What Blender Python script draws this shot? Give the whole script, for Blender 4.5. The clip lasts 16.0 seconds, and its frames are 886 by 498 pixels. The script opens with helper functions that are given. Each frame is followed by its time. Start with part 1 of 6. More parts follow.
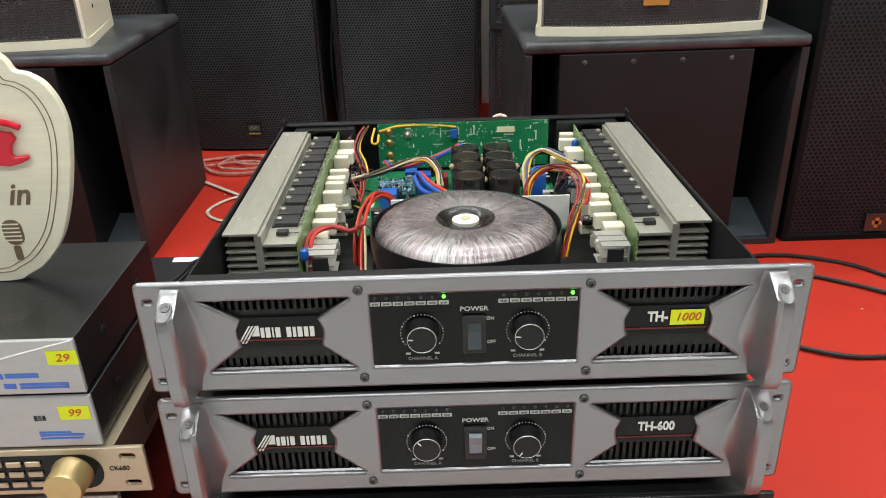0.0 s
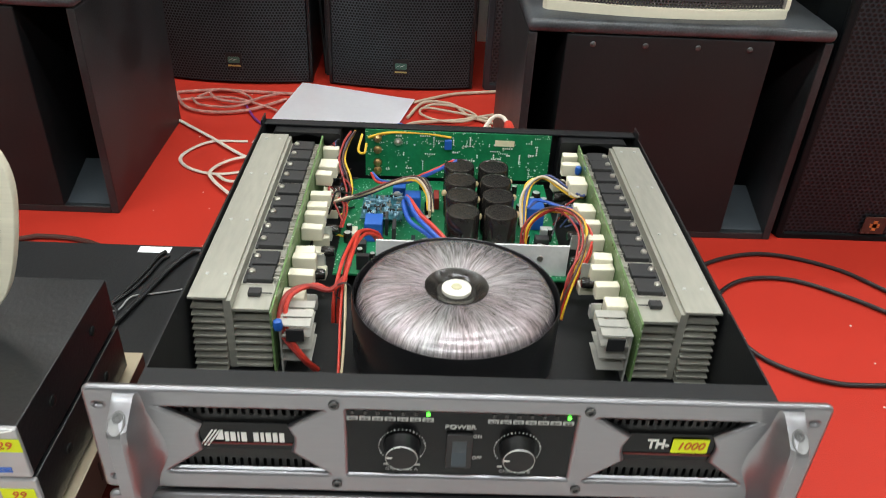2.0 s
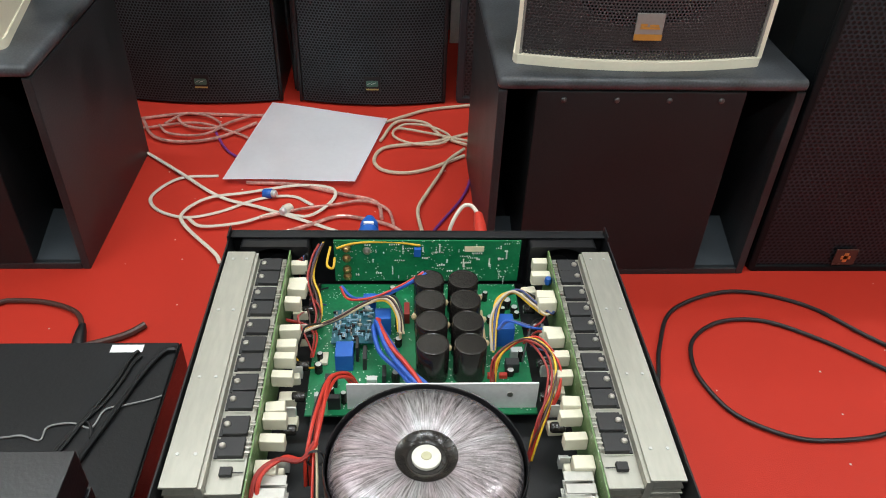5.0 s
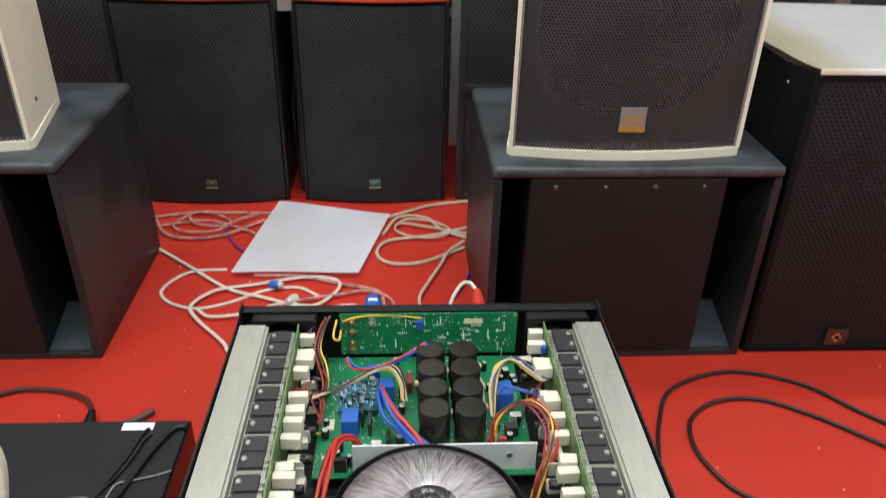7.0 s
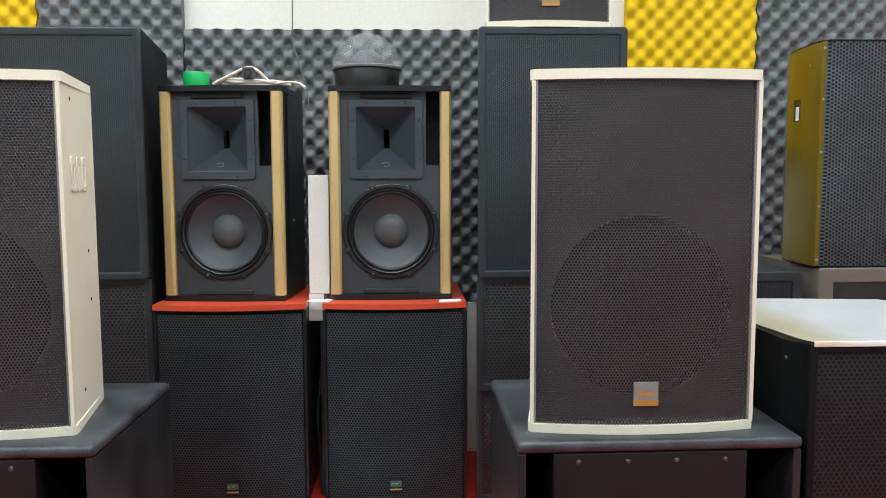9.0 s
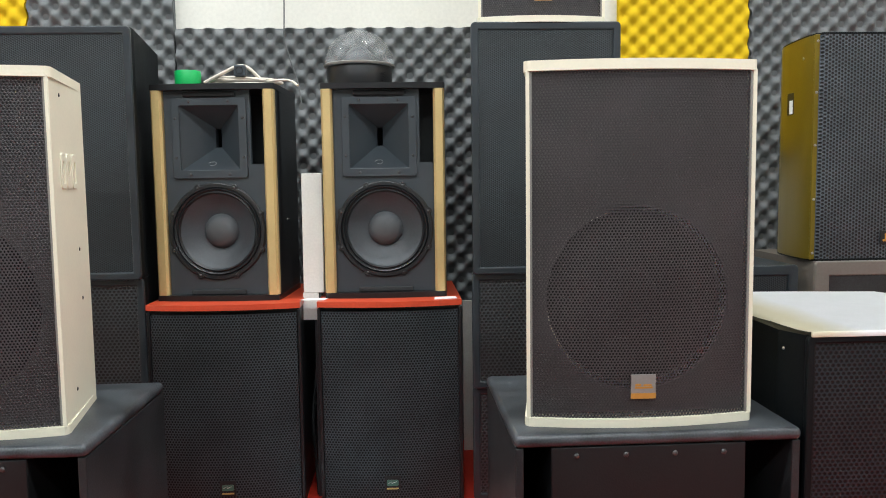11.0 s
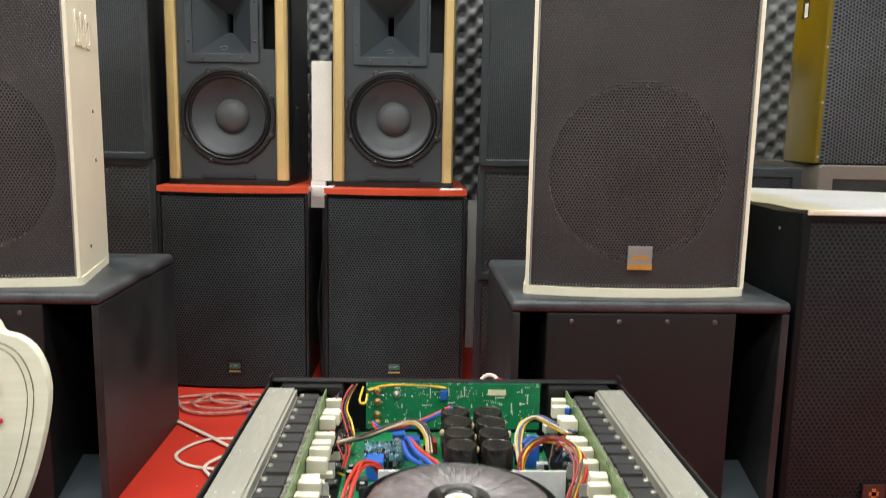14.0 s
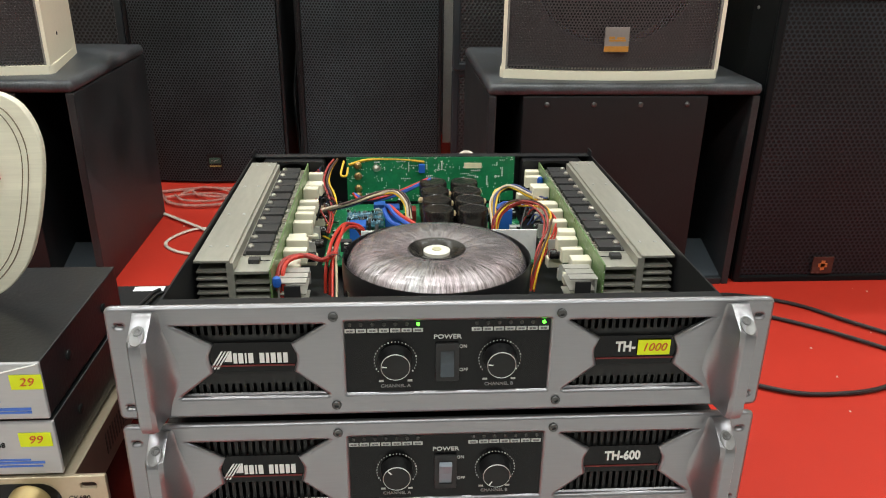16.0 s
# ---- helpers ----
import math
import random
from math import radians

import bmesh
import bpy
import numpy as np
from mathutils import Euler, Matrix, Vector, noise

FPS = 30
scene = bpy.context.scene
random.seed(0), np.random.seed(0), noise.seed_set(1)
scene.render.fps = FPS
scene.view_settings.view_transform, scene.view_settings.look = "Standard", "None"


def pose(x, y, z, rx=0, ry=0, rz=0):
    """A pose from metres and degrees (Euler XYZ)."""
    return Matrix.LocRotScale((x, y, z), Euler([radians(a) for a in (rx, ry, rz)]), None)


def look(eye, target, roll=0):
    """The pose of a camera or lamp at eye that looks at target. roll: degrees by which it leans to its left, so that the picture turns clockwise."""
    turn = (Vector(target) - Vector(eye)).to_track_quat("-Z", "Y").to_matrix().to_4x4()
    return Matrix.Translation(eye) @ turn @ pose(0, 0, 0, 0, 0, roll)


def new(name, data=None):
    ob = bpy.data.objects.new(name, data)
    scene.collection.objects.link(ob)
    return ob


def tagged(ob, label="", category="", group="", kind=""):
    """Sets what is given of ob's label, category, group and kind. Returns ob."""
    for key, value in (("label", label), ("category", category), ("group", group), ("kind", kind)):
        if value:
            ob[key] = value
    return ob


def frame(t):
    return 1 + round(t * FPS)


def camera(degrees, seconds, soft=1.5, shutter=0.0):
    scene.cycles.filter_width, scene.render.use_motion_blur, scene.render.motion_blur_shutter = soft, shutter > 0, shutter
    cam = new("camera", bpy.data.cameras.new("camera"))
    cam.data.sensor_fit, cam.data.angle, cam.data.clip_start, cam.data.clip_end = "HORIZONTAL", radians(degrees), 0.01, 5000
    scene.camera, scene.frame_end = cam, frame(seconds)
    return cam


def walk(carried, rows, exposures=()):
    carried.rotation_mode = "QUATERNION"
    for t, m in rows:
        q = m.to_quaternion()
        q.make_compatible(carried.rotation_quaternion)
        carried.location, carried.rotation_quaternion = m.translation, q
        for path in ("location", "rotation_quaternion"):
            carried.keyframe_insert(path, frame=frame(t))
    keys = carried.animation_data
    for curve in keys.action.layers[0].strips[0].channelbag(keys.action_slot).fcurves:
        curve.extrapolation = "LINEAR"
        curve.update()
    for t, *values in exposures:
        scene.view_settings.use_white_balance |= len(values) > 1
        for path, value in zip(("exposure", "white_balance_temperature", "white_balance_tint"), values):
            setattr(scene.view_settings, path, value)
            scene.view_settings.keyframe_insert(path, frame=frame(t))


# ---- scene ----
cam = camera(59.9, 16.0, soft=1.0, shutter=0.4)
PATH = [
    (0, (-0.022, 0.015, 0.657), (-0.019, 1.808, -0.229), -1.7),
    (0.5, (-0.025, 0.038, 0.655), (-0.019, 1.808, -0.277), -1.1),
    (1, (-0.028, 0.062, 0.669), (-0.015, 1.803, -0.316), -0.3),
    (1.5, (-0.029, 0.092, 0.701), (0.001, 1.797, -0.343), 1.1),
    (2, (-0.031, 0.139, 0.752), (0.029, 1.798, -0.363), 3.1),
    (2.5, (-0.03, 0.178, 0.793), (0.051, 1.806, -0.366), 4.7),
    (3, (-0.029, 0.214, 0.837), (0.062, 1.83, -0.338), 5.1),
    (3.5, (-0.03, 0.248, 0.867), (0.068, 1.852, -0.324), 4.3),
    (4, (-0.029, 0.274, 0.879), (0.072, 1.86, -0.335), 3.2),
    (4.2, (-0.027, 0.274, 0.881), (0.076, 1.843, -0.354), 2.9),
    (6.3, (-0.018, 0.188, 0.937), (0.092, 1.774, -0.276), 2.1),
    (6.5, (-0.018, 0.186, 0.933), (0.091, 1.797, -0.248), 1.8),
    (7, (-0.021, 0.185, 0.901), (0.081, 1.911, -0.104), 1.4),
    (7.5, (-0.03, 0.167, 0.854), (0.062, 2.03, 0.131), 1.2),
    (8, (-0.035, 0.124, 0.831), (0.041, 2.076, 0.405), 0.6),
    (8.5, (-0.042, 0.081, 0.834), (0.031, 2.065, 0.592), 0.0),
    (9, (-0.046, 0.077, 0.83), (0.032, 2.067, 0.649), -0.2),
    (11.5, (-0.045, 0.086, 0.806), (0.047, 2.076, 0.635), -0.8),
    (12, (-0.053, 0.086, 0.797), (0.038, 2.076, 0.624), -0.7),
    (12.5, (-0.054, 0.083, 0.78), (0.031, 2.073, 0.6), -0.3),
    (13, (-0.048, 0.072, 0.755), (0.033, 2.06, 0.548), 0.1),
    (13.5, (-0.04, 0.054, 0.727), (0.033, 2.037, 0.477), 0.5),
    (14, (-0.038, 0.041, 0.686), (0.03, 2.014, 0.367), 1.1),
    (14.5, (-0.041, 0.027, 0.657), (0.04, 1.982, 0.243), 1.0),
    (15, (-0.04, 0.0, 0.645), (0.067, 1.931, 0.133), 0.6),
    (15.5, (-0.036, -0.006, 0.643), (0.088, 1.873, -0.033), 0.5),
    (16, (-0.038, 0.003, 0.654), (0.087, 1.835, -0.139), 0.9),
]
walk(cam, [(t, look(eye, target, roll)) for t, eye, target, roll in PATH], [(0, 0.0, 6700, 10), (1.5, -0.04, 6650, 10), (2, -0.06, 6600, 10), (3, -0.19, 6550, 10), (4, -0.25, 6500, 10), (6.5, -0.28, 6500, 10), (7, -0.2, 6450, 10), (7.5, 0.03, 6250, 10), (8.0, 0.12, 6200, 10), (8.6, 0.05, 6150, 10), (9, 0.05, 6150, 10), (11.5, 0.08, 6350, 10), (13, 0.14, 6450, 10), (14, 0.2, 6800, 10), (15, 0.24, 6900, 10), (15.5, 0.04, 6900, 10), (16, -0.1, 6850, 10)])

# ---- light ----
world = bpy.data.worlds.new("world")
world.use_nodes = True
scene.world = world
world.node_tree.nodes["Background"].inputs[0].default_value = (0.9, 0.95, 1.0, 1)
world.node_tree.nodes["Background"].inputs[1].default_value = 0.05


def ceiling_tube(x, y, power, turn=0.0, length=1.2):
    """A fluorescent tube under the ceiling."""
    lamp = bpy.data.lights.new("tube_light", "AREA")
    lamp.shape, lamp.size, lamp.size_y = "RECTANGLE", length, 0.07
    lamp.energy, lamp.color = power, (0.91, 0.98, 1.0)
    ob = new("tube_light", lamp)
    ob.matrix_world = pose(x, y, 2.72, 0, 0, turn)


for tx, ty, power in ((-1.75, -1.3, 23), (-0.3, -1.3, 25), (1.3, -1.3, 22), (-1.5, 0.45, 26), (0.2, 0.45, 26), (2.0, 0.45, 20), (-1.6, 1.85, 17), (-0.3, 1.85, 18), (1.0, 1.85, 17)):
    ceiling_tube(tx, ty, power)


# ---- materials ----
def links(nt, a, b):
    nt.links.new(a, b)


def node(nt, kind, **values):
    n = nt.nodes.new(kind)
    for key, value in values.items():
        n.inputs[key].default_value = value
    return n


def mat(name, color, rough=0.5, metal=0.0, var=0.12, scale=12.0, fine=180.0, bump=0.02, spec=0.5, stretch=(1, 1, 1)):
    """A painted, moulded or metal surface: two scales of variation in colour, gloss and relief."""
    m = bpy.data.materials.new(name)
    m.use_nodes = True
    nt = m.node_tree
    p = nt.nodes["Principled BSDF"]
    co = nt.nodes.new("ShaderNodeTexCoord")
    mp = nt.nodes.new("ShaderNodeMapping")
    mp.inputs["Scale"].default_value = stretch
    links(nt, co.outputs["Object"], mp.inputs["Vector"])
    big = node(nt, "ShaderNodeTexNoise", Scale=scale, Detail=4.0)
    small = node(nt, "ShaderNodeTexNoise", Scale=fine, Detail=3.0)
    links(nt, mp.outputs[0], big.inputs["Vector"])
    links(nt, mp.outputs[0], small.inputs["Vector"])
    add = nt.nodes.new("ShaderNodeMath")
    add.operation = "MULTIPLY_ADD"
    add.inputs[1].default_value = 0.6
    links(nt, big.outputs[0], add.inputs[0])
    sm = nt.nodes.new("ShaderNodeMath")
    sm.operation = "MULTIPLY"
    sm.inputs[1].default_value = 0.4
    links(nt, small.outputs[0], sm.inputs[0])
    links(nt, sm.outputs[0], add.inputs[2])
    ramp = nt.nodes.new("ShaderNodeValToRGB")
    ramp.color_ramp.elements[0].position, ramp.color_ramp.elements[1].position = 0.3, 0.7
    ramp.color_ramp.elements[0].color = (*[c * (1 - var) for c in color], 1)
    ramp.color_ramp.elements[1].color = (*[min(1, c * (1 + var)) for c in color], 1)
    links(nt, add.outputs[0], ramp.inputs[0])
    links(nt, ramp.outputs[0], p.inputs["Base Color"])
    rr = nt.nodes.new("ShaderNodeMapRange")
    rr.inputs["To Min"].default_value, rr.inputs["To Max"].default_value = max(0.02, rough - 0.1), min(1, rough + 0.1)
    links(nt, big.outputs[0], rr.inputs["Value"])
    links(nt, rr.outputs[0], p.inputs["Roughness"])
    p.inputs["Metallic"].default_value = metal
    p.inputs["Specular IOR Level"].default_value = spec
    if bump:
        b = node(nt, "ShaderNodeBump", Strength=min(1.0, bump * 6), Distance=0.001)
        links(nt, small.outputs[0], b.inputs["Height"])
        links(nt, b.outputs[0], p.inputs["Normal"])
    return m


def glow(name, color, strength):
    m = bpy.data.materials.new(name)
    m.use_nodes = True
    p = m.node_tree.nodes["Principled BSDF"]
    p.inputs["Base Color"].default_value = (*color, 1)
    p.inputs["Emission Color"].default_value = (*color, 1)
    p.inputs["Emission Strength"].default_value = strength
    return m


def math_node(nt, op, a, b=None, c=None):
    n = nt.nodes.new("ShaderNodeMath")
    n.operation = op
    for i, v in enumerate((a, b, c)):
        if v is None:
            continue
        if isinstance(v, (int, float)):
            n.inputs[i].default_value = v
        else:
            links(nt, v, n.inputs[i])
    return n.outputs[0]


def grille_mat(name, pitch, color, hole, rough=0.4, metal=0.3, clear=False, size=0.3, stretch=1.0, spec=0.5, relief=0.5, turned=False):
    """Punched steel sheet: round holes in a staggered grid, turned: in level rows; clear: one can look through the holes."""
    m = bpy.data.materials.new(name)
    m.use_nodes = True
    nt = m.node_tree
    p = nt.nodes["Principled BSDF"]
    co = nt.nodes.new("ShaderNodeTexCoord")
    sep = nt.nodes.new("ShaderNodeSeparateXYZ")
    links(nt, co.outputs["Object"], sep.inputs[0])
    k = 2 * math.pi / (pitch * 0.866)
    x, z = math_node(nt, "MULTIPLY", sep.outputs[0], stretch), sep.outputs[2]
    if turned:
        x, z = z, x
    a = math_node(nt, "COSINE", math_node(nt, "MULTIPLY", x, k))
    ux = math_node(nt, "MULTIPLY", x, -0.5 * k)
    b = math_node(nt, "COSINE", math_node(nt, "MULTIPLY_ADD", z, 0.866 * k, ux))
    c = math_node(nt, "COSINE", math_node(nt, "MULTIPLY_ADD", z, -0.866 * k, ux))
    h = math_node(nt, "ADD", math_node(nt, "ADD", a, b), c)
    mask = nt.nodes.new("ShaderNodeMapRange")
    mask.inputs["From Min"].default_value, mask.inputs["From Max"].default_value = size - 0.35, size + 0.35
    links(nt, h, mask.inputs["Value"])
    big = node(nt, "ShaderNodeTexNoise", Scale=7.0, Detail=5.0)
    links(nt, co.outputs["Object"], big.inputs["Vector"])
    ramp = nt.nodes.new("ShaderNodeValToRGB")
    ramp.color_ramp.elements[0].position, ramp.color_ramp.elements[1].position = 0.35, 0.7
    ramp.color_ramp.elements[0].color = (*[v * 0.8 for v in color], 1)
    ramp.color_ramp.elements[1].color = (*[v * 1.25 for v in color], 1)
    links(nt, big.outputs[0], ramp.inputs[0])
    mix = nt.nodes.new("ShaderNodeMix")
    mix.data_type = "RGBA"
    links(nt, mask.outputs[0], mix.inputs[0])
    links(nt, ramp.outputs[0], mix.inputs[6])
    mix.inputs[7].default_value = (*hole, 1)
    links(nt, mix.outputs[2], p.inputs["Base Color"])
    p.inputs["Roughness"].default_value = rough
    p.inputs["Metallic"].default_value = metal
    p.inputs["Specular IOR Level"].default_value = spec
    bump = node(nt, "ShaderNodeBump", Strength=relief, Distance=0.001)
    bump.invert = True
    links(nt, h, bump.inputs["Height"])
    links(nt, bump.outputs[0], p.inputs["Normal"])
    if clear:
        tr = nt.nodes.new("ShaderNodeBsdfTransparent")
        ms = nt.nodes.new("ShaderNodeMixShader")
        links(nt, mask.outputs[0], ms.inputs[0])
        links(nt, p.outputs[0], ms.inputs[1])
        links(nt, tr.outputs[0], ms.inputs[2])
        links(nt, ms.outputs[0], nt.nodes["Material Output"].inputs[0])
    return m


UNSEEN_FLOOR = mat("unseen_pale_floor", (0.6, 0.59, 0.56), 0.35, var=0.06, scale=3, fine=60)
RED_FLOOR = mat("red_carpet", (0.51, 0.031, 0.0165), 0.55, var=0.1, scale=4, fine=500, bump=0.05, spec=0.3)
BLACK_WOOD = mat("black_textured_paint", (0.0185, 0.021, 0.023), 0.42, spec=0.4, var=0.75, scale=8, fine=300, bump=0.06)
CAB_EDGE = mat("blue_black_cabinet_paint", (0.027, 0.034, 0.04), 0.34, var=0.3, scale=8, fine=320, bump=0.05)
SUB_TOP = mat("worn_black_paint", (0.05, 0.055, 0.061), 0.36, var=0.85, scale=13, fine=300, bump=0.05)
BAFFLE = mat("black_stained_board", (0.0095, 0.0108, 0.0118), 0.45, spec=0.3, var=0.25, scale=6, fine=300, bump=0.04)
CREAM = mat("cream_paint", (0.82, 0.765, 0.61), 0.45, var=0.05, scale=10, fine=200, bump=0.03)
GOLD_PAINT = mat("gold_paint", (0.77, 0.57, 0.26), 0.32, metal=0.45, var=0.08, scale=10, fine=250, bump=0.02)
OLIVE_GOLD = mat("olive_gold_paint", (0.185, 0.13, 0.008), 0.38, metal=0.4, var=0.12, scale=6, fine=250, bump=0.02)
BLACK_PLASTIC = mat("black_plastic", (0.012, 0.012, 0.013), 0.36, spec=0.4, var=0.2, scale=15, fine=300, bump=0.03)
DARK_PLASTIC = mat("dark_grey_plastic", (0.046, 0.056, 0.065), 0.42, var=0.15, scale=12, fine=300, bump=0.03)
RUBBER = mat("satin_black_rubber", (0.015, 0.0155, 0.017), 0.38, var=0.1, bump=0.0)
CONE_PAPER = mat("cone_paper", (0.054, 0.062, 0.07), 0.45, var=0.2, scale=14, fine=220, bump=0.05)
CONE_CAP = mat("dust_cap", (0.085, 0.09, 0.095), 0.6, var=0.1, scale=20, fine=260, bump=0.05)
RED_BOARD = mat("red_lacquered_board", (0.62, 0.075, 0.03), 0.35, var=0.15, scale=9, fine=150, bump=0.02)
UNSEEN_WALL = mat("unseen_dark_wall", (0.2, 0.2, 0.2), 0.8, var=0.3, scale=2, fine=60)
WALL_PAINT = mat("white_wall_paint", (0.73, 0.7, 0.63), 0.7, var=0.1, scale=3, fine=90, bump=0.04)
GREY_FOAM = mat("grey_acoustic_foam", (0.17, 0.175, 0.175), 0.95, var=0.15, scale=5, fine=300, bump=0.08, spec=0.1)
YELLOW_FOAM = mat("yellow_acoustic_foam", (0.68, 0.45, 0.015), 0.9, var=0.08, scale=5, fine=300, bump=0.06, spec=0.1)
PAPER_WHITE = mat("white_paper", (0.9, 0.91, 0.94), 0.7, var=0.03, scale=10, fine=100, bump=0.01)
WHITE_FOAM = mat("white_packing_foam", (0.86, 0.86, 0.87), 0.75, var=0.03, scale=30, fine=200, bump=0.06)
GREY_BOARD = mat("grey_brown_board", (0.16, 0.14, 0.12), 0.6, var=0.15, scale=8, fine=160, bump=0.04)
ORANGE = mat("orange_enamel", (0.48, 0.23, 0.04), 0.4, 0.2)
BOLT = mat("grey_bolt", (0.1, 0.1, 0.1), 0.4, metal=0.8)
CHROME = mat("steel_screw", (0.4, 0.4, 0.4), 0.3, metal=1.0, var=0.1)
GRILLE_TOWER = grille_mat("tower_grille", 0.0074, (0.047, 0.058, 0.066), (0.003, 0.0034, 0.004), 0.5, metal=0.05, size=-0.1, relief=0.22, spec=0.25, turned=True)
GRILLE_TALL = grille_mat("fine_grille", 0.0056, (0.018, 0.027, 0.0325), (0.0025, 0.0035, 0.0045), 0.42, metal=0.05, relief=0.3)
GRILLE_LOW = grille_mat("coarse_grille", 0.0088, (0.042, 0.049, 0.054), (0.003, 0.003, 0.003), 0.42, metal=0.05, stretch=0.85, size=-0.1, relief=0.4, turned=True)
GRILLE_CREAM = grille_mat("brown_black_grille", 0.0056, (0.053, 0.047, 0.05), (0.008, 0.007, 0.007), 0.5, metal=0.1, clear=True, size=0.35, relief=0.3, turned=True)
GRILLE_GOLD = grille_mat("round_hole_grille", 0.0092, (0.062, 0.074, 0.086), (0.001, 0.001, 0.0015), 0.34, size=-0.35, metal=0.2)
GRILLE_BIG = grille_mat("wide_hole_grille", 0.0084, (0.013, 0.0195, 0.025), (0.0005, 0.0007, 0.0008), 0.42, metal=0.0, stretch=0.9, size=-0.1, spec=0.3, relief=0.22, turned=True)
PA_BLACK = mat("deep_black_paint", (0.0045, 0.006, 0.007), 0.5, spec=0.15, var=0.3, scale=8, fine=320, bump=0.05)


# ---- mesh helpers ----
def part(name, bm, material, parent=None, label="", smooth=False):
    """One mesh object out of a bmesh, under a thing or a part."""
    me = bpy.data.meshes.new(name)
    bmesh.ops.recalc_face_normals(bm, faces=bm.faces)
    bm.to_mesh(me)
    bm.free()
    if smooth:
        me.shade_smooth()
        me.set_sharp_from_angle(angle=radians(35))
    for m in material if isinstance(material, (list, tuple)) else [material]:
        me.materials.append(m)
    ob = new(name, me)
    ob.parent = parent
    return tagged(ob, label)


def same_part(ob, m, parent):
    """Another part that shares the mesh of ob."""
    o = new(ob.name.split(".")[0], ob.data)
    o.parent = parent
    o.matrix_basis = m
    if "label" in ob:
        o["label"] = ob["label"]
    return o


def thing(name, label, category, at=(0, 0, 0), turn=0.0, group="", kind=""):
    ob = new(name)
    ob.empty_display_size = 0.05
    ob.matrix_basis = pose(*at, 0, 0, turn)
    return tagged(ob, label, category, group, kind)


def box(x0, x1, y0, y1, z0, z1, bevel=0.0, bm=None, seg=2):
    bm = bm or bmesh.new()
    vs = [bm.verts.new((x, y, z)) for x in (x0, x1) for y in (y0, y1) for z in (z0, z1)]
    fs = [bm.faces.new([vs[i] for i in f]) for f in ((0, 1, 3, 2), (4, 6, 7, 5), (0, 4, 5, 1), (2, 3, 7, 6), (0, 2, 6, 4), (1, 5, 7, 3))]
    if bevel:
        edges = {e for f in fs for e in f.edges}
        bmesh.ops.bevel(bm, geom=list(edges), offset=bevel, segments=seg, affect="EDGES", profile=0.5)
    return bm


def prism(pts, z0, z1, bevel=0.0, bm=None, seg=2):
    """A plan outline raised from z0 to z1."""
    bm = bm or bmesh.new()
    lo = [bm.verts.new((x, y, z0)) for x, y in pts]
    hi = [bm.verts.new((x, y, z1)) for x, y in pts]
    fs = [bm.faces.new(lo), bm.faces.new(hi)]
    for i in range(len(pts)):
        j = (i + 1) % len(pts)
        fs.append(bm.faces.new((lo[i], lo[j], hi[j], hi[i])))
    if bevel:
        sharp = [e for e in {e for f in fs for e in f.edges} if e.calc_face_angle(0) > 0.5]
        bmesh.ops.bevel(bm, geom=sharp, offset=bevel, segments=seg, affect="EDGES", profile=0.5)
    return bm


def lathe(profile, n=32, bm=None, axis="z"):
    """A turned form: (radius, height) pairs round an axis (z, or y: towards -y)."""
    bm = bm or bmesh.new()
    rings = []
    for r, h in profile:
        ring = []
        for i in range(n if r > 1e-6 else 1):
            a = 2 * math.pi * i / n
            c, s = r * math.cos(a), r * math.sin(a)
            ring.append(bm.verts.new((c, s, h) if axis == "z" else (c, -h, s)))
        rings.append(ring)
    for a, b in zip(rings, rings[1:]):
        for i in range(n):
            j = (i + 1) % n
            quad = [a[i % len(a)], a[j % len(a)], b[j % len(b)], b[i % len(b)]]
            quad = list(dict.fromkeys(quad))
            if len(quad) > 2:
                bm.faces.new(quad)
    return bm


def smooth_path(pts, steps=6):
    """A Catmull-Rom line through the points."""
    ps = [Vector(p) for p in pts]
    ps = [2 * ps[0] - ps[1], *ps, 2 * ps[-1] - ps[-2]]
    out = []
    for i in range(1, len(ps) - 2):
        a, b, c, d = ps[i - 1:i + 3]
        for s in range(steps):
            t = s / steps
            out.append(0.5 * (2 * b + (c - a) * t + (2 * a - 5 * b + 4 * c - d) * t * t + (3 * b - a - 3 * c + d) * t ** 3))
    return out + [ps[-2]]


def tube(pts, r, bm=None, n=8, steps=6, flat=1.0):
    """A cable along the points."""
    bm = bm or bmesh.new()
    line = smooth_path(pts, steps)
    rings = []
    for i, p in enumerate(line):
        d = (line[min(i + 1, len(line) - 1)] - line[max(i - 1, 0)]).normalized()
        side = d.cross(Vector((0, 0, 1)))
        side = side.normalized() if side.length > 1e-3 else Vector((1, 0, 0))
        up = side.cross(d)
        rings.append([bm.verts.new(p + r * (math.cos(2 * math.pi * k / n) * side + flat * math.sin(2 * math.pi * k / n) * up)) for k in range(n)])
    for a, b in zip(rings, rings[1:]):
        for k in range(n):
            bm.faces.new((a[k], a[(k + 1) % n], b[(k + 1) % n], b[k]))
    bm.faces.new(rings[0])
    bm.faces.new(rings[-1])
    return bm


def curve_mesh(data, m):
    """The mesh of a filled curve or text, as a bmesh, turned by m."""
    ob = bpy.data.objects.new("outline", data)
    scene.collection.objects.link(ob)
    bpy.context.view_layer.update()
    ev = ob.evaluated_get(bpy.context.evaluated_depsgraph_get())
    me = ev.to_mesh()
    bm = bmesh.new()
    bm.from_mesh(me)
    ev.to_mesh_clear()
    bpy.data.objects.remove(ob)
    bpy.data.curves.remove(data)
    bmesh.ops.transform(bm, matrix=m, verts=bm.verts)
    return bm


UPRIGHT = Matrix.Rotation(radians(90), 4, "X")


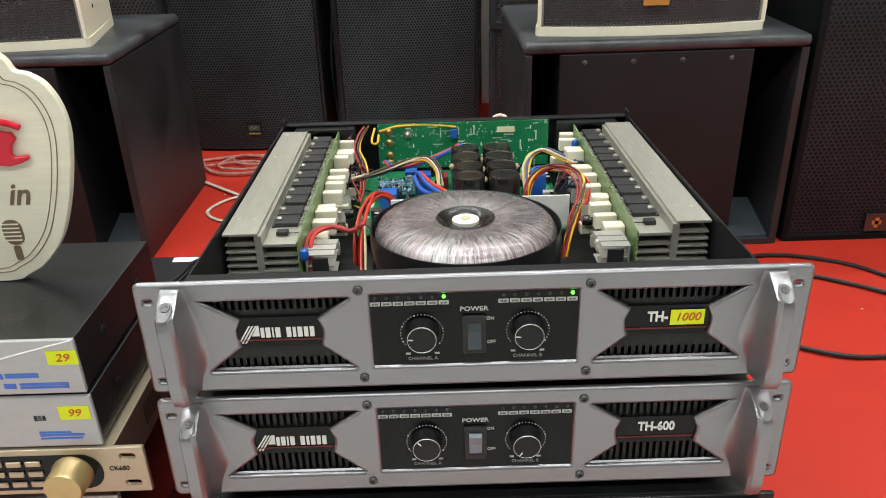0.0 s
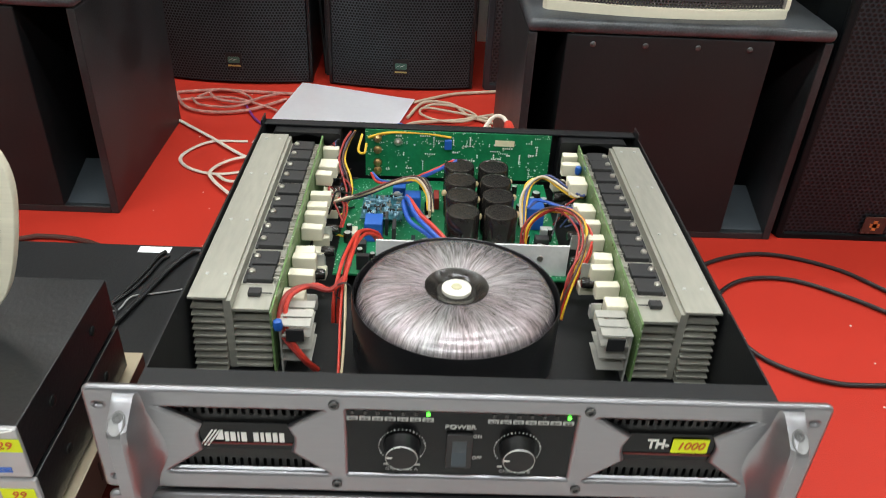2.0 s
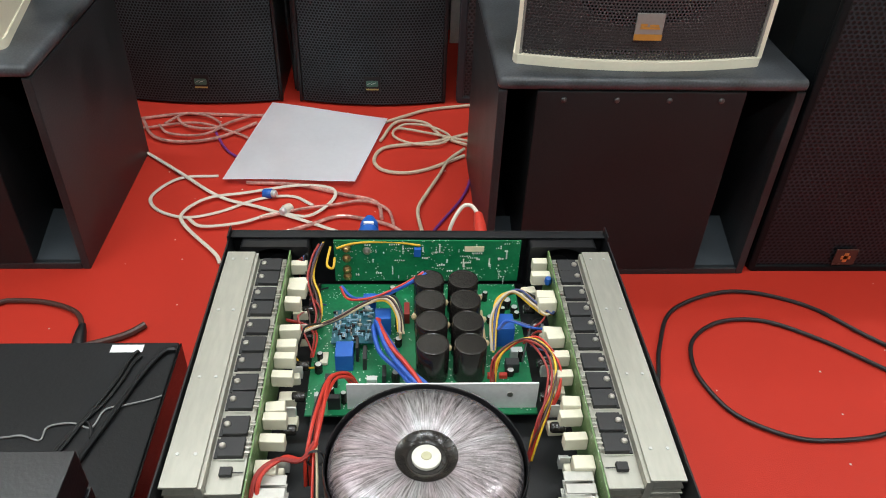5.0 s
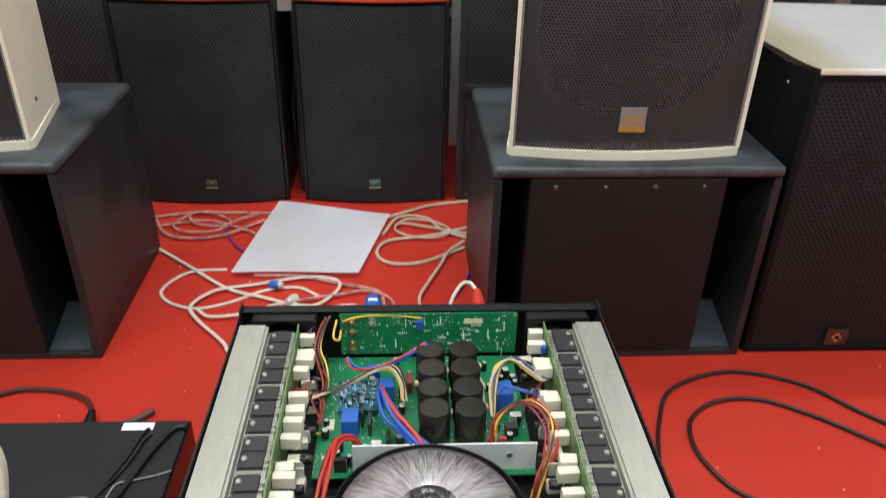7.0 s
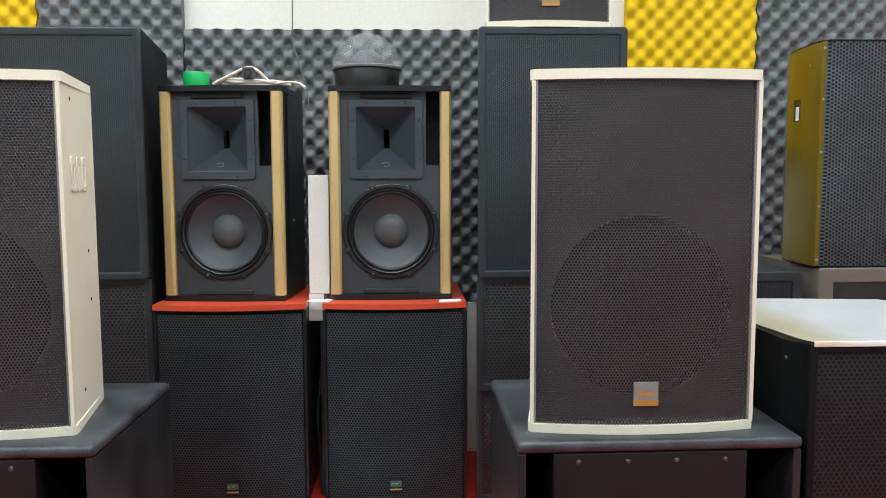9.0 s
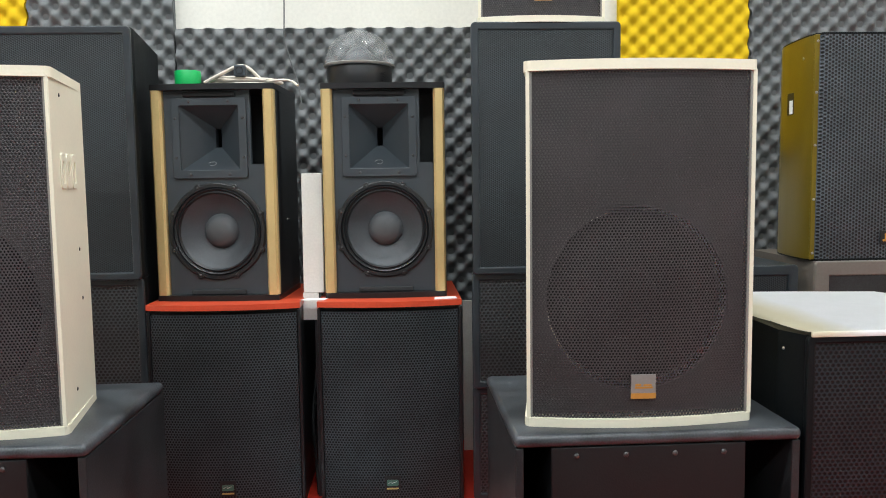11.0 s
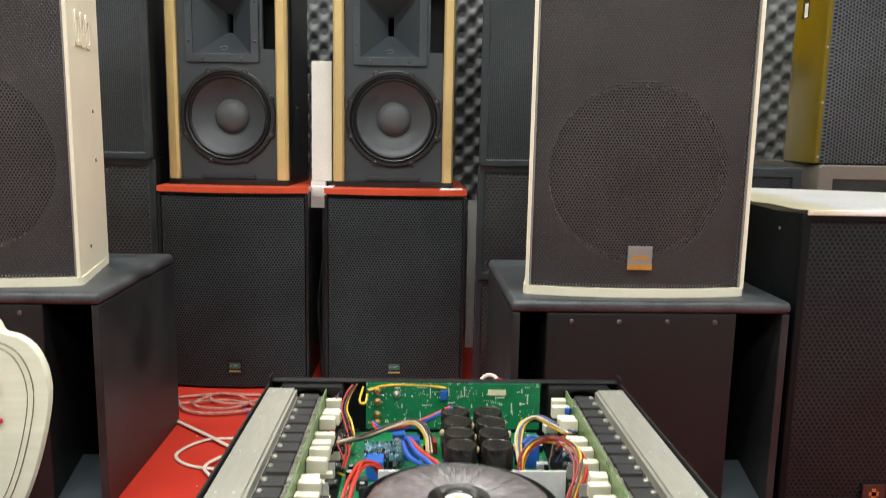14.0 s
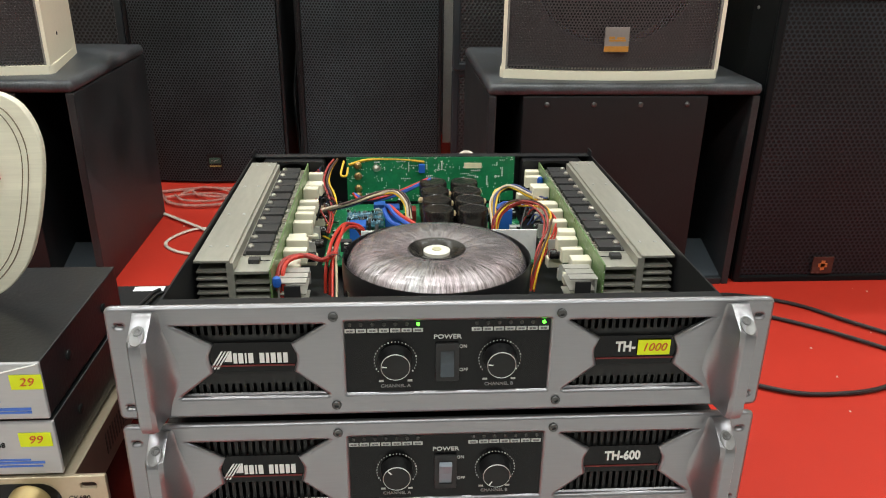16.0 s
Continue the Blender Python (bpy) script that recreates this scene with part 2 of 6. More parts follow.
def plate(outlines, thick, y=0.0, bevel=0.0):
    """A sheet with holes standing upright: outlines in (x, z); its front at y, facing -y."""
    cu = bpy.data.curves.new("outline", "CURVE")
    cu.dimensions, cu.fill_mode = "2D", "BOTH"
    cu.extrude, cu.bevel_depth, cu.bevel_resolution = thick / 2 - bevel, bevel, 1
    for o in outlines:
        sp = cu.splines.new("POLY")
        sp.points.add(len(o) - 1)
        for q, (x, z) in zip(sp.points, o):
            q.co = (x, z, 0, 1)
        sp.use_cyclic_u = True
    return curve_mesh(cu, Matrix.Translation((0, y + thick / 2, 0)) @ UPRIGHT)


def words(text, size, x, y, z, depth=0.0003, align="CENTER", m=None, bold=0.0, shear=0.0, wide=1.0):
    """Raised lettering on an upright face at y."""
    cu = bpy.data.curves.new("lettering", "FONT")
    cu.body, cu.size, cu.align_x, cu.align_y, cu.extrude, cu.offset, cu.shear = text, size, align, "CENTER", depth, bold, shear
    cu.resolution_u = 3
    turn = m if m is not None else Matrix.Translation((x, y, z)) @ UPRIGHT
    return curve_mesh(cu, turn @ Matrix.Diagonal((wide, 1, 1, 1)))


def rounded(x0, x1, z0, z1, r, n=4):
    pts = []
    for cx, cz, a0 in ((x1 - r, z1 - r, 0), (x0 + r, z1 - r, 90), (x0 + r, z0 + r, 180), (x1 - r, z0 + r, 270)):
        for i in range(n + 1):
            a = radians(a0 + 90 * i / n)
            pts.append((cx + r * math.cos(a), cz + r * math.sin(a)))
    return pts


def circle(cx, cz, r, n=20):
    return [(cx + r * math.cos(2 * math.pi * i / n), cz + r * math.sin(2 * math.pi * i / n)) for i in range(n)]


def join(*bms):
    """Several bmeshes as one."""
    out = bmesh.new()
    for b in bms:
        me = bpy.data.meshes.new("joined")
        b.to_mesh(me)
        out.from_mesh(me)
        b.free()
        bpy.data.meshes.remove(me)
    return out


def bowed(w, bulge, n=14, y=0.0):
    """The front line of a bowed cabinet, left to right."""
    return [(-w / 2 + w * i / n, y - bulge * (1 - (2 * i / n - 1) ** 2)) for i in range(n + 1)]


def sheet_on(line, z0, z1, thick):
    """A bent sheet that follows a plan line."""
    return prism(line + [(x, y + thick) for x, y in reversed(line)], z0, z1)


# ---- the room ----
def setting(name, bm, material, label, category):
    return tagged(part(name, bm, material), label, category, kind="structure")


# Pale floor beyond the carpet is out of view, added against red bounce.
setting("floor", box(-3.2, 3.2, -3.2, 2.6, -0.1, -0.004), UNSEEN_FLOOR, "unseen pale grey floor added to weaken the red bounce", "floor")
setting("carpet", box(-2.2, 2.2, 0.3, 2.5, -0.0038, 0.0, 0.001), RED_FLOOR, "red carpet floor with tiny white specks", "carpet")
setting("ceiling", box(-3.2, 3.2, -3.2, 2.6, 2.8, 2.9), WALL_PAINT, "plain white painted ceiling", "ceiling")
setting("wall_north", box(-3.2, 3.2, 2.5, 2.6, 0.0, 2.8), WALL_PAINT, "off-white painted wall behind the foam", "wall")
# The south wall is never in view; its dark grey keeps reflections low.
setting("wall_south", box(-3.2, 3.2, -3.3, -3.2, 0.0, 2.8), UNSEEN_WALL, "unseen dark grey wall added to dim reflections in black fronts", "wall")
setting("wall_west", box(-3.3, -3.2, -3.2, 2.6, 0.0, 2.8), WALL_PAINT, "plain off-white painted side wall", "wall")
setting("wall_east", box(3.2, 3.3, -3.2, 2.6, 0.0, 2.8), WALL_PAINT, "plain off-white painted side wall", "wall")


specks = []
for _ in range(140):
    sx, sy, sr = random.uniform(-1.0, 1.3), random.uniform(0.5, 1.95), random.uniform(0.0006, 0.0016)
    specks.append(box(sx - sr, sx + sr, sy - sr, sy + sr, 0.0002, 0.0008))
tagged(part("lint", join(*specks), mat("white_lint", (0.7, 0.65, 0.6), 0.8)), "tiny white lint scattered on the red carpet", "lint", kind="stuff")


def foam_panel(x0, x1, z0, z1, material, label, pitch=0.06, step=0.0065, depth=0.015):
    """Egg-crate acoustic foam glued to the back wall."""
    nx, nz = int((x1 - x0) / step) + 1, int((z1 - z0) / step) + 1
    xs, zs = np.linspace(x0, x1, nx), np.linspace(z0, z1, nz)
    X, Z = np.meshgrid(xs, zs)
    k = 2 * math.pi / pitch
    H = np.cos(k * X) * np.cos(k * Z)
    wob = 0.0015 * np.sin(7 * X + 3 * Z) + 0.001 * np.sin(23 * Z - 5 * X)
    Y = 2.47 - depth * H + wob
    V = np.stack([X, Y, Z], -1).reshape(-1, 3)
    i = np.arange(nx * nz).reshape(nz, nx)
    F = np.stack([i[:-1, :-1], i[:-1, 1:], i[1:, 1:], i[1:, :-1]], -1).reshape(-1, 4)
    me = bpy.data.meshes.new("foam_panel")
    me.from_pydata(V.tolist(), [], F.tolist())
    me.shade_smooth()
    me.materials.append(material)
    ob = tagged(new("foam_panel", me), label, "foam panel", "foam on the wall", "structure")
    rim = part("edge", join(box(x0, x1, 2.478, 2.498, z0, z1)), material, ob)
    return ob


foam_panel(-1.16, -0.735, 0.0, 1.9, GREY_FOAM, "grey egg-crate acoustic foam on the wall")
foam_panel(-0.73, 0.61, 0.0, 1.283, GREY_FOAM, "grey egg-crate acoustic foam below bare white wall")
foam_panel(0.615, 1.02, 0.9, 1.9, YELLOW_FOAM, "yellow egg-crate acoustic foam on the wall", depth=0.007)
foam_panel(1.025, 2.0, 0.0, 1.9, GREY_FOAM, "grey egg-crate acoustic foam on the wall")
foam_panel(-1.8, -1.165, 0.9, 1.9, YELLOW_FOAM, "yellow egg-crate acoustic foam on the wall", depth=0.007)


# ---- loudspeakers ----
def screws_on(parent, places, r=0.004, material=None, turn=None):
    """Small domed screw heads on a front face."""
    first = None
    for x, y, z in places:
        m = Matrix.Translation((x, y, z)) @ (turn or Matrix())
        if first is None:
            first = part("screw", lathe([(r, 0), (r, r * 0.3), (r * 0.6, r * 0.6), (0, r * 0.65)], 10, axis="y"), material or CHROME, parent)
            first.matrix_basis = m
        else:
            same_part(first, m, parent)


def subwoofer(at, label, turn):
    """A low black subwoofer box with a slot port on either side of its baffle."""
    t = thing("subwoofer", label, "subwoofer", at, turn, group="subwoofers under the cream speakers")
    w, d, h = 0.486, 0.405, 0.393
    body = part("body", box(-w / 2, -w / 2 + 0.014, 0, d, 0, h - 0.022, 0.002), BLACK_WOOD, t)
    part("side_panel", box(w / 2 - 0.014, w / 2, 0, d, 0, h - 0.022, 0.002), BLACK_WOOD, t)
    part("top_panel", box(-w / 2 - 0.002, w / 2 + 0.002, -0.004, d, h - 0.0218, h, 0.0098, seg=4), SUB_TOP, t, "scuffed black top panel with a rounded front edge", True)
    part("bottom_panel", box(-w / 2 + 0.0142, w / 2 - 0.0142, 0, d, 0, 0.014, 0.002), BLACK_WOOD, t)
    part("back_panel", box(-w / 2 + 0.0142, w / 2 - 0.0142, d - 0.014, d, 0.0142, h - 0.022), BLACK_WOOD, t)
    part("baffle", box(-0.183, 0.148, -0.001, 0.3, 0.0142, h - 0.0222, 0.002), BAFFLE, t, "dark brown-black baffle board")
    for x0, x1 in ((0.1482, w / 2 - 0.0142), (-w / 2 + 0.0142, -0.1832)):
        bm = bmesh.new()
        vs = [bm.verts.new(p) for p in ((x0, 0.01, 0.0142), (x1, 0.01, 0.0142), (x1, 0.12, 0.0142), (x0, 0.12, 0.0142), (x1, 0.12, 0.048), (x0, 0.12, 0.048))]
        for f in ((0, 1, 2, 3), (0, 1, 4, 5), (1, 2, 4), (0, 5, 3), (2, 3, 5, 4)):
            bm.faces.new([vs[i] for i in f])
        part("port_wedge", bm, DARK_PLASTIC, t, "grey sloped wedge in the port mouth")
    screws_on(t, [(-0.1405 + 0.0835 * i, -0.001, h - 0.037) for i in range(4)], 0.0048, BOLT)
    return t


subwoofer((0.37, 1.322, 0), "black subwoofer with slot ports, cream loudspeaker on top", 0.6)
subwoofer((-0.821, 1.337, 0), "scuffed black subwoofer with slot ports under a cream loudspeaker", 0.0)


def cream_speaker(at, label, w=0.392, h=0.618, d=0.225, taper=0.04, bulge=0.021):
    """A cream loudspeaker with a bowed brown-black grille between rounded top and bottom caps."""
    t = thing("cream_loudspeaker", label, "loudspeaker", at, group="cream loudspeakers")
    line = bowed(w, bulge, 18)
    caps = bowed(w + 0.003, bulge + 0.003, 18)[1:-1]
    caps = [(-w / 2 - 0.0015, 0.012), (-w / 2 - 0.0005, 0.004), (-w / 2 + 0.0035, -0.0015)] + caps + [(w / 2 - 0.0035, -0.0015), (w / 2 + 0.0005, 0.004), (w / 2 + 0.0015, 0.012)]
    plan = caps + [(w / 2 - taper, d), (-w / 2 + taper, d)]
    side = lambda s: [(s * w / 2, 0.0), (s * (w / 2 - taper), d), (s * (w / 2 - taper - 0.014), d), (s * (w / 2 - 0.0065), 0.0)]
    part("bottom_panel", prism(plan, 0, 0.015, 0.0066, seg=4), CREAM, t, "cream bottom trim, slightly soiled", True)
    part("top_panel", prism(plan, h - 0.017, h, 0.0075, seg=4), CREAM, t, "cream top trim with worn scratches", True)
    for s in (-1, 1):
        part("side_panel", prism(side(s), 0.0135, h - 0.0152, 0.0025, seg=3), CREAM, t, "", True)
        a, b = sorted((s * (w / 2 - 0.0067), s * (w / 2 - 0.0105)))
        part("grille_edge", box(a, b, 0.0005, 0.012, 0.0152, h - 0.0172, 0.001), GASKET, t, "grey rubber edge beside the grille")
    part("back_panel", box(-w / 2 + taper + 0.014, w / 2 - taper - 0.014, d - 0.014, d, 0.0152, h - 0.0172), CREAM, t)
    part("baffle", plate([[(-w / 2 + 0.012, 0.0174), (w / 2 - 0.012, 0.0174), (w / 2 - 0.012, h - 0.0174), (-w / 2 + 0.012, h - 0.0174)], circle(0, 0.215, 0.158 * w / 0.389, 48)], 0.012, 0.014), FELT, t)
    gl = [(x * (w - 0.0215) / w, y + 0.004) for x, y in line]
    part("grille", sheet_on(gl, 0.0154, h - 0.0174, 0.0012), GRILLE_CREAM, t, "brown-black punched steel grille")
    wf = part("woofer", lathe([(0.152, 0.0), (0.152, 0.008), (0.14, 0.009), (0.135, 0.004), (0.12, 0.0), (0.05, -0.02), (0.045, -0.008), (0, 0.0)], 40, axis="y"), MATT_CONE, t, smooth=True)
    wf.location, wf.scale = (0, 0.05, 0.215), (w / 0.389, 1, w / 0.389)
    bd = part("badge", box(-0.0215, 0.0215, -0.003, 0, -0.021, 0.021, 0.001), SILVER_BADGE, t, "silver and orange square badge")
    bd.location = (0, -bulge + 0.0025, 0.07)
    part("badge_band", box(-0.0215, 0.0215, -0.0037, -0.0031, -0.0205, -0.011), ORANGE, bd)
    part("badge_emblem", join(box(-0.014, 0.016, -0.0037, -0.0031, -0.003, 0.0002), box(-0.014, -0.004, -0.0037, -0.0031, 0.0012, 0.0052), box(0.0, 0.014, -0.0037, -0.0031, 0.0012, 0.0042)), ORANGE, bd)
    return t


GASKET = mat("grey_rubber_edge", (0.23, 0.22, 0.2), 0.5, bump=0.0)
FELT = mat("grey_felt_lining", (0.095, 0.088, 0.087), 0.8)
MATT_CONE = mat("matt_black_cone", (0.02, 0.0185, 0.0185), 0.8, spec=0.1)
SILVER_BADGE = mat("silver_badge", (0.28, 0.265, 0.25), 0.35, 0.4)
cream_speaker((0.35, 1.369, 0.3932), "cream loudspeaker with brown-black grille standing on a subwoofer")
SPK_L = cream_speaker((-0.825, 1.39, 0.3932), "cream loudspeaker with embossed side letters standing on a subwoofer")


side_turn = Matrix.Translation((0.196, 0.0, 0.0)) @ Matrix.Rotation(radians(90) + math.atan2(0.04, 0.225), 4, "Z")
for i, (a, b) in enumerate(((0.05, 0.08), (0.088, 0.118), (0.126, 0.158))):
    blk = part("raised_letter_shape", plate([rounded(a, b, 0.418, 0.478, 0.007), rounded(a + 0.008, b - 0.008, 0.418 + 0.008 + 0.014 * (i % 2), 0.466, 0.004)], 0.003, -0.0026, 0.0011), CREAM, SPK_L, "embossed cream letter shape")
    blk.matrix_basis = side_turn
for y, z in ((0.155, 0.305), (0.16, 0.213), (0.085, 0.058), (0.065, 0.578)):
    dot = part("side_screw", lathe([(0.0035, 0), (0.0035, 0.0008), (0.0015, 0.0012), (0, 0.0005)], 12, axis="y"), BLACK_PLASTIC, SPK_L)
    dot.matrix_basis = side_turn @ Matrix.Translation((y, 0, z))


def bar_slant(x0, x1):
    """A slanted emblem stroke."""
    bm = bmesh.new()
    vs = [bm.verts.new((x, y, z)) for y in (-0.0038, -0.0033) for x, z in ((x0, -0.0005), (x1, 0.003), (x1 + 0.004, 0.0055), (x0 + 0.002, 0.002))]
    for f in ((0, 1, 2, 3), (4, 5, 6, 7), (0, 1, 5, 4), (1, 2, 6, 5), (2, 3, 7, 6), (3, 0, 4, 7)):
        bm.faces.new([vs[i] for i in f])
    return bm


def tower(at, label, w=0.368):
    """A floor loudspeaker with a bowed black grille and a red top board."""
    t = thing("floor_loudspeaker", label, "loudspeaker", at, group="red-topped floor loudspeakers")
    h, d = 0.509, 0.36
    line = bowed(w - 0.012, 0.02)
    plan = bowed(w, 0.0, 2, 0.012) + [(w / 2, d), (-w / 2, d)]
    part("body", prism(plan, 0, h, 0.003), BLACK_WOOD, t)
    part("grille", sheet_on(line, 0.006, h - 0.012, 0.0115), GRILLE_TOWER, t, "black punched steel grille, bowed forward")
    for s in (-1, 1):
        part("edge_strip", box(s * (w / 2) - 0.004, s * (w / 2) + 0.004, -0.001, 0.0115, 0.004, h - 0.004, 0.002), BLACK_PLASTIC, t)
    part("top_board", prism([(x * 1.02, y) for x, y in bowed(w, 0.024, 14, -0.004)] + [(w / 2, d), (-w / 2, d)], h + 0.0002, h + 0.014, 0.003), RED_BOARD, t, "glossy red top board")
    bd = part("badge", box(-0.02, 0.02, -0.0025, 0, -0.02, 0.02, 0.001), BLACK_PLASTIC, t, "small black badge with a green-silver emblem")
    bd.location = (0.0, -0.0205, 0.062)
    em = part("emblem", plate([rounded(-0.0145, 0.0145, -0.006, 0.0095, 0.003)], 0.0006, -0.0032), mat("green_enamel", (0.07, 0.17, 0.13), 0.3, 0.3), bd)
    part("emblem_stroke", join(bar_slant(-0.012, -0.005), bar_slant(-0.003, 0.006)), mat("green_silver", (0.5, 0.6, 0.55), 0.3, 0.6), em)
    part("emblem_text", box(-0.015, 0.015, -0.0031, -0.0026, -0.015, -0.011), mat("gold_bar", (0.5, 0.42, 0.15), 0.4, 0.5), bd)
    return t


tower((-0.502, 1.985, 0), "black floor loudspeaker with red top and open horn speaker above")
tower((-0.093, 1.985, 0), "black floor loudspeaker with red top, dome lamp speaker above", 0.352)


def horn_speaker(at, label, turn=0.0):
    """A two-way speaker without its grille: square horn above a woofer, between gold posts."""
    t = thing("horn_loudspeaker", label, "loudspeaker", at, turn, group="open horn loudspeakers")
    w, h, d = 0.308, 0.54, 0.25
    plan = [(x, y) for x, y in bowed(w, 0.012, 10)] + [(w / 2 + 0.004, 0.05), (w / 2 + 0.004, d - 0.012), (w / 2 - 0.008, d), (-w / 2 + 0.008, d), (-w / 2 - 0.004, d - 0.012), (-w / 2 - 0.004, 0.05)]
    back = [(-w / 2, 0.026), (w / 2, 0.026), (w / 2 + 0.003, 0.05), (w / 2 + 0.003, d - 0.012), (w / 2 - 0.009, d - 0.002), (-w / 2 + 0.009, d - 0.002), (-w / 2 - 0.003, d - 0.012), (-w / 2 - 0.003, 0.05)]
    part("body", prism([(-w / 2, 0.12)] + [(w / 2, 0.12)] + back[2:], 0.0142, h - 0.0142, 0.0), BLACK_WOOD, t)
    for s in (-1, 1):
        part("side_panel", box(min(s * w / 2, s * (w / 2 - 0.012)), max(s * w / 2, s * (w / 2 - 0.012)), 0.02, 0.1198, 0.0142, h - 0.0142), BLACK_WOOD, t)
    part("bottom_plate", prism(plan, 0, 0.014, 0.0055, seg=3), BLACK_PLASTIC, t, "", True)
    part("top_plate", prism(plan, h - 0.014, h, 0.0055, seg=3), BLACK_PLASTIC, t, "", True)
    for s in (-1, 1):
        c = s * (w / 2 - 0.014)
        part("gold_post", prism([(c - 0.014, 0.004), (c - 0.009, -0.003), (c + 0.009, -0.003), (c + 0.014, 0.004), (c + 0.014, 0.02), (c - 0.014, 0.02)], 0.0142, h - 0.0142, 0.0015), GOLD_PAINT, t, "brushed gold corner post")
    bx = w / 2 - 0.029
    part("baffle", plate([[(-bx, 0.0144), (bx, 0.0144), (bx, 0.342), (bx - 0.034, 0.342), (bx - 0.034, h - 0.0144), (-bx, h - 0.0144)], circle(0, 0.174, 0.111, 40), rounded(-0.091, 0.069, 0.32, 0.496, 0.004)], 0.012, 0.014), DARK_PLASTIC, t, "grey-black baffle with an open cut-out beside the horn")
    part("top_pad", box(-0.075, 0.055, 0.006, 0.0138, h - 0.03, h - 0.0175, 0.002), BLACK_PLASTIC, t)
    part("foam_strip", box(-0.07, 0.07, 0.004, 0.0138, 0.0145, 0.027, 0.003), mat("foam_strip", (0.03, 0.03, 0.032), 0.95, bump=0.1), t)
    # horn: a flange with a deep pyramid throat
    horn = part("horn", plate([rounded(-0.103, 0.082, 0.309, 0.506, 0.006), rounded(-0.086, 0.064, 0.3275, 0.4895, 0.003)], 0.006, 0.007, 0.001), DARK_PLASTIC, t, "square moulded horn")
    bm = bmesh.new()
    mouth = [bm.verts.new(p) for p in ((-0.086, 0.0125, 0.3275), (0.064, 0.0125, 0.3275), (0.064, 0.0125, 0.4895), (-0.086, 0.0125, 0.4895))]
    mid = [bm.verts.new(p) for p in ((-0.0185, 0.085, 0.388), (-0.0035, 0.085, 0.388), (-0.0035, 0.085, 0.437), (-0.0185, 0.085, 0.437))]
    throat = [bm.verts.new(p) for p in ((-0.0175, 0.118, 0.39), (-0.0045, 0.118, 0.39), (-0.0045, 0.118, 0.435), (-0.0175, 0.118, 0.435))]
    for a, b in ((mouth, mid), (mid, throat)):
        for i in range(4):
            bm.faces.new((a[i], a[(i + 1) % 4], b[(i + 1) % 4], b[i]))
    bm.faces.new(throat)
    part("throat", bm, DARK_PLASTIC, horn)
    # The throat's darkness is a near-black block in front of its end face.
    part("throat_shade", box(-0.017, -0.005, 0.104, 0.1176, 0.3906, 0.4344), mat("throat_shade_black", (0.002, 0.002, 0.002), 0.9, spec=0.0), horn, "block coloured black for the shade deep in the horn")
    mk = part("mark", tube([(-0.012, 0, 0.004), (-0.006, 0, 0.009), (0.004, 0, 0.009), (0.008, 0, 0.002), (0.002, 0, -0.006), (-0.006, 0, -0.004)], 0.0006, n=5), mat("mark_grey", (0.4, 0.4, 0.4), 0.5), horn)
    mk.matrix_basis = pose(-0.011, 0.029, 0.3435, -50)
    screws_on(horn, [(x, 0.0068, z) for x, z in ((-0.06, 0.4985), (0.038, 0.4985), (-0.06, 0.3175), (0.038, 0.3175), (-0.095, 0.457), (-0.095, 0.36), (0.0735, 0.457), (0.0735, 0.36))], 0.0036, BOLT)
    wf = part("woofer", lathe([(0.117, 0.0), (0.117, 0.004), (0.114, 0.007), (0.107, 0.007), (0.105, 0.003), (0.102, 0.008), (0.0975, 0.003), (0.094, 0.006), (0.09, 0.0)], 56, axis="y"), RUBBER, t, "round black woofer frame with ribbed surround", True)
    wf.location, wf.scale = (0.0, 0.0138, 0.174), (1.05, 1, 1.05)
    part("cone", lathe([(0.0905, 0.0), (0.075, -0.012), (0.04, -0.034), (0.0, -0.036)], 56, axis="y"), CONE_PAPER, wf, "matt black paper cone", True)
    part("dust_cap", lathe([(0.042, -0.033), (0.039, -0.024), (0.03, -0.015), (0.016, -0.0095), (0, -0.008)], 40, axis="y"), CONE_CAP, wf, "grey felt dust cap", True)
    lug = None
    for i in range(8):
        m = Matrix.Rotation(math.pi * (0.125 + 0.25 * i), 4, "Y") @ Matrix.Translation((0.1135, 0, 0))
        if lug is None:
            lug = part("lug", lathe([(0.0085, 0.001), (0.0085, 0.0058), (0.007, 0.0072), (0.0, 0.0072)], 14, axis="y"), RUBBER, wf, "", True)
            lug.matrix_basis = m
        else:
            same_part(lug, m, wf)
    screws_on(wf, [(0.1135 * math.cos(a), -0.0072, 0.1135 * math.sin(a)) for a in (math.pi * (0.125 + 0.25 * i) for i in range(8))], 0.0032, BOLT)
    part("side_screw", lathe([(0.004, 0), (0.003, 0.002), (0, 0.0025)], 10), CHROME, t).matrix_basis = pose(w / 2 + 0.0032, 0.1, 0.2, 0, 90, 0)
    return t


horn_speaker((-0.5245, 2.035, 0.5232), "black two-way speaker with gold posts, green tape roll on top", -4.0)
horn_speaker((-0.102, 2.035, 0.5232), "black two-way speaker with gold posts, dome light on top")


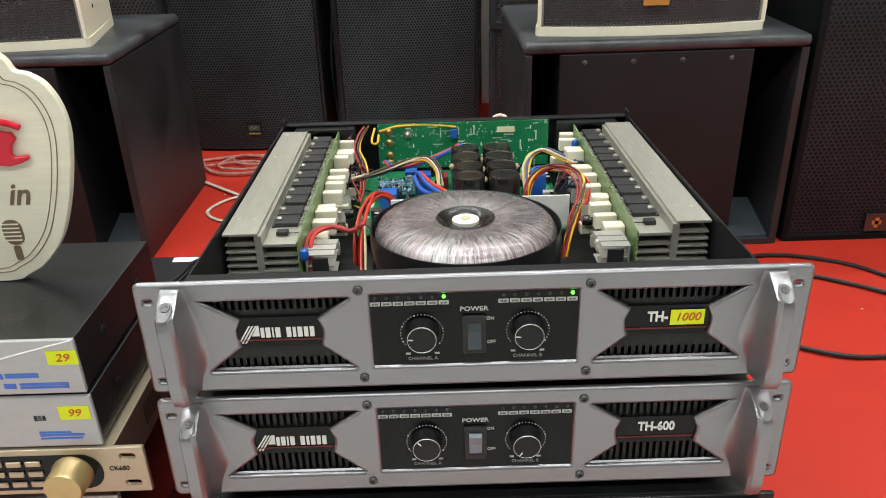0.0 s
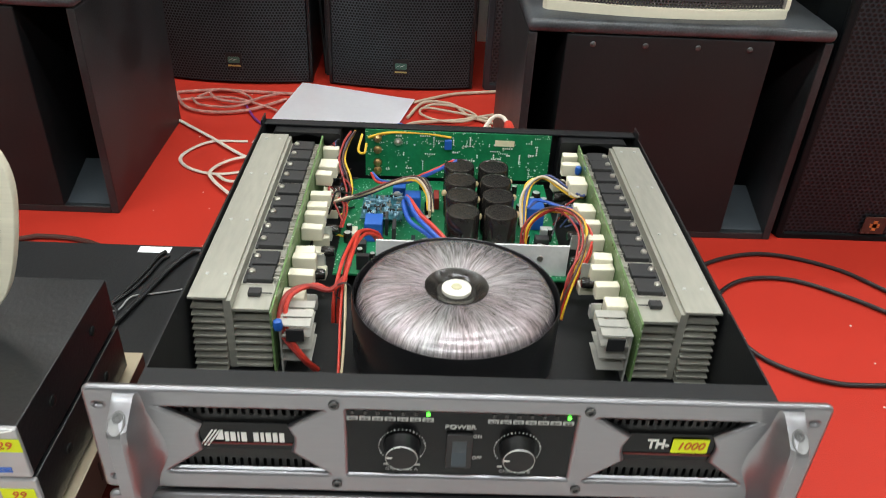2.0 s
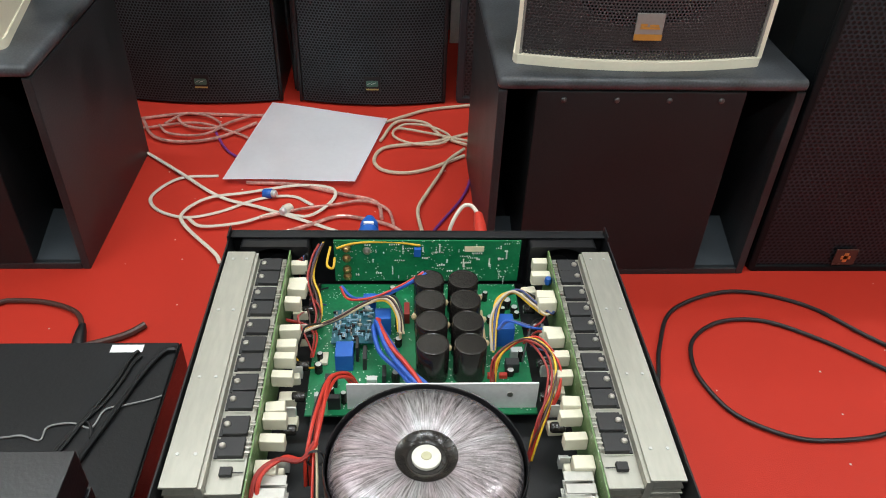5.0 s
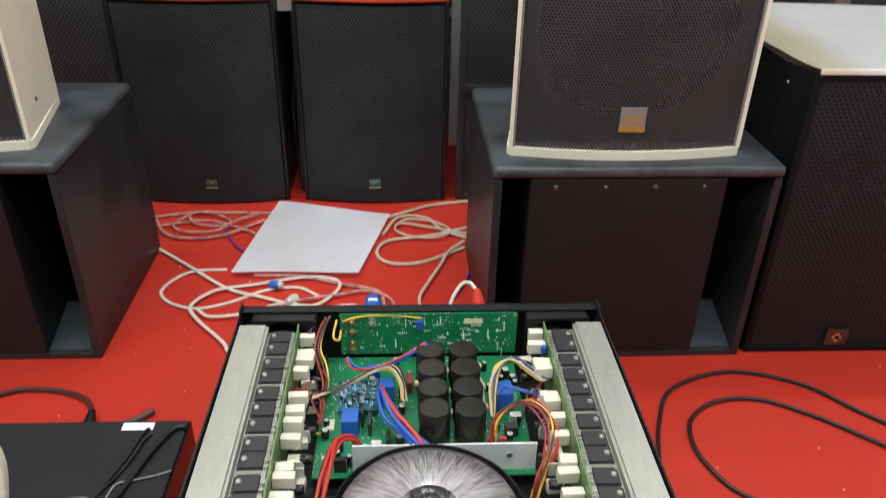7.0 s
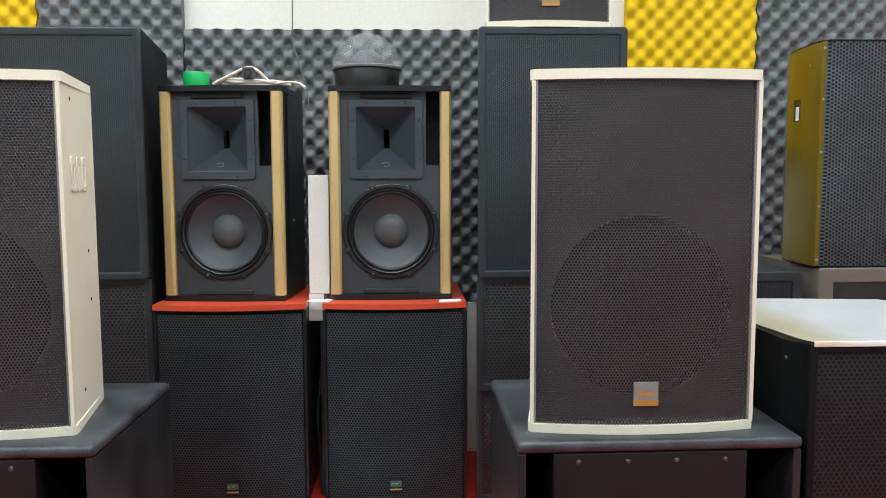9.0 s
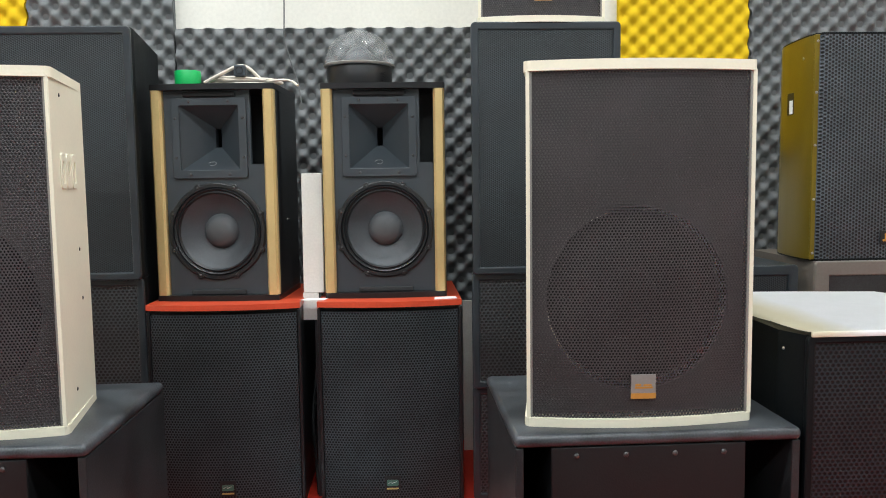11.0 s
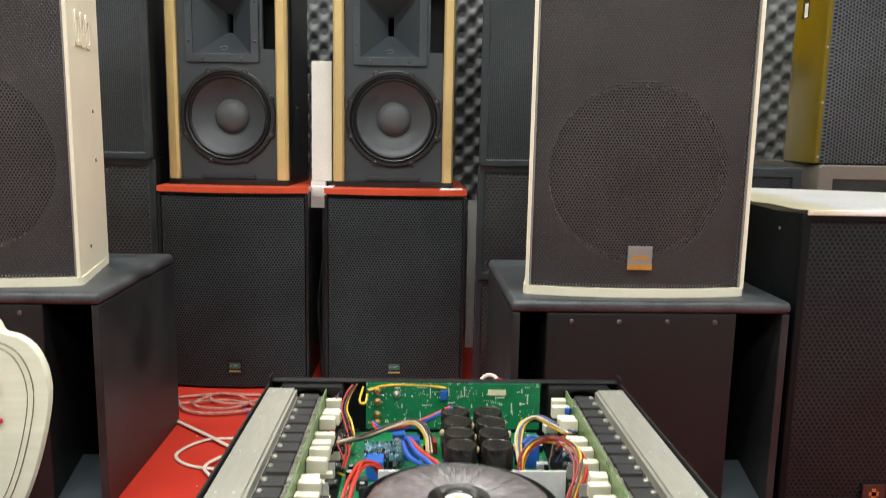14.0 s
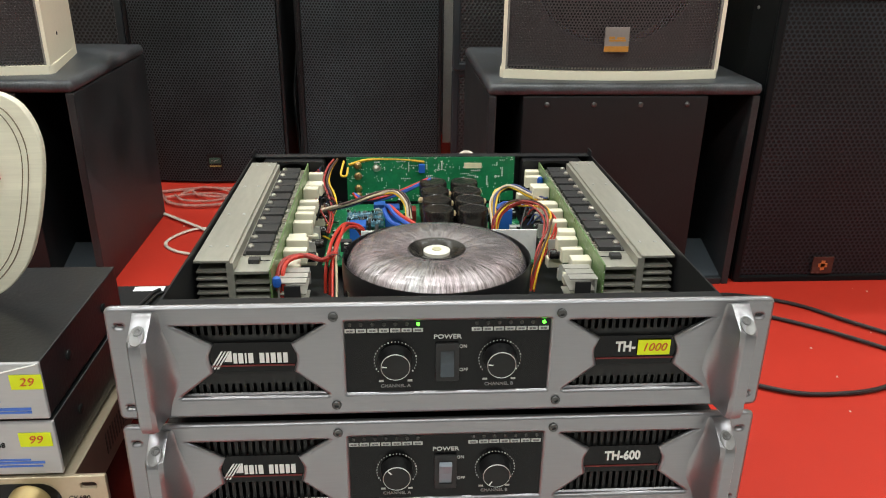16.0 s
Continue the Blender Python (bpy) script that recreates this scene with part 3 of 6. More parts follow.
def framed_cabinet(name, at, size, grille, label, category="loudspeaker", shell=None, frame_w=0.012, chamfer=0.0, group="", edge=None, taper=0.0):
    """A plain cabinet with a framed, flat punched grille over its whole front."""
    w, d, h = size
    t = thing(name, label, category, at, group=group)
    shell = shell or BLACK_WOOD
    c = chamfer
    plan = [(-w / 2 + c * 0.4, 0.006), (w / 2 - c * 0.4, 0.006), (w / 2, 0.006 + c), (w / 2, d), (-w / 2, d), (-w / 2, 0.006 + c)] if c else [(-w / 2, 0.006), (w / 2, 0.006), (w / 2, 0.03), (w / 2 - taper, d), (-w / 2 + taper, d), (-w / 2, 0.03)]
    part("body", prism(plan, 0, h, 0.004), shell, t)
    iw = w / 2 - c * 0.4
    part("frame", plate([rounded(-iw, iw, 0.002, h - 0.002, 0.008, 6), rounded(-iw + frame_w, iw - frame_w, 0.002 + frame_w, h - 0.002 - frame_w, 0.003)], 0.012, -0.006, 0.0035), edge or CAB_EDGE, t, "front frame", True)
    part("grille", box(-iw + frame_w + 0.0003, iw - frame_w - 0.0003, -0.002, 0.0055, 0.0023 + frame_w, h - 0.0023 - frame_w), grille, t, "black punched steel grille")
    return t


framed_cabinet("tall_loudspeaker", (-0.926, 1.99, 0.0), (0.46, 0.36, 0.588), GRILLE_LOW, "black loudspeaker carrying another one in a stack", shell=PA_BLACK, group="stacked loudspeakers", taper=0.06)
framed_cabinet("tall_loudspeaker", (-0.926, 1.975, 0.5885), (0.46, 0.40, 0.602), GRILLE_TALL, "black loudspeaker with fine grille atop a stack", shell=PA_BLACK, group="stacked loudspeakers", taper=0.06)
framed_cabinet("tall_loudspeaker", (0.293, 1.995, 0.0), (0.352, 0.36, 0.295), GRILLE_LOW, "low black loudspeaker at the foot of a stack", group="stacked loudspeakers", taper=0.06)
framed_cabinet("tall_loudspeaker", (0.293, 1.985, 0.2955), (0.352, 0.36, 0.29), GRILLE_LOW, "low black loudspeaker in the middle of a stack", group="stacked loudspeakers", taper=0.06)
framed_cabinet("tall_loudspeaker", (0.2975, 1.972, 0.5858), (0.359, 0.40, 0.61), GRILLE_TALL, "black loudspeaker with fine grille atop a stack", group="stacked loudspeakers", taper=0.06)
cream_speaker((0.29, 1.985, 1.1961), "small cream loudspeaker on the black stack", 0.31, 0.5, 0.22)

gold = thing("gold_loudspeaker", "olive-gold loudspeaker with black grille on a board box", "loudspeaker", (1.125, 1.975, 0.6035))
gw, gh = 0.302, 0.565
flank = [(gw / 2 + 0.004, 0.0), (gw / 2 + 0.008, 0.02), (gw / 2 + 0.007, 0.07), (gw / 2 + 0.002, 0.13), (gw / 2 - 0.007, 0.185), (gw / 2 - 0.022, 0.225), (gw / 2 - 0.05, 0.25)]
part("body", prism([(x, y) for x, y in reversed(flank)] + [(-x, y) for x, y in flank], 0.004, gh - 0.004, 0.003), OLIVE_GOLD, gold, "olive-gold painted body, rounded towards its back", True)
for z0, z1 in ((0.0, 0.0038), (gh - 0.0038, gh)):
    part("end_plate", prism([(x * 0.995, y + 0.001) for x, y in reversed(flank)] + [(-x * 0.995, y + 0.001) for x, y in flank], z0, z1), PA_BLACK, gold, "black end plate")
for s in (-1, 1):
    a, b = sorted((s * (gw / 2 + 0.0085), s * (gw / 2 - 0.006)))
    part("front_rail", box(a, b, -0.006, -0.0002, 0.004, gh - 0.004, 0.002), OLIVE_GOLD, gold, "narrow gold front rail")
gline = [(-gw / 2 + 0.003, -0.0065), (-gw / 2 + 0.008, -0.013), (-gw / 2 + 0.018, -0.0165), (gw / 2 - 0.018, -0.0165), (gw / 2 - 0.008, -0.013), (gw / 2 - 0.003, -0.0065)]
part("grille", sheet_on(gline, 0.006, gh - 0.006, 0.0015), GRILLE_GOLD, gold, "black round-hole steel grille, folded round its edges", True)
part("grille_frame", join(box(-gw / 2 + 0.004, gw / 2 - 0.004, -0.0155, -0.0002, 0.0005, 0.0058, 0.001), box(-gw / 2 + 0.004, gw / 2 - 0.004, -0.0155, -0.0002, gh - 0.0058, gh - 0.0005, 0.001)), PA_BLACK, gold, "black edge above and below the grille")
part("lining", box(-gw / 2 + 0.01, gw / 2 - 0.01, -0.0035, -0.0004, 0.006, gh - 0.006), PA_BLACK, gold)
screws_on(gold, [(-gw / 2 - 0.002, -0.006, z) for z in (0.02, 0.155, 0.29, 0.42, 0.545)], 0.0034, CHROME)
hd = part("handle_recess", box(-0.1555, -0.1395, 0.1, 0.136, 0.375, 0.432, 0.001), BLACK_PLASTIC, gold, "black recessed side handle")
part("price_slip", prism([(-0.1567, 0.105), (-0.1561, 0.105), (-0.1561, 0.122), (-0.1567, 0.122)], 0.377, 0.412), PAPER_WHITE, hd, "folded white paper slip")
dot = part("side_screw", lathe([(0.004, 0), (0.003, 0.0015), (0, 0.002)], 12, axis="y"), CHROME, gold)
dot.matrix_basis = pose(-0.1585, 0.05, 0.51, 0, 0, -90)

gbd = part("badge", box(-0.017, 0.017, -0.003, 0, -0.017, 0.017, 0.001), BLACK_PLASTIC, gold, "small dark badge with a gold emblem")
gbd.location = (0.03, -0.0168, 0.058)
part("emblem", join(box(-0.01, 0.01, -0.0037, -0.0031, -0.01, -0.004), box(-0.005, 0.005, -0.0037, -0.0031, -0.0038, 0.01)), ORANGE, gbd)

framed_cabinet("board_box", (1.225, 1.955, 0.0), (0.50, 0.36, 0.603), BLACK_WOOD, "grey-brown box with dark front carrying a gold speaker", "box", GREY_BOARD, 0.03, edge=GREY_BOARD)
framed_cabinet("dark_cabinet", (0.81, 1.97, 0.0), (0.246, 0.42, 0.594), GRILLE_TALL, "dark low cabinet beside a board box", "cabinet", CAB_EDGE, 0.02)

pa = framed_cabinet("black_loudspeaker", (0.812, 1.338, 0.0), (0.41, 0.45, 0.546), GRILLE_BIG, "large black loudspeaker with orange badge, white foam on top", frame_w=0.008, chamfer=0.055, shell=PA_BLACK, edge=PA_BLACK)
bd = part("badge", box(-0.021, 0.021, -0.003, 0, -0.018, 0.018, 0.001), mat("badge_clear", (0.06, 0.028, 0.022), 0.25), pa, "small badge with an orange emblem")
bd.location = (-0.011, -0.0062, 0.036)
part("emblem", join(box(-0.009, 0.009, -0.0037, -0.0031, -0.004, 0.004), box(-0.004, 0.004, -0.0037, -0.0031, -0.01, 0.01)), mat("emblem_orange", (0.5, 0.14, 0.04), 0.4), bd)
screws_on(pa, [(-0.2, 0.05, z) for z in (0.515, 0.28, 0.03)], 0.003, CHROME, Matrix.Rotation(radians(-70), 4, "Z"))
sheet = thing("packing_foam", "white packing foam sheet lying on a black loudspeaker", "foam sheet", (0.815, 1.338, 0.5462))
bm = bmesh.new()
cols, rows = 36, 44
lift = lambda u, v: 0.0018 * math.sin(34 * v + 2.0 * math.sin(3 * u)) + 0.0012 * math.sin(9 * u + 5 * v)
verts = []
for j in range(rows + 1):
    v = 0.452 * j / rows
    x0 = -0.186 - 0.017 * min(1.0, max(0.0, v / 0.07))
    x1 = 0.19 + 0.016 * min(1.0, max(0.0, v / 0.07))
    verts.append([bm.verts.new((x0 + (x1 - x0) * i / cols, v - 0.004, 0.0075 + lift(x0 + (x1 - x0) * i / cols, v) * min(1.0, v * 25))) for i in range(cols + 1)])
for j in range(rows):
    for i in range(cols):
        bm.faces.new((verts[j][i], verts[j][i + 1], verts[j + 1][i + 1], verts[j + 1][i]))
bmesh.ops.solidify(bm, geom=bm.faces[:], thickness=0.0042)
part("folded_edge", box(-0.184, 0.188, -0.0085, -0.0042, -0.0015, 0.0085, 0.0018), WHITE_FOAM, sheet, "rolled front edge", True)
part("foam_layer", bm, WHITE_FOAM, sheet, "soft white foam, yellower along its left side", True)
# The foam's colour turns yellower towards its left side, with a noisy border.
wn = WHITE_FOAM.node_tree
wp = wn.nodes["Principled BSDF"]
wco = wn.nodes.new("ShaderNodeTexCoord")
yellow_noise = node(wn, "ShaderNodeTexNoise", Scale=9.0, Detail=2.0)
wsep = wn.nodes.new("ShaderNodeSeparateXYZ")
links(wn, wco.outputs["Object"], wsep.inputs[0])
links(wn, wco.outputs["Object"], yellow_noise.inputs["Vector"])
reach = math_node(wn, "MULTIPLY_ADD", yellow_noise.outputs[0], 0.05, wsep.outputs[0])
wr = wn.nodes.new("ShaderNodeMapRange")
wr.inputs["From Min"].default_value, wr.inputs["From Max"].default_value = -0.13, -0.06
links(wn, reach, wr.inputs["Value"])
wmix = wn.nodes.new("ShaderNodeMix")
wmix.data_type = "RGBA"
links(wn, wr.outputs[0], wmix.inputs[0])
wmix.inputs[6].default_value = (0.74, 0.68, 0.5, 1)
links(wn, wp.inputs["Base Color"].links[0].from_socket, wmix.inputs[7])
links(wn, wmix.outputs[2], wp.inputs["Base Color"])


# ---- amplifier materials ----
SILVER = mat("satin_silver_panel", (0.275, 0.274, 0.29), 0.33, metal=0.82, var=0.06, scale=5, fine=260, bump=0.015, stretch=(0.15, 1, 2.5))
FAINT_INK = mat("worn_grey_ink", (0.27, 0.27, 0.27), 0.6)
ALU = mat("extruded_aluminium", (0.42, 0.41, 0.355), 0.38, metal=0.5, var=0.16, scale=16, fine=200, bump=0.03, stretch=(1, 0.2, 1))
BRIGHT_ALU = mat("bright_aluminium", (0.58, 0.59, 0.57), 0.4, metal=0.5, var=0.08, scale=25, fine=200)
AMP_BLACK = mat("black_powder_coat", (0.010, 0.0105, 0.012), 0.45, spec=0.35, var=0.2, scale=12, fine=500, bump=0.02)
LENS_BLACK = mat("black_gloss_panel", (0.005, 0.005, 0.0055), 0.2, spec=0.22, var=0.1, bump=0.0)
VENT_BLACK = mat("black_vent_sheet", (0.012, 0.012, 0.012), 0.42, spec=0.3, var=0.2, bump=0.02)
WHITE_INK = mat("white_ink", (0.75, 0.75, 0.72), 0.6, var=0.02, bump=0.0)
DARK_INK = mat("dark_grey_ink", (0.12, 0.12, 0.12), 0.6, var=0.05, bump=0.0)
GREY_INK = mat("grey_ink", (0.5, 0.5, 0.48), 0.6, var=0.05, bump=0.0)
RED_INK = mat("red_ink", (0.13, 0.012, 0.01), 0.6, var=0.05, bump=0.0)
YELLOW_TAG = mat("yellow_price_tag", (0.7, 0.8, 0.01), 0.6, var=0.04, bump=0.01)
PEN_RED = mat("orange_pen", (0.55, 0.1, 0.02), 0.6, bump=0.0)
FET_BLACK = mat("epoxy_package", (0.02, 0.02, 0.021), 0.5, var=0.2, bump=0.03)
TINNED = mat("tinned_lead", (0.5, 0.48, 0.43), 0.35, metal=0.9)
CEMENT = mat("cream_cement_resistor", (0.7, 0.66, 0.52), 0.7, var=0.07, scale=30, bump=0.05)
BLUE_PLASTIC = mat("blue_plastic", (0.015, 0.1, 0.42), 0.4, var=0.1, bump=0.01)
CAP_SLEEVE = mat("black_shrink_sleeve", (0.016, 0.014, 0.0125), 0.22, var=0.3, scale=40, bump=0.03)
GLUE = mat("beige_glue", (0.5, 0.38, 0.22), 0.6)
WIRE_RED = mat("red_wire", (0.5, 0.035, 0.02), 0.42, bump=0.0)
WIRE_DRED = mat("dark_red_wire", (0.3, 0.03, 0.025), 0.45, bump=0.0)
WIRE_YELLOW = mat("yellow_wire", (0.75, 0.45, 0.03), 0.45, bump=0.0)
WIRE_CREAM = mat("cream_wire", (0.55, 0.45, 0.28), 0.45, bump=0.0)
WIRE_BLUE = mat("blue_wire", (0.02, 0.09, 0.42), 0.45, bump=0.0)
WIRE_NAVY = mat("grey_blue_wire", (0.06, 0.08, 0.2), 0.5, bump=0.0)
WIRE_BLACK = mat("black_wire", (0.012, 0.012, 0.013), 0.45, bump=0.0)
WIRE_WHITE = mat("white_cable", (0.66, 0.59, 0.5), 0.5, var=0.08, scale=40, bump=0.01)
WIRE_BEIGE = mat("beige_cable", (0.55, 0.45, 0.33), 0.5, var=0.1, scale=40, bump=0.01)
WIRE_CLEAR = mat("clear_pink_cable", (0.65, 0.33, 0.28), 0.1, metal=0.3, var=0.5, scale=60, bump=0.0)
WIRE_PURPLE = mat("purple_cable", (0.16, 0.03, 0.2), 0.4, bump=0.0)
WIRE_BROWN = mat("brown_black_cable", (0.06, 0.025, 0.02), 0.4, bump=0.0)
LED_GREEN = glow("lit_green_led", (0.08, 1.0, 0.05), 4.0)
LED_DARK = mat("unlit_led", (0.03, 0.028, 0.025), 0.3, bump=0.0)
ROCKER_GREY = mat("pale_rocker", (0.22, 0.25, 0.29), 0.4, bump=0.0)
KNOB = mat("black_knob", (0.008, 0.008, 0.0085), 0.3, spec=0.3, var=0.1, fine=300, bump=0.02)
WOOD = mat("pale_wood_print", (0.78, 0.74, 0.6), 0.5, var=0.1, scale=14, fine=120, bump=0.02, stretch=(0.25, 1, 6))
CHAMPAGNE = mat("champagne_panel", (0.5, 0.42, 0.3), 0.35, metal=0.5, var=0.06, fine=260, bump=0.02)
GOLD_KNOB = mat("satin_gold_knob", (0.55, 0.42, 0.2), 0.35, metal=0.7, var=0.05, bump=0.01)
LIGHT_SILVER = mat("light_silver_panel", (0.45, 0.45, 0.46), 0.4, metal=0.35, var=0.06, fine=240, bump=0.02, stretch=(0.2, 1, 2))
BLUE_INK = mat("blue_ink", (0.06, 0.16, 0.55), 0.6, bump=0.0)
CASE_BLACK = mat("dusty_black_lid", (0.009, 0.0095, 0.0105), 0.5, spec=0.3, var=0.35, scale=7, fine=260, bump=0.05)


def board_mat(name, base, dots):
    """Green circuit board with tinned pads and pale tracks."""
    m = mat(name, base, 0.32, var=0.25, scale=60, fine=300, bump=0.02)
    nt = m.node_tree
    p = nt.nodes["Principled BSDF"]
    co = nt.nodes.new("ShaderNodeTexCoord")
    vo = node(nt, "ShaderNodeTexVoronoi", Scale=dots, Randomness=0.9)
    links(nt, co.outputs["Object"], vo.inputs["Vector"])
    no = node(nt, "ShaderNodeTexNoise", Scale=45.0)
    links(nt, co.outputs["Object"], no.inputs["Vector"])
    near = math_node(nt, "LESS_THAN", vo.outputs["Distance"], 0.22)
    some = math_node(nt, "GREATER_THAN", no.outputs[0], 0.5)
    fac = math_node(nt, "MULTIPLY", near, some)
    mix = nt.nodes.new("ShaderNodeMix")
    mix.data_type = "RGBA"
    old = p.inputs["Base Color"].links[0].from_socket
    links(nt, fac, mix.inputs[0])
    links(nt, old, mix.inputs[6])
    mix.inputs[7].default_value = (0.6, 0.65, 0.55, 1)
    links(nt, mix.outputs[2], p.inputs["Base Color"])
    return m


PCB = board_mat("green_circuit_board", (0.008, 0.185, 0.07), 260.0)
PCB_EDGE = board_mat("pale_green_board", (0.13, 0.22, 0.08), 330.0)


def winding_mat():
    """Enamelled wire wound through a ring under clear film: fine radial strands."""
    m = bpy.data.materials.new("wound_copper_film")
    m.use_nodes = True
    nt = m.node_tree
    p = nt.nodes["Principled BSDF"]
    co = nt.nodes.new("ShaderNodeTexCoord")
    sep = nt.nodes.new("ShaderNodeSeparateXYZ")
    links(nt, co.outputs["Object"], sep.inputs[0])
    ang = math_node(nt, "ARCTAN2", sep.outputs[1], sep.outputs[0])
    rad = math_node(nt, "SQRT", math_node(nt, "ADD", math_node(nt, "MULTIPLY", sep.outputs[0], sep.outputs[0]), math_node(nt, "MULTIPLY", sep.outputs[1], sep.outputs[1])))
    cmb = nt.nodes.new("ShaderNodeCombineXYZ")
    links(nt, math_node(nt, "COSINE", ang), cmb.inputs[0])
    links(nt, math_node(nt, "SINE", ang), cmb.inputs[1])
    links(nt, math_node(nt, "MULTIPLY", rad, 1.6), cmb.inputs[2])
    strand = node(nt, "ShaderNodeTexNoise", Scale=30.0, Detail=6.0, Roughness=0.78)
    links(nt, cmb.outputs[0], strand.inputs["Vector"])
    patch = node(nt, "ShaderNodeTexNoise", Scale=2.2, Detail=2.0)
    links(nt, cmb.outputs[0], patch.inputs["Vector"])
    tint = nt.nodes.new("ShaderNodeValToRGB")
    e = tint.color_ramp.elements
    e[0].position, e[1].position = 0.3, 0.72
    e[0].color, e[1].color = (0.4, 0.4, 0.405, 1), (0.4, 0.315, 0.34, 1)
    links(nt, patch.outputs[0], tint.inputs[0])
    lit = nt.nodes.new("ShaderNodeValToRGB")
    g = lit.color_ramp.elements
    g[0].position, g[1].position = 0.37, 0.66
    g[0].color, g[1].color = (0.25, 0.24, 0.24, 1), (1.4, 1.4, 1.4, 1)
    links(nt, strand.outputs[0], lit.inputs[0])
    mul = nt.nodes.new("ShaderNodeMix")
    mul.data_type, mul.blend_type = "RGBA", "MULTIPLY"
    mul.inputs[0].default_value = 1.0
    links(nt, tint.outputs[0], mul.inputs[6])
    links(nt, lit.outputs[0], mul.inputs[7])
    links(nt, mul.outputs[2], p.inputs["Base Color"])
    p.inputs["Metallic"].default_value = 0.6
    p.inputs["Roughness"].default_value = 0.24
    p.inputs["Coat Weight"].default_value = 0.5
    p.inputs["Coat Roughness"].default_value = 0.12
    b = node(nt, "ShaderNodeBump", Strength=0.4, Distance=0.0015)
    links(nt, strand.outputs[0], b.inputs["Height"])
    links(nt, b.outputs[0], p.inputs["Normal"])
    return m


WINDING = winding_mat()


# ---- the rack amplifiers ----
def window_outline(s, grow=0.0):
    """The bow-tie opening of the panel on side s, narrow at the middle."""
    pts = [(0.203, 0.0745), (0.2, 0.0765), (0.09, 0.0765), (0.087, 0.0745), (0.0885, 0.072), (0.1115, 0.0575), (0.1085, 0.05), (0.1085, 0.043), (0.1105, 0.0365), (0.0865, 0.017), (0.086, 0.014), (0.089, 0.0125),
           (0.197, 0.0125), (0.2, 0.0145), (0.1985, 0.017), (0.1745, 0.0365), (0.1765, 0.043), (0.1765, 0.05), (0.1735, 0.0575)]
    return [(s * x, z) for x, z in pts]


RECESS = mat("satin_recess", (0.2, 0.2, 0.2), 0.45, metal=0.4, bump=0.0)


def handle_part(s, parent):
    """A cast handle at the end of the panel: a proud bar with a sloped top and a flared inner flank."""
    bm = bmesh.new()
    outer = [(0.2235, 0.0), (0.2225, 0.022), (0.2205, 0.0255), (0.2122, 0.026), (0.2092, 0.0235)]
    sections = [(0.0865, 0.12, 0.004), (0.084, 0.3, 0.005), (0.074, 0.93, 0.0055), (0.07, 1.0, 0.0065), (0.058, 1.0, 0.0115), (0.045, 1.0, 0.0165), (0.031, 1.0, 0.0175), (0.022, 1.0, 0.0125), (0.012, 0.98, 0.007), (0.006, 0.97, 0.005), (0.0005, 0.88, 0.004)]
    rings = []
    for z, k, flare in sections:
        line = [(x, y * k) for x, y in outer] + [(0.2092 - flare * u, 0.0235 * k * (1 - u) ** 2.4) for u in (0.15, 0.35, 0.6, 0.8, 1.0)]
        rings.append([bm.verts.new((s * x, 0.0005 - y, z)) for x, y in line])
    for a, b in zip(rings, rings[1:]):
        for i in range(len(a) - 1):
            bm.faces.new((a[i], a[i + 1], b[i + 1], b[i]))
        bm.faces.new((a[-1], a[0], b[0], b[-1]))
    bm.faces.new(rings[0])
    bm.faces.new(rings[-1])
    h = part("handle", bm, SILVER, parent, "cast silver handle", True)
    slope = math.degrees(math.atan2(0.0165, 0.010))
    hole = part("screw_recess", join(lathe([(0.0068, 0.0), (0.0064, 0.0005), (0.0058, 0.0001), (0, 0.0001)], 28)), RECESS, h, "oval countersunk recess", True)
    hole.matrix_basis = pose(s * 0.2158, -0.0182, 0.0772, 90 - slope, 0, 0) @ Matrix.Diagonal((0.78, 1.25, 1, 1))
    # A dark disc draws the shade in the upper part of the recess.
    part("recess_shade", lathe([(0.0036, 0.0003), (0.0035, 0.0007), (0.0018, 0.0007), (0.0014, 0.0004), (0, 0.0004)], 20), BOLT, hole, "dark disc for the shade at the recess's top").matrix_basis = pose(0, 0.0028, 0) @ Matrix.Diagonal((1.2, 0.8, 1, 1))
    return h


def bar(x0, x1, z0, z1, y, lean=0.0):
    """A flat printed bar on the front, leaning to the right."""
    bm = bmesh.new()
    vs = [bm.verts.new((x + lean * (z - z0), y + q, z)) for q in (0, 0.0004) for x, z in ((x0, z0), (x1, z0), (x1, z1), (x0, z1))]
    for f in ((0, 1, 2, 3), (4, 5, 6, 7), (0, 1, 5, 4), (1, 2, 6, 5), (2, 3, 7, 6), (3, 0, 4, 7)):
        bm.faces.new([vs[i] for i in f])
    return bm


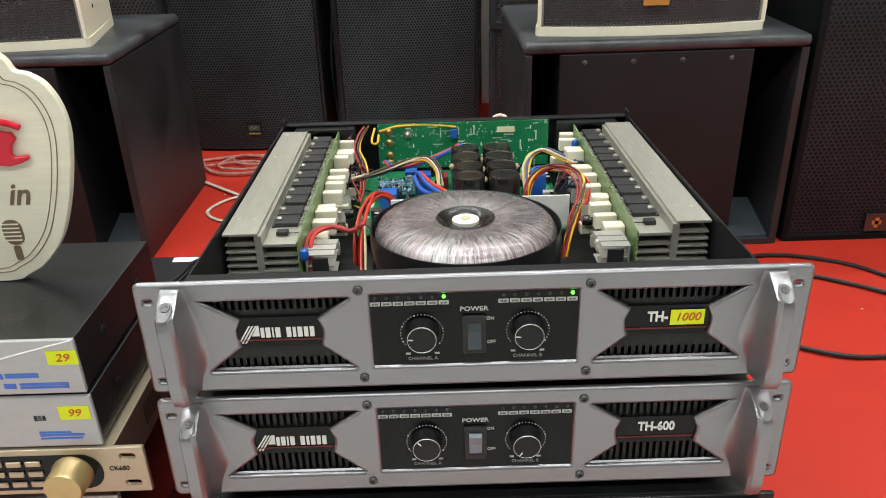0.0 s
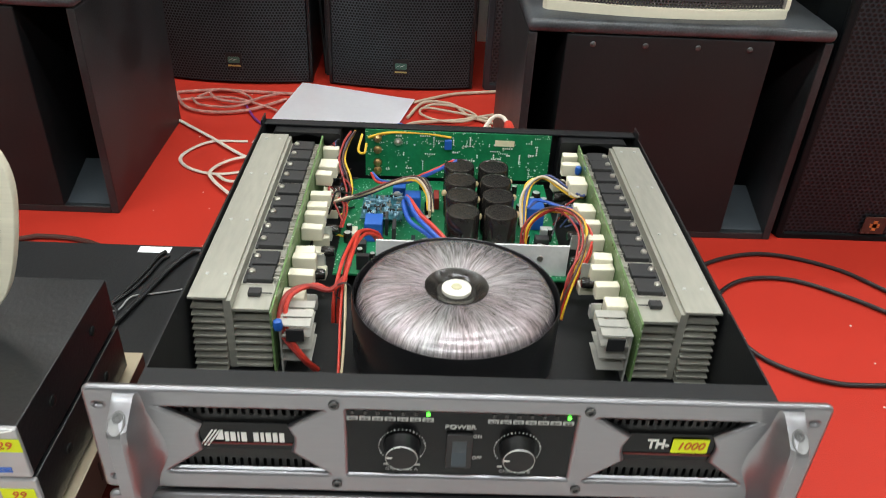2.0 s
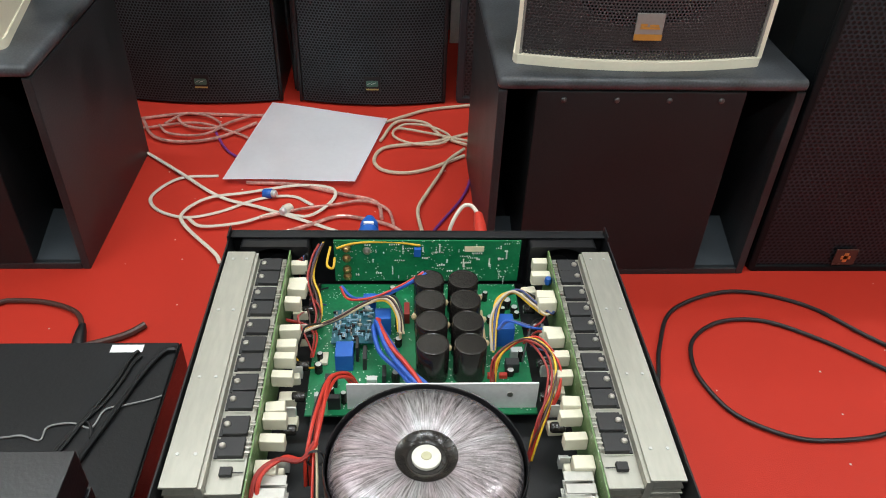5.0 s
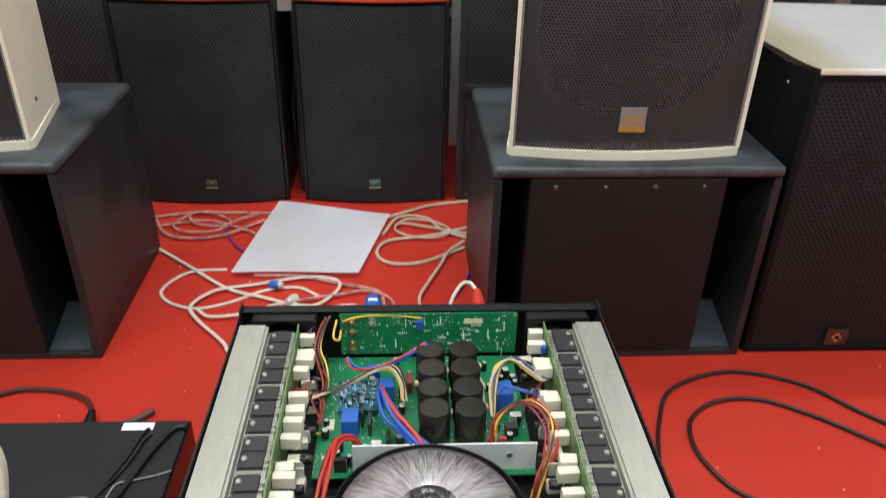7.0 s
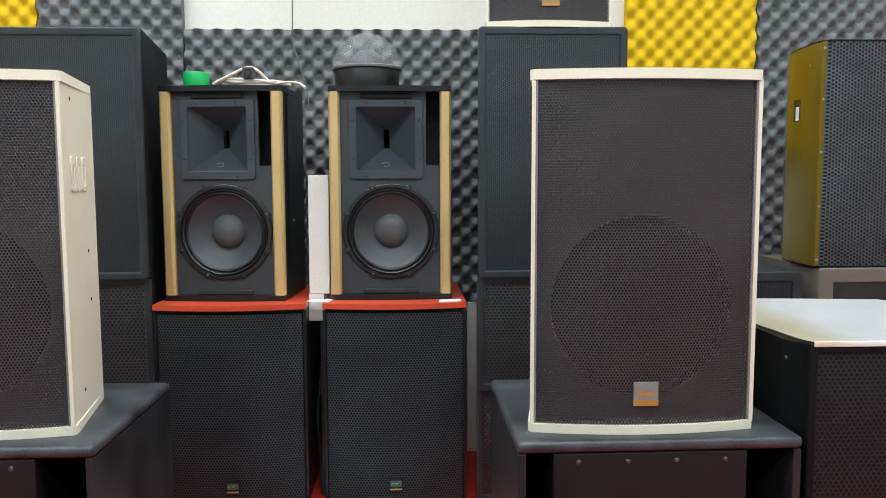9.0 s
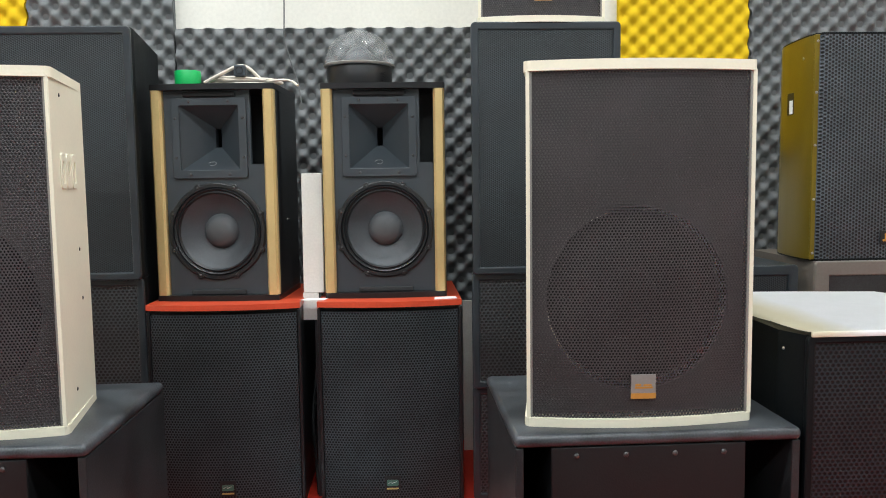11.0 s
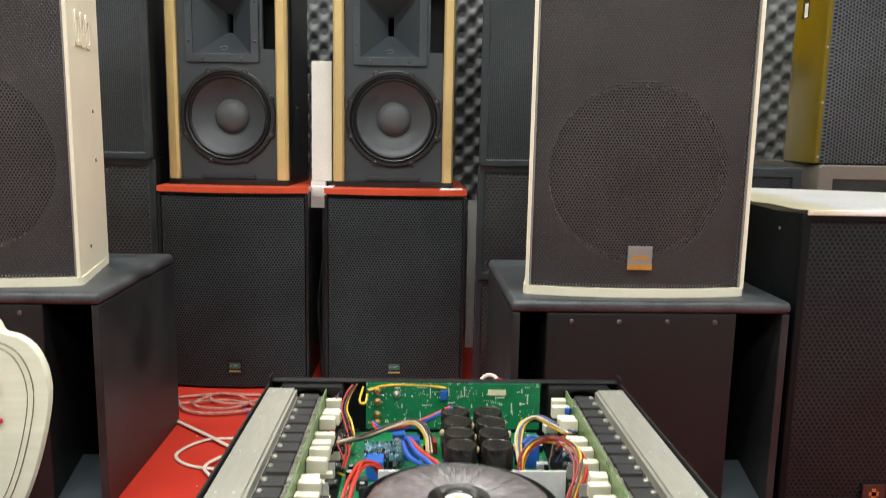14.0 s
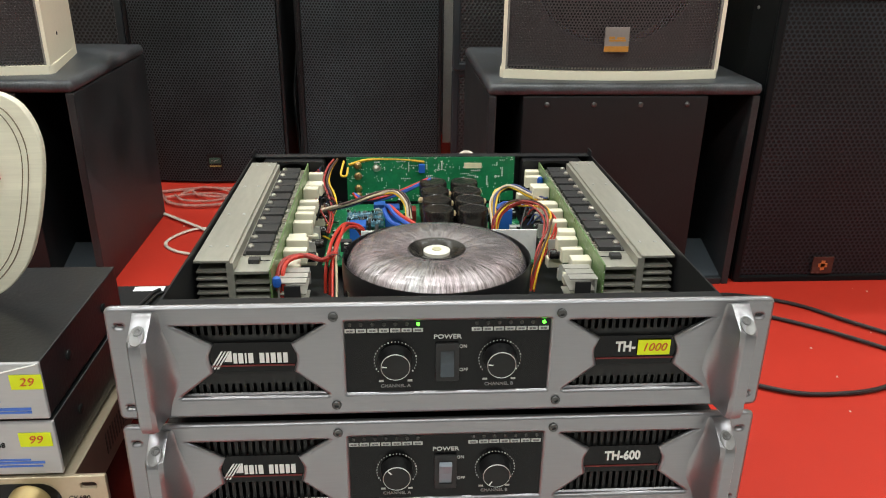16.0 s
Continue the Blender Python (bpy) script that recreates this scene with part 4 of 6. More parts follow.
def amplifier(at, label, model, long_slots, lit, angles):
    t = thing("power_amplifier", label, "amplifier", at, group="silver rack amplifiers")
    t.matrix_basis = pose(*at, -1.6, 0, 0)
    ears = []
    for s in (-1, 1):
        for z in (0.0755, 0.0085):
            ears.append(rounded(s * 0.2335 - 0.0055, s * 0.2335 + 0.0045, z - 0.0035, z + 0.0035, 0.0033))
    centre = rounded(-0.0775, 0.0785, 0.0135, 0.078, 0.003)
    pan = part("front_panel", plate([rounded(-0.2413, 0.2413, 0.0, 0.088, 0.003), window_outline(-1), window_outline(1), centre, *ears], 0.0058, 0.0, 0.0025), SILVER, t, "brushed silver front panel with bow-tie vents")
    lips = [(-0.1965, -0.0865, 0.0126), (0.0865, 0.1965, 0.0126), (-0.075, 0.076, 0.0136)]
    for x0, x1, z0 in lips:
        bm = bmesh.new()
        ends = [[bm.verts.new((x, y, z)) for y, z in ((0.0006, z0), (0.0048, z0), (0.0048, z0 + 0.0036), (0.0012, z0 + 0.0006))] for x in (x0, x1)]
        for i in range(4):
            bm.faces.new((ends[0][i], ends[0][(i + 1) % 4], ends[1][(i + 1) % 4], ends[1][i]))
        bm.faces.new(ends[0])
        bm.faces.new(ends[1])
        bmesh.ops.recalc_face_normals(bm, faces=bm.faces)
        part("window_lip", bm, SILVER, pan)
    for s in (-1, 1):
        handle_part(s, t)
        slots = []
        for i in range(21):
            x = s * (0.0905 + 0.0053 * i)
            if long_slots:
                slots += [rounded(x - 0.0013, x + 0.0013, 0.0575, 0.0755, 0.0011, 2), rounded(x - 0.0013, x + 0.0013, 0.0145, 0.0345, 0.0011, 2)]
            else:
                slots += [rounded(x - 0.0014, x + 0.0014, 0.064, 0.0755, 0.001, 2), rounded(x - 0.0012, x + 0.0012, 0.015, 0.0235, 0.001, 2)]
        part("vent_sheet", plate([[(s * 0.082, 0.006), (s * 0.207, 0.006), (s * 0.207, 0.083), (s * 0.082, 0.083)], *slots], 0.0012, 0.006), VENT_BLACK, t, "black sheet with vent slots")
        a, b = sorted((s * 0.1065, s * 0.1785))
        lab = part("name_plate", plate([rounded(a, b, 0.0345, 0.059, 0.009)], 0.0012, 0.0036), LENS_BLACK, t, "black name plate with a red line")
        part("red_line", bar(a + 0.006, b - 0.006, 0.0395, 0.0408, 0.003), RED_INK, lab)
        if s < 0:
            part("logo_emblem", join(*[bar(a + 0.004 + 0.0024 * i, a + 0.0054 + 0.0024 * i, 0.0375, 0.0522, 0.003, 0.62) for i in range(3)], plate([[(a + 0.0172, 0.0435), (a + 0.0205, 0.0435), (a + 0.0205, 0.0522), (a + 0.0195, 0.0522), (a + 0.0148, 0.0435)]], 0.0004, 0.003)), WHITE_INK, lab)
            part("logo", join(*[bar(a + x0, a + x1, 0.0422, 0.0505, 0.003) for x0, x1 in ((0.0215, 0.0242), (0.0252, 0.0287), (0.0299, 0.0312), (0.0324, 0.036), (0.0405, 0.044), (0.0452, 0.0475), (0.0487, 0.0522), (0.0534, 0.0565), (0.0577, 0.061))]), WHITE_INK, lab)
        else:
            part("model_text", words(model, 0.0115, a + 0.0285 if not long_slots else a + 0.036, 0.0032, 0.0495, bold=0.00035, wide=0.8), WHITE_INK, lab)
            if not long_slots:
                tag = part("price_tag", bar(a + 0.0375, a + 0.0625, 0.043, 0.0555, 0.0022), YELLOW_TAG, t, "neon yellow price tag")
                part("price_text", words("1000", 0.0095, a + 0.05, 0.0019, 0.0493, shear=0.25), PEN_RED, tag)
    face = part("control_face", plate([rounded(-0.0771, 0.0781, 0.0139, 0.0776, 0.0028)], 0.002, 0.0022), LENS_BLACK, t, "glossy black control face")
    led = None
    for side, x0 in ((0, -0.0715), (1, 0.0215)):
        for i in range(7):
            x = x0 + 0.0083 * i
            if led is None:
                led = part("led", lathe([(0.0014, 0), (0.0014, 0.001), (0.0008, 0.0016), (0, 0.0018)], 12, axis="y"), LED_DARK, face, "unlit indicator")
                led.location = (x, 0.0023, 0.0728)
            elif not (lit and i == 6):
                same_part(led, pose(x, 0.0023, 0.0728), face)
            else:
                on = part("led", lathe([(0.0014, 0), (0.0014, 0.001), (0.0008, 0.0016), (0, 0.0018)], 12, axis="y"), LED_GREEN, face, "lit green indicator")
                on.location = (x, 0.0023, 0.0728)
        mark = part("scale_label", bar(x0 - 0.0038, x0 + 0.0036, 0.0662, 0.0693, 0.0018), GREY_INK, face, "pale printed label")
        ink = part("scale_text", join(bar(x0 - 0.0024, x0 - 0.0004, 0.0671, 0.0684, 0.0014), bar(x0, x0 + 0.0022, 0.0671, 0.0684, 0.0014)), DARK_INK, face)
        for i in range(1, 7):
            same_part(mark, pose(0.0083 * i, 0, 0), face)
            same_part(ink, pose(0.0083 * i, 0, 0), face)
        kx = (-0.0385, 0.0395)[side]
        kn = part("knob", lathe([(0.0126, 0.0), (0.0126, 0.0015), (0.0116, 0.003), (0.0114, 0.0098), (0.0109, 0.011), (0.01, 0.0114)], 48, axis="y"), KNOB, t, "black rotary knob with silver rim", True)
        kn.location = (kx, 0.002, 0.0432)
        part("knob_rim", lathe([(0.0108, 0.011), (0.01055, 0.01175), (0.01025, 0.0115)], 48, axis="y"), BRIGHT_ALU, kn, smooth=True)
        part("knob_cap", lathe([(0.0102, 0.0114), (0.0, 0.0115)], 40, axis="y"), KNOB, kn)
        ptr = part("knob_pointer", box(-0.01, -0.0062, -0.012, -0.0116, -0.0004, 0.0004), WHITE_INK, kn)
        ptr.matrix_basis = Matrix.Rotation(radians(angles[side]), 4, "Y")
        dots = []
        for i in range(27):
            a = radians(-35 + 250 * i / 26)
            r = 0.00032 if i % 5 else 0.0005
            cx, cz = kx + 0.0157 * math.cos(a), 0.0425 + 0.0157 * math.sin(a)
            dots.append(bar(cx - r, cx + r, cz - r, cz + r, 0.0018))
        part("dial_scale", join(*dots), WHITE_INK, face)
        part("channel_text", words("CHANNEL " + "AB"[side], 0.0038, kx, 0.002, 0.0208, bold=0.00003, wide=1.05), FAINT_INK, face)
        part("db_text", join(bar(kx - 0.0125, kx - 0.009, 0.0245, 0.026, 0.0018), bar(kx + 0.009, kx + 0.0125, 0.0245, 0.026, 0.0018)), GREY_INK, face)
    sw = part("power_switch", plate([rounded(-0.0085, 0.0085, 0.0255, 0.0565, 0.001), rounded(-0.0052, 0.0052, 0.0295, 0.051, 0.0006)], 0.0025, -0.0003, 0.0003), BLACK_PLASTIC, t, "black rocker switch")
    bm = bmesh.new()
    prof = [(0.0015, 0.0297), (-0.0042, 0.031), (-0.0005, 0.0405), (0.0012, 0.0508), (0.004, 0.0508), (0.004, 0.0297)] if lit else [(0.0012, 0.0297), (-0.0005, 0.0395), (-0.0042, 0.0495), (0.0015, 0.0508), (0.004, 0.0508), (0.004, 0.0297)]
    lo, hi = [bm.verts.new((-0.005, y, z)) for y, z in prof], [bm.verts.new((0.005, y, z)) for y, z in prof]
    bm.faces.new(lo), bm.faces.new(hi)
    for i in range(6):
        bm.faces.new((lo[i], lo[(i + 1) % 6], hi[(i + 1) % 6], hi[i]))
    part("rocker", bm, DARK_PLASTIC if lit else ROCKER_GREY, sw, "dark rocker pressed on" if lit else "grey rocker switched off")
    part("power_text", words("POWER", 0.005, 0.0, 0.002, 0.0618, bold=0.00008, wide=1.2), GREY_INK, face)
    part("on_text", words("ON", 0.0038, 0.0118, 0.002, 0.0535, bold=0.00005), GREY_INK, face)
    part("off_text", words("OFF", 0.0038, 0.0125, 0.002, 0.0335, bold=0.00005), GREY_INK, face)
    screws = [(x, 0.0, z) for x in (-0.083, 0.0835) for z in (0.0807, 0.0067)]
    for x, y, z in screws:
        sc = part("panel_screw", lathe([(0.0036, 0.0), (0.0036, 0.0012), (0.003, 0.0018), (0.0017, 0.0018), (0.0015, 0.0005), (0, 0.0005)], 18, axis="y"), BOLT, pan, "steel socket screw", True)
        sc.location = (x, y, z)
    return t


def chassis(t, closed, feet):
    """The black sheet-steel tray behind the front panel."""
    part("floor_sheet", box(-0.213, 0.213, 0.0075, 0.46, 0.002, 0.0035), AMP_BLACK, t)
    for s in (-1, 1):
        a, b = sorted((s * 0.2115, s * 0.213))
        part("side_sheet", box(a, b, 0.0075, 0.4578, 0.0036, 0.0815), AMP_BLACK, t, "black side sheet with bare screw tips")
    part("back_sheet", box(-0.213, 0.213, 0.458, 0.46, 0.0036, 0.08), AMP_BLACK, t)
    part("back_flange", box(-0.2113, 0.2113, 0.4465, 0.4578, 0.0782, 0.08, 0.0004), AMP_BLACK, t)
    part("front_wall", box(-0.2113, 0.2113, 0.0262, 0.0277, 0.0036, 0.0815), AMP_BLACK, t)
    part("front_flange", box(-0.2113, 0.2113, 0.0075, 0.0282, 0.0816, 0.0832, 0.0005), AMP_BLACK, t, "black front lip")
    if closed:
        part("lid", box(-0.214, 0.214, 0.0076, 0.461, 0.0838, 0.0853, 0.0005), AMP_BLACK, t, "black sheet lid")
    else:
        for s in (-1, 1):
            bm = prism([(s * 0.2115, 0.437), (s * 0.213, 0.437), (s * 0.213, 0.4577), (s * 0.2115, 0.4577)], 0.0816, 0.0875)
            part("corner_tab", bm, AMP_BLACK, t)
    foot = None
    for x in (-0.19, 0.19):
        for y, long in zip((0.04, 0.41), feet):
            f = part("foot", lathe([(0, -long), (0.011, -long), (0.012, 0.0), (0.012, 0.0019), (0, 0.0019)], 14), BLACK_PLASTIC, t)
            f.location = (x, y, 0)


AMP = amplifier((0, 0.492, 0.3087), "open silver rack amplifier, lid off, showing its toroidal transformer", "TH-", False, True, (4, 4))
chassis(AMP, False, (0.0137, 0.0137))
AMP2 = amplifier((0, 0.489, 0.2097), "closed silver rack amplifier beneath the open one", "TH-600", True, False, (48, -55))
chassis(AMP2, True, (0.0155, 0.005))


def heatsink(s):
    """Finned extrusion with a row of power transistors, their board and resistors."""
    y0, y1 = 0.118, 0.42
    def bx(xa, xb, *rest):
        a, b = sorted((s * xa, s * xb))
        return box(a, b, *rest)
    lift = Matrix.Translation((0, y0, 0.0006)) @ Matrix.Rotation(radians(0.6), 4, "X") @ Matrix.Translation((0, -y0, 0))
    hs = part("heatsink", join(bx(0.1795, 0.2095, y0, y1, 0.0738, 0.0763, 0.0004), bx(0.1765, 0.1825, y0, y1, 0.006, 0.0737), bx(0.147, 0.1764, y0 + 0.001, y1, 0.0625, 0.0655, 0.0004)), ALU, AMP, "finned raw aluminium heatsink")
    hs.matrix_basis = lift
    fin = None
    for i in range(10):
        if fin is None:
            fin = part("fin", bx(0.1826, 0.2085, y0 + 0.001, y1, -0.0013, 0.0003), ALU, hs)
            fin.location = (0, 0, 0.0655)
        else:
            same_part(fin, pose(0, -0.0011 * i, 0.0655 - 0.0062 * i), hs)
    fin = None
    for i in range(7):
        if fin is None:
            fin = part("fin", bx(0.1475, 0.1764, y0 + 0.002, y1, -0.0015, 0.0003), ALU, hs)
            fin.location = (0, 0, 0.0545)
        else:
            same_part(fin, pose(0, -0.0011 * i, 0.0545 - 0.007 * i), hs)
    sp = None
    for y in (0.15, 0.235, 0.325, 0.407):
        for x in (0.187, 0.2015):
            if sp is None:
                sp = part("rivet", lathe([(0.0017, 0), (0.0014, 0.0007), (0, 0.0009)], 10), BRIGHT_ALU, hs)
                sp.location = (s * x, y, 0.0763)
            else:
                same_part(sp, pose(s * x, y, 0.0763), hs)
    first = lead = pin = None
    n = 11
    for i in range(n):
        y = y0 + 0.044 + (y1 - y0 - 0.058) * i / (n - 1)
        if first is None:
            first = part("transistor", join(bx(0.1505, 0.1715, -0.0098, 0.0098, 0.0662, 0.0708, 0.0006), bx(0.1715, 0.1745, -0.0098, 0.0098, 0.0662, 0.0676)), FET_BLACK, AMP, "black power transistor")
            lead = part("lead", bx(0.1445, 0.1504, -0.0009, 0.0009, 0.0684, 0.0694), TINNED, first)
            pad = part("mica_pad", bx(0.1497, 0.1757, -0.0109, 0.0109, 0.0657, 0.0661), mat("pale_mica", (0.5, 0.48, 0.42), 0.4), first, "pale insulating pad")
            for dy in (-0.0052, 0.0052):
                same_part(lead, pose(0, dy, 0), first)
            pin = part("screw", lathe([(0.0029, 0.0704), (0.0029, 0.0722), (0.002, 0.0732), (0, 0.0732)], 12), TINNED, first)
            pin.location = (s * 0.1685, 0.0, 0)
            first.matrix_basis = lift @ Matrix.Translation((0, y, 0))
        else:
            f = same_part(first, lift @ pose(0, y + random.uniform(-0.0008, 0.0008), 0, 0, 0, random.uniform(-0.8, 0.8)), AMP)
            same_part(pad, pose(0, 0, 0), f)
            for dy in (-0.0052, 0.0, 0.0052):
                same_part(lead, pose(s * random.uniform(-0.0012, 0.0012), dy + random.uniform(-0.0005, 0.0005), random.uniform(-0.001, 0.0002), 0, 0, random.uniform(-5, 5) * 0.1), f)
            same_part(pin, pose(s * 0.1685, 0, 0), f)
    sm = part("small_transistor", join(bx(0.157, 0.167, y0 + 0.0165, y0 + 0.0245, 0.0657, 0.0697, 0.0004), bx(0.148, 0.1569, y0 + 0.0195, y0 + 0.0205, 0.067, 0.0676)), FET_BLACK, hs)
    bd = part("driver_board", bx(0.1425, 0.1442, y0 - 0.013, y1 + 0.006, 0.012, 0.0735, 0.0003), PCB_EDGE, AMP, "green upright driver board")
    bd.matrix_basis = lift
    res = None
    for i in range(12):
        y = y0 + 0.03 + 0.0246 * i + random.uniform(-0.002, 0.002)
        z = 0.054 + random.uniform(-0.003, 0.004)
        wide = 0.0155 + random.uniform(-0.002, 0.003)
        if i in (0,):
            r = part("resistor", bx(0.1235, 0.142, -0.007, 0.007, -0.006, 0.0075, 0.001), CEMENT, bd, "cream cement resistor")
            r.location = (0, y, z)
            res = r
        else:
            same_part(res, pose(s * 0.142 - s * 0.142 * (wide / 0.0155), y, z, random.uniform(-4, 4), 0, random.uniform(-5, 5)) @ Matrix.Diagonal((wide / 0.0155, 0.68 if i % 3 else 0.85, 1, 1)), bd)
    low = None
    for i in range(6):
        y = y0 + 0.04 + 0.043 * i + random.uniform(-0.004, 0.004)
        if low is None:
            low = part("resistor", bx(0.12, 0.136, -0.0055, 0.0055, -0.005, 0.005, 0.001), CEMENT, bd, "cream cement resistor")
            low.location = (0, y, 0.037)
        else:
            same_part(low, pose(random.uniform(-0.006, 0.003) * s, y, 0.036 + random.uniform(-0.006, 0.006), 0, 0, random.uniform(-12, 12)), bd)
    blk = None
    for i in range(5):
        y = 0.2 + 0.042 * i
        if blk is None:
            blk = part("electrolytic_capacitor", lathe([(0, 0), (0.0045, 0), (0.005, 0.001), (0.005, 0.011), (0.0042, 0.0125), (0, 0.0122)], 16), CAP_SLEEVE, bd, "small black capacitor", True)
            blk.matrix_basis = pose(s * 0.127, y, 0.044, 0, -90 * s, 0)
        else:
            same_part(blk, pose(s * random.uniform(0.122, 0.128), y, random.uniform(0.034, 0.044), 0, -90 * s, 0), bd)
    tr = None
    for i in range(4):
        m = pose(s * 0.1215, 0.17 + 0.055 * i, 0.04 + 0.004 * (i % 2))
        if tr is None:
            tr = part("driver_transistor", join(bx(-0.0045, 0.0045, -0.0065, -0.0055, -0.008, 0.008), bx(-0.0045, 0.0045, -0.0054, 0.001, -0.008, 0.002, 0.0004)), BRIGHT_ALU, bd, "small transistor with a bright metal tab")
            tr.matrix_basis = m
        else:
            same_part(tr, m, bd)
    clip = part("small_heatsink", join(*[bx(0.114, 0.139, y0 - 0.011 + 0.0125 * i, y0 - 0.0015 + 0.0125 * i, 0.0585 - 0.0005 * i, 0.0597 - 0.0005 * i, 0.0003) for i in range(3)],
                *[bx(0.1145, 0.1385, y0 - 0.011, y0 + 0.022, z, z + 0.001) for z in (0.048, 0.036, 0.024)], bx(0.137, 0.1385, y0 - 0.011, y0 + 0.0225, 0.012, 0.0584)), mat("satin_aluminium", (0.5, 0.49, 0.45), 0.4, metal=0.5, var=0.15), bd, "small bright stacked heatsink")
    part("package", bx(0.119, 0.133, y0 - 0.0128, y0 - 0.0113, 0.045, 0.057, 0.0003), FET_BLACK, bd)
    bc = part("blue_capacitor", lathe([(0, -0.006), (0.0032, -0.004), (0.004, 0), (0.0032, 0.004), (0, 0.006)], 12), BLUE_PLASTIC, bd, "blue disc capacitor", True)
    bc.location = (s * 0.1385, y0 - 0.012 if s < 0 else y0 + 0.27, 0.061)


heatsink(-1)
heatsink(1)

# toroidal transformer
TOR = part("toroid_winding", lathe([(0.0195, 0.044), (0.02, 0.06), (0.025, 0.0665), (0.038, 0.069), (0.055, 0.0695), (0.068, 0.068), (0.077, 0.0635), (0.0815, 0.056), (0.083, 0.046), (0.083, 0.006), (0.0195, 0.006)], 96), WINDING, AMP, "pinkish film-wrapped transformer winding", True)
TOR.location = (0, 0.148, 0.0065)
part("wrap", lathe([(0.0834, 0.005), (0.0852, 0.005), (0.0858, 0.058), (0.085, 0.0615), (0.0843, 0.061), (0.0838, 0.052)], 72), mat("black_wrap", (0.012, 0.012, 0.013), 0.3, var=0.2, bump=0.02), TOR, "black wrap round the transformer", True)
part("core_cap", lathe([(0.0262, 0.0662), (0.0262, 0.0676), (0.019, 0.0655), (0.016, 0.0625), (0.0, 0.0625)], 40), CAP_SLEEVE, TOR, "black potted core", True)
part("washer", lathe([(0.012, 0.0616), (0.0122, 0.0655), (0.0108, 0.0662), (0.0, 0.0662)], 32), mat("white_washer", (0.72, 0.7, 0.62), 0.5), TOR, "white centre washer", True)
part("bolt_dimple", lathe([(0.0045, 0.0663), (0.004, 0.067), (0, 0.0668)], 16), mat("yellowed_resin", (0.5, 0.47, 0.3), 0.5), TOR)

# boards
MAIN = part("main_board", box(-0.113, 0.111, 0.231, 0.428, 0.0185, 0.0203), PCB, AMP, "green main circuit board")
MAIN.location = (0, 0.0075, 0.0)
BACKB = part("back_board", box(-0.097, 0.1145, 0.4172, 0.419, 0.022, 0.0795), PCB, AMP, "green upright circuit board at the back")
BACKB.location = (0, 0.022, 0.001)
part("sticker", box(0.0505, 0.0725, 0.4156, 0.4162, 0.0655, 0.0725), mat("cream_sticker", (0.72, 0.66, 0.45), 0.6), BACKB, "cream paper sticker")
pads = []
for _ in range(75):
    x, z, r = random.uniform(-0.085, 0.1), random.uniform(0.028, 0.077), random.choice((0.0005, 0.0006, 0.0008))
    across, count = random.random() < 0.5, random.choice((1, 2, 3, 5))
    for i in range(count):
        px, pz = (x + 0.0025 * i, z) if across else (x, z - 0.0025 * i)
        pads.append(box(px - r, px + r, 0.4163, 0.4171, pz - r, pz + r))
tagged(part("solder", join(*pads), mat("solder_dot", (0.75, 0.78, 0.7), 0.4), BACKB), kind="stuff")
for x, z in ((-0.083, 0.07), (-0.083, 0.056), (-0.083, 0.04), (-0.083, 0.03)):
    part("terminal_nut", lathe([(0.0048, 0.0), (0.0048, 0.003), (0.003, 0.004), (0.0022, 0.006), (0, 0.006)], 12, axis="y"), mat("brass_nut", (0.5, 0.32, 0.14), 0.35, 0.9), BACKB).location = (x, 0.4168, z)
part("solder_blob", lathe([(0.005, 0), (0.004, 0.003), (0, 0.005)], 12, axis="y"), TINNED, BACKB).location = (-0.06, 0.4168, 0.066)
part("blue_component", box(-0.007, 0.001, 0.4115, 0.4165, 0.0605, 0.0715, 0.0005), BLUE_PLASTIC, BACKB)

cap = None
for ix in range(2):
    for iy in range(4):
        m = pose(0.0095 + 0.0372 * ix + random.uniform(-0.0006, 0.0006), 0.2835 + 0.0338 * iy, 0.0204)
        if cap is None:
            cap = part("filter_capacitor", lathe([(0, 0), (0.0164, 0), (0.0166, 0.0015), (0.0166, 0.041), (0.0158, 0.043), (0.0146, 0.0432), (0.014, 0.0426), (0, 0.0426)], 36), CAP_SLEEVE, MAIN, "large black filter capacitor", True)
            cap.matrix_basis = m
        else:
            same_part(cap, m, MAIN)
for x, y in ((0.0262, 0.2835), (0.0262, 0.3175), (-0.008, 0.33), (0.064, 0.29), (0.064, 0.325), (0.0625, 0.36), (0.026, 0.352)):
    part("glue", lathe([(0.0022, -0.003), (0.003, 0), (0.0018, 0.0025), (0, 0.003)], 8), GLUE, MAIN).location = (x, y, 0.058)
part("bracket", join(box(-0.0725, 0.11, 0.238, 0.2398, 0.0205, 0.0545, 0.0004), box(-0.0725, 0.11, 0.2399, 0.25, 0.0205, 0.022)), mat("white_bracket", (0.8, 0.81, 0.8), 0.45, 0.2), MAIN, "bright aluminium bracket plate")
part("bracket_screw", lathe([(0.003, 0), (0.003, 0.001), (0, 0.0014)], 12, axis="y"), TINNED, MAIN).location = (0.083, 0.238, 0.04)


def relay(x, y, w, d, h, z=0.0204):
    part("relay", box(x - w / 2, x + w / 2, y - d / 2, y + d / 2, z, z + h, 0.0008), BLUE_PLASTIC, MAIN, "blue relay")


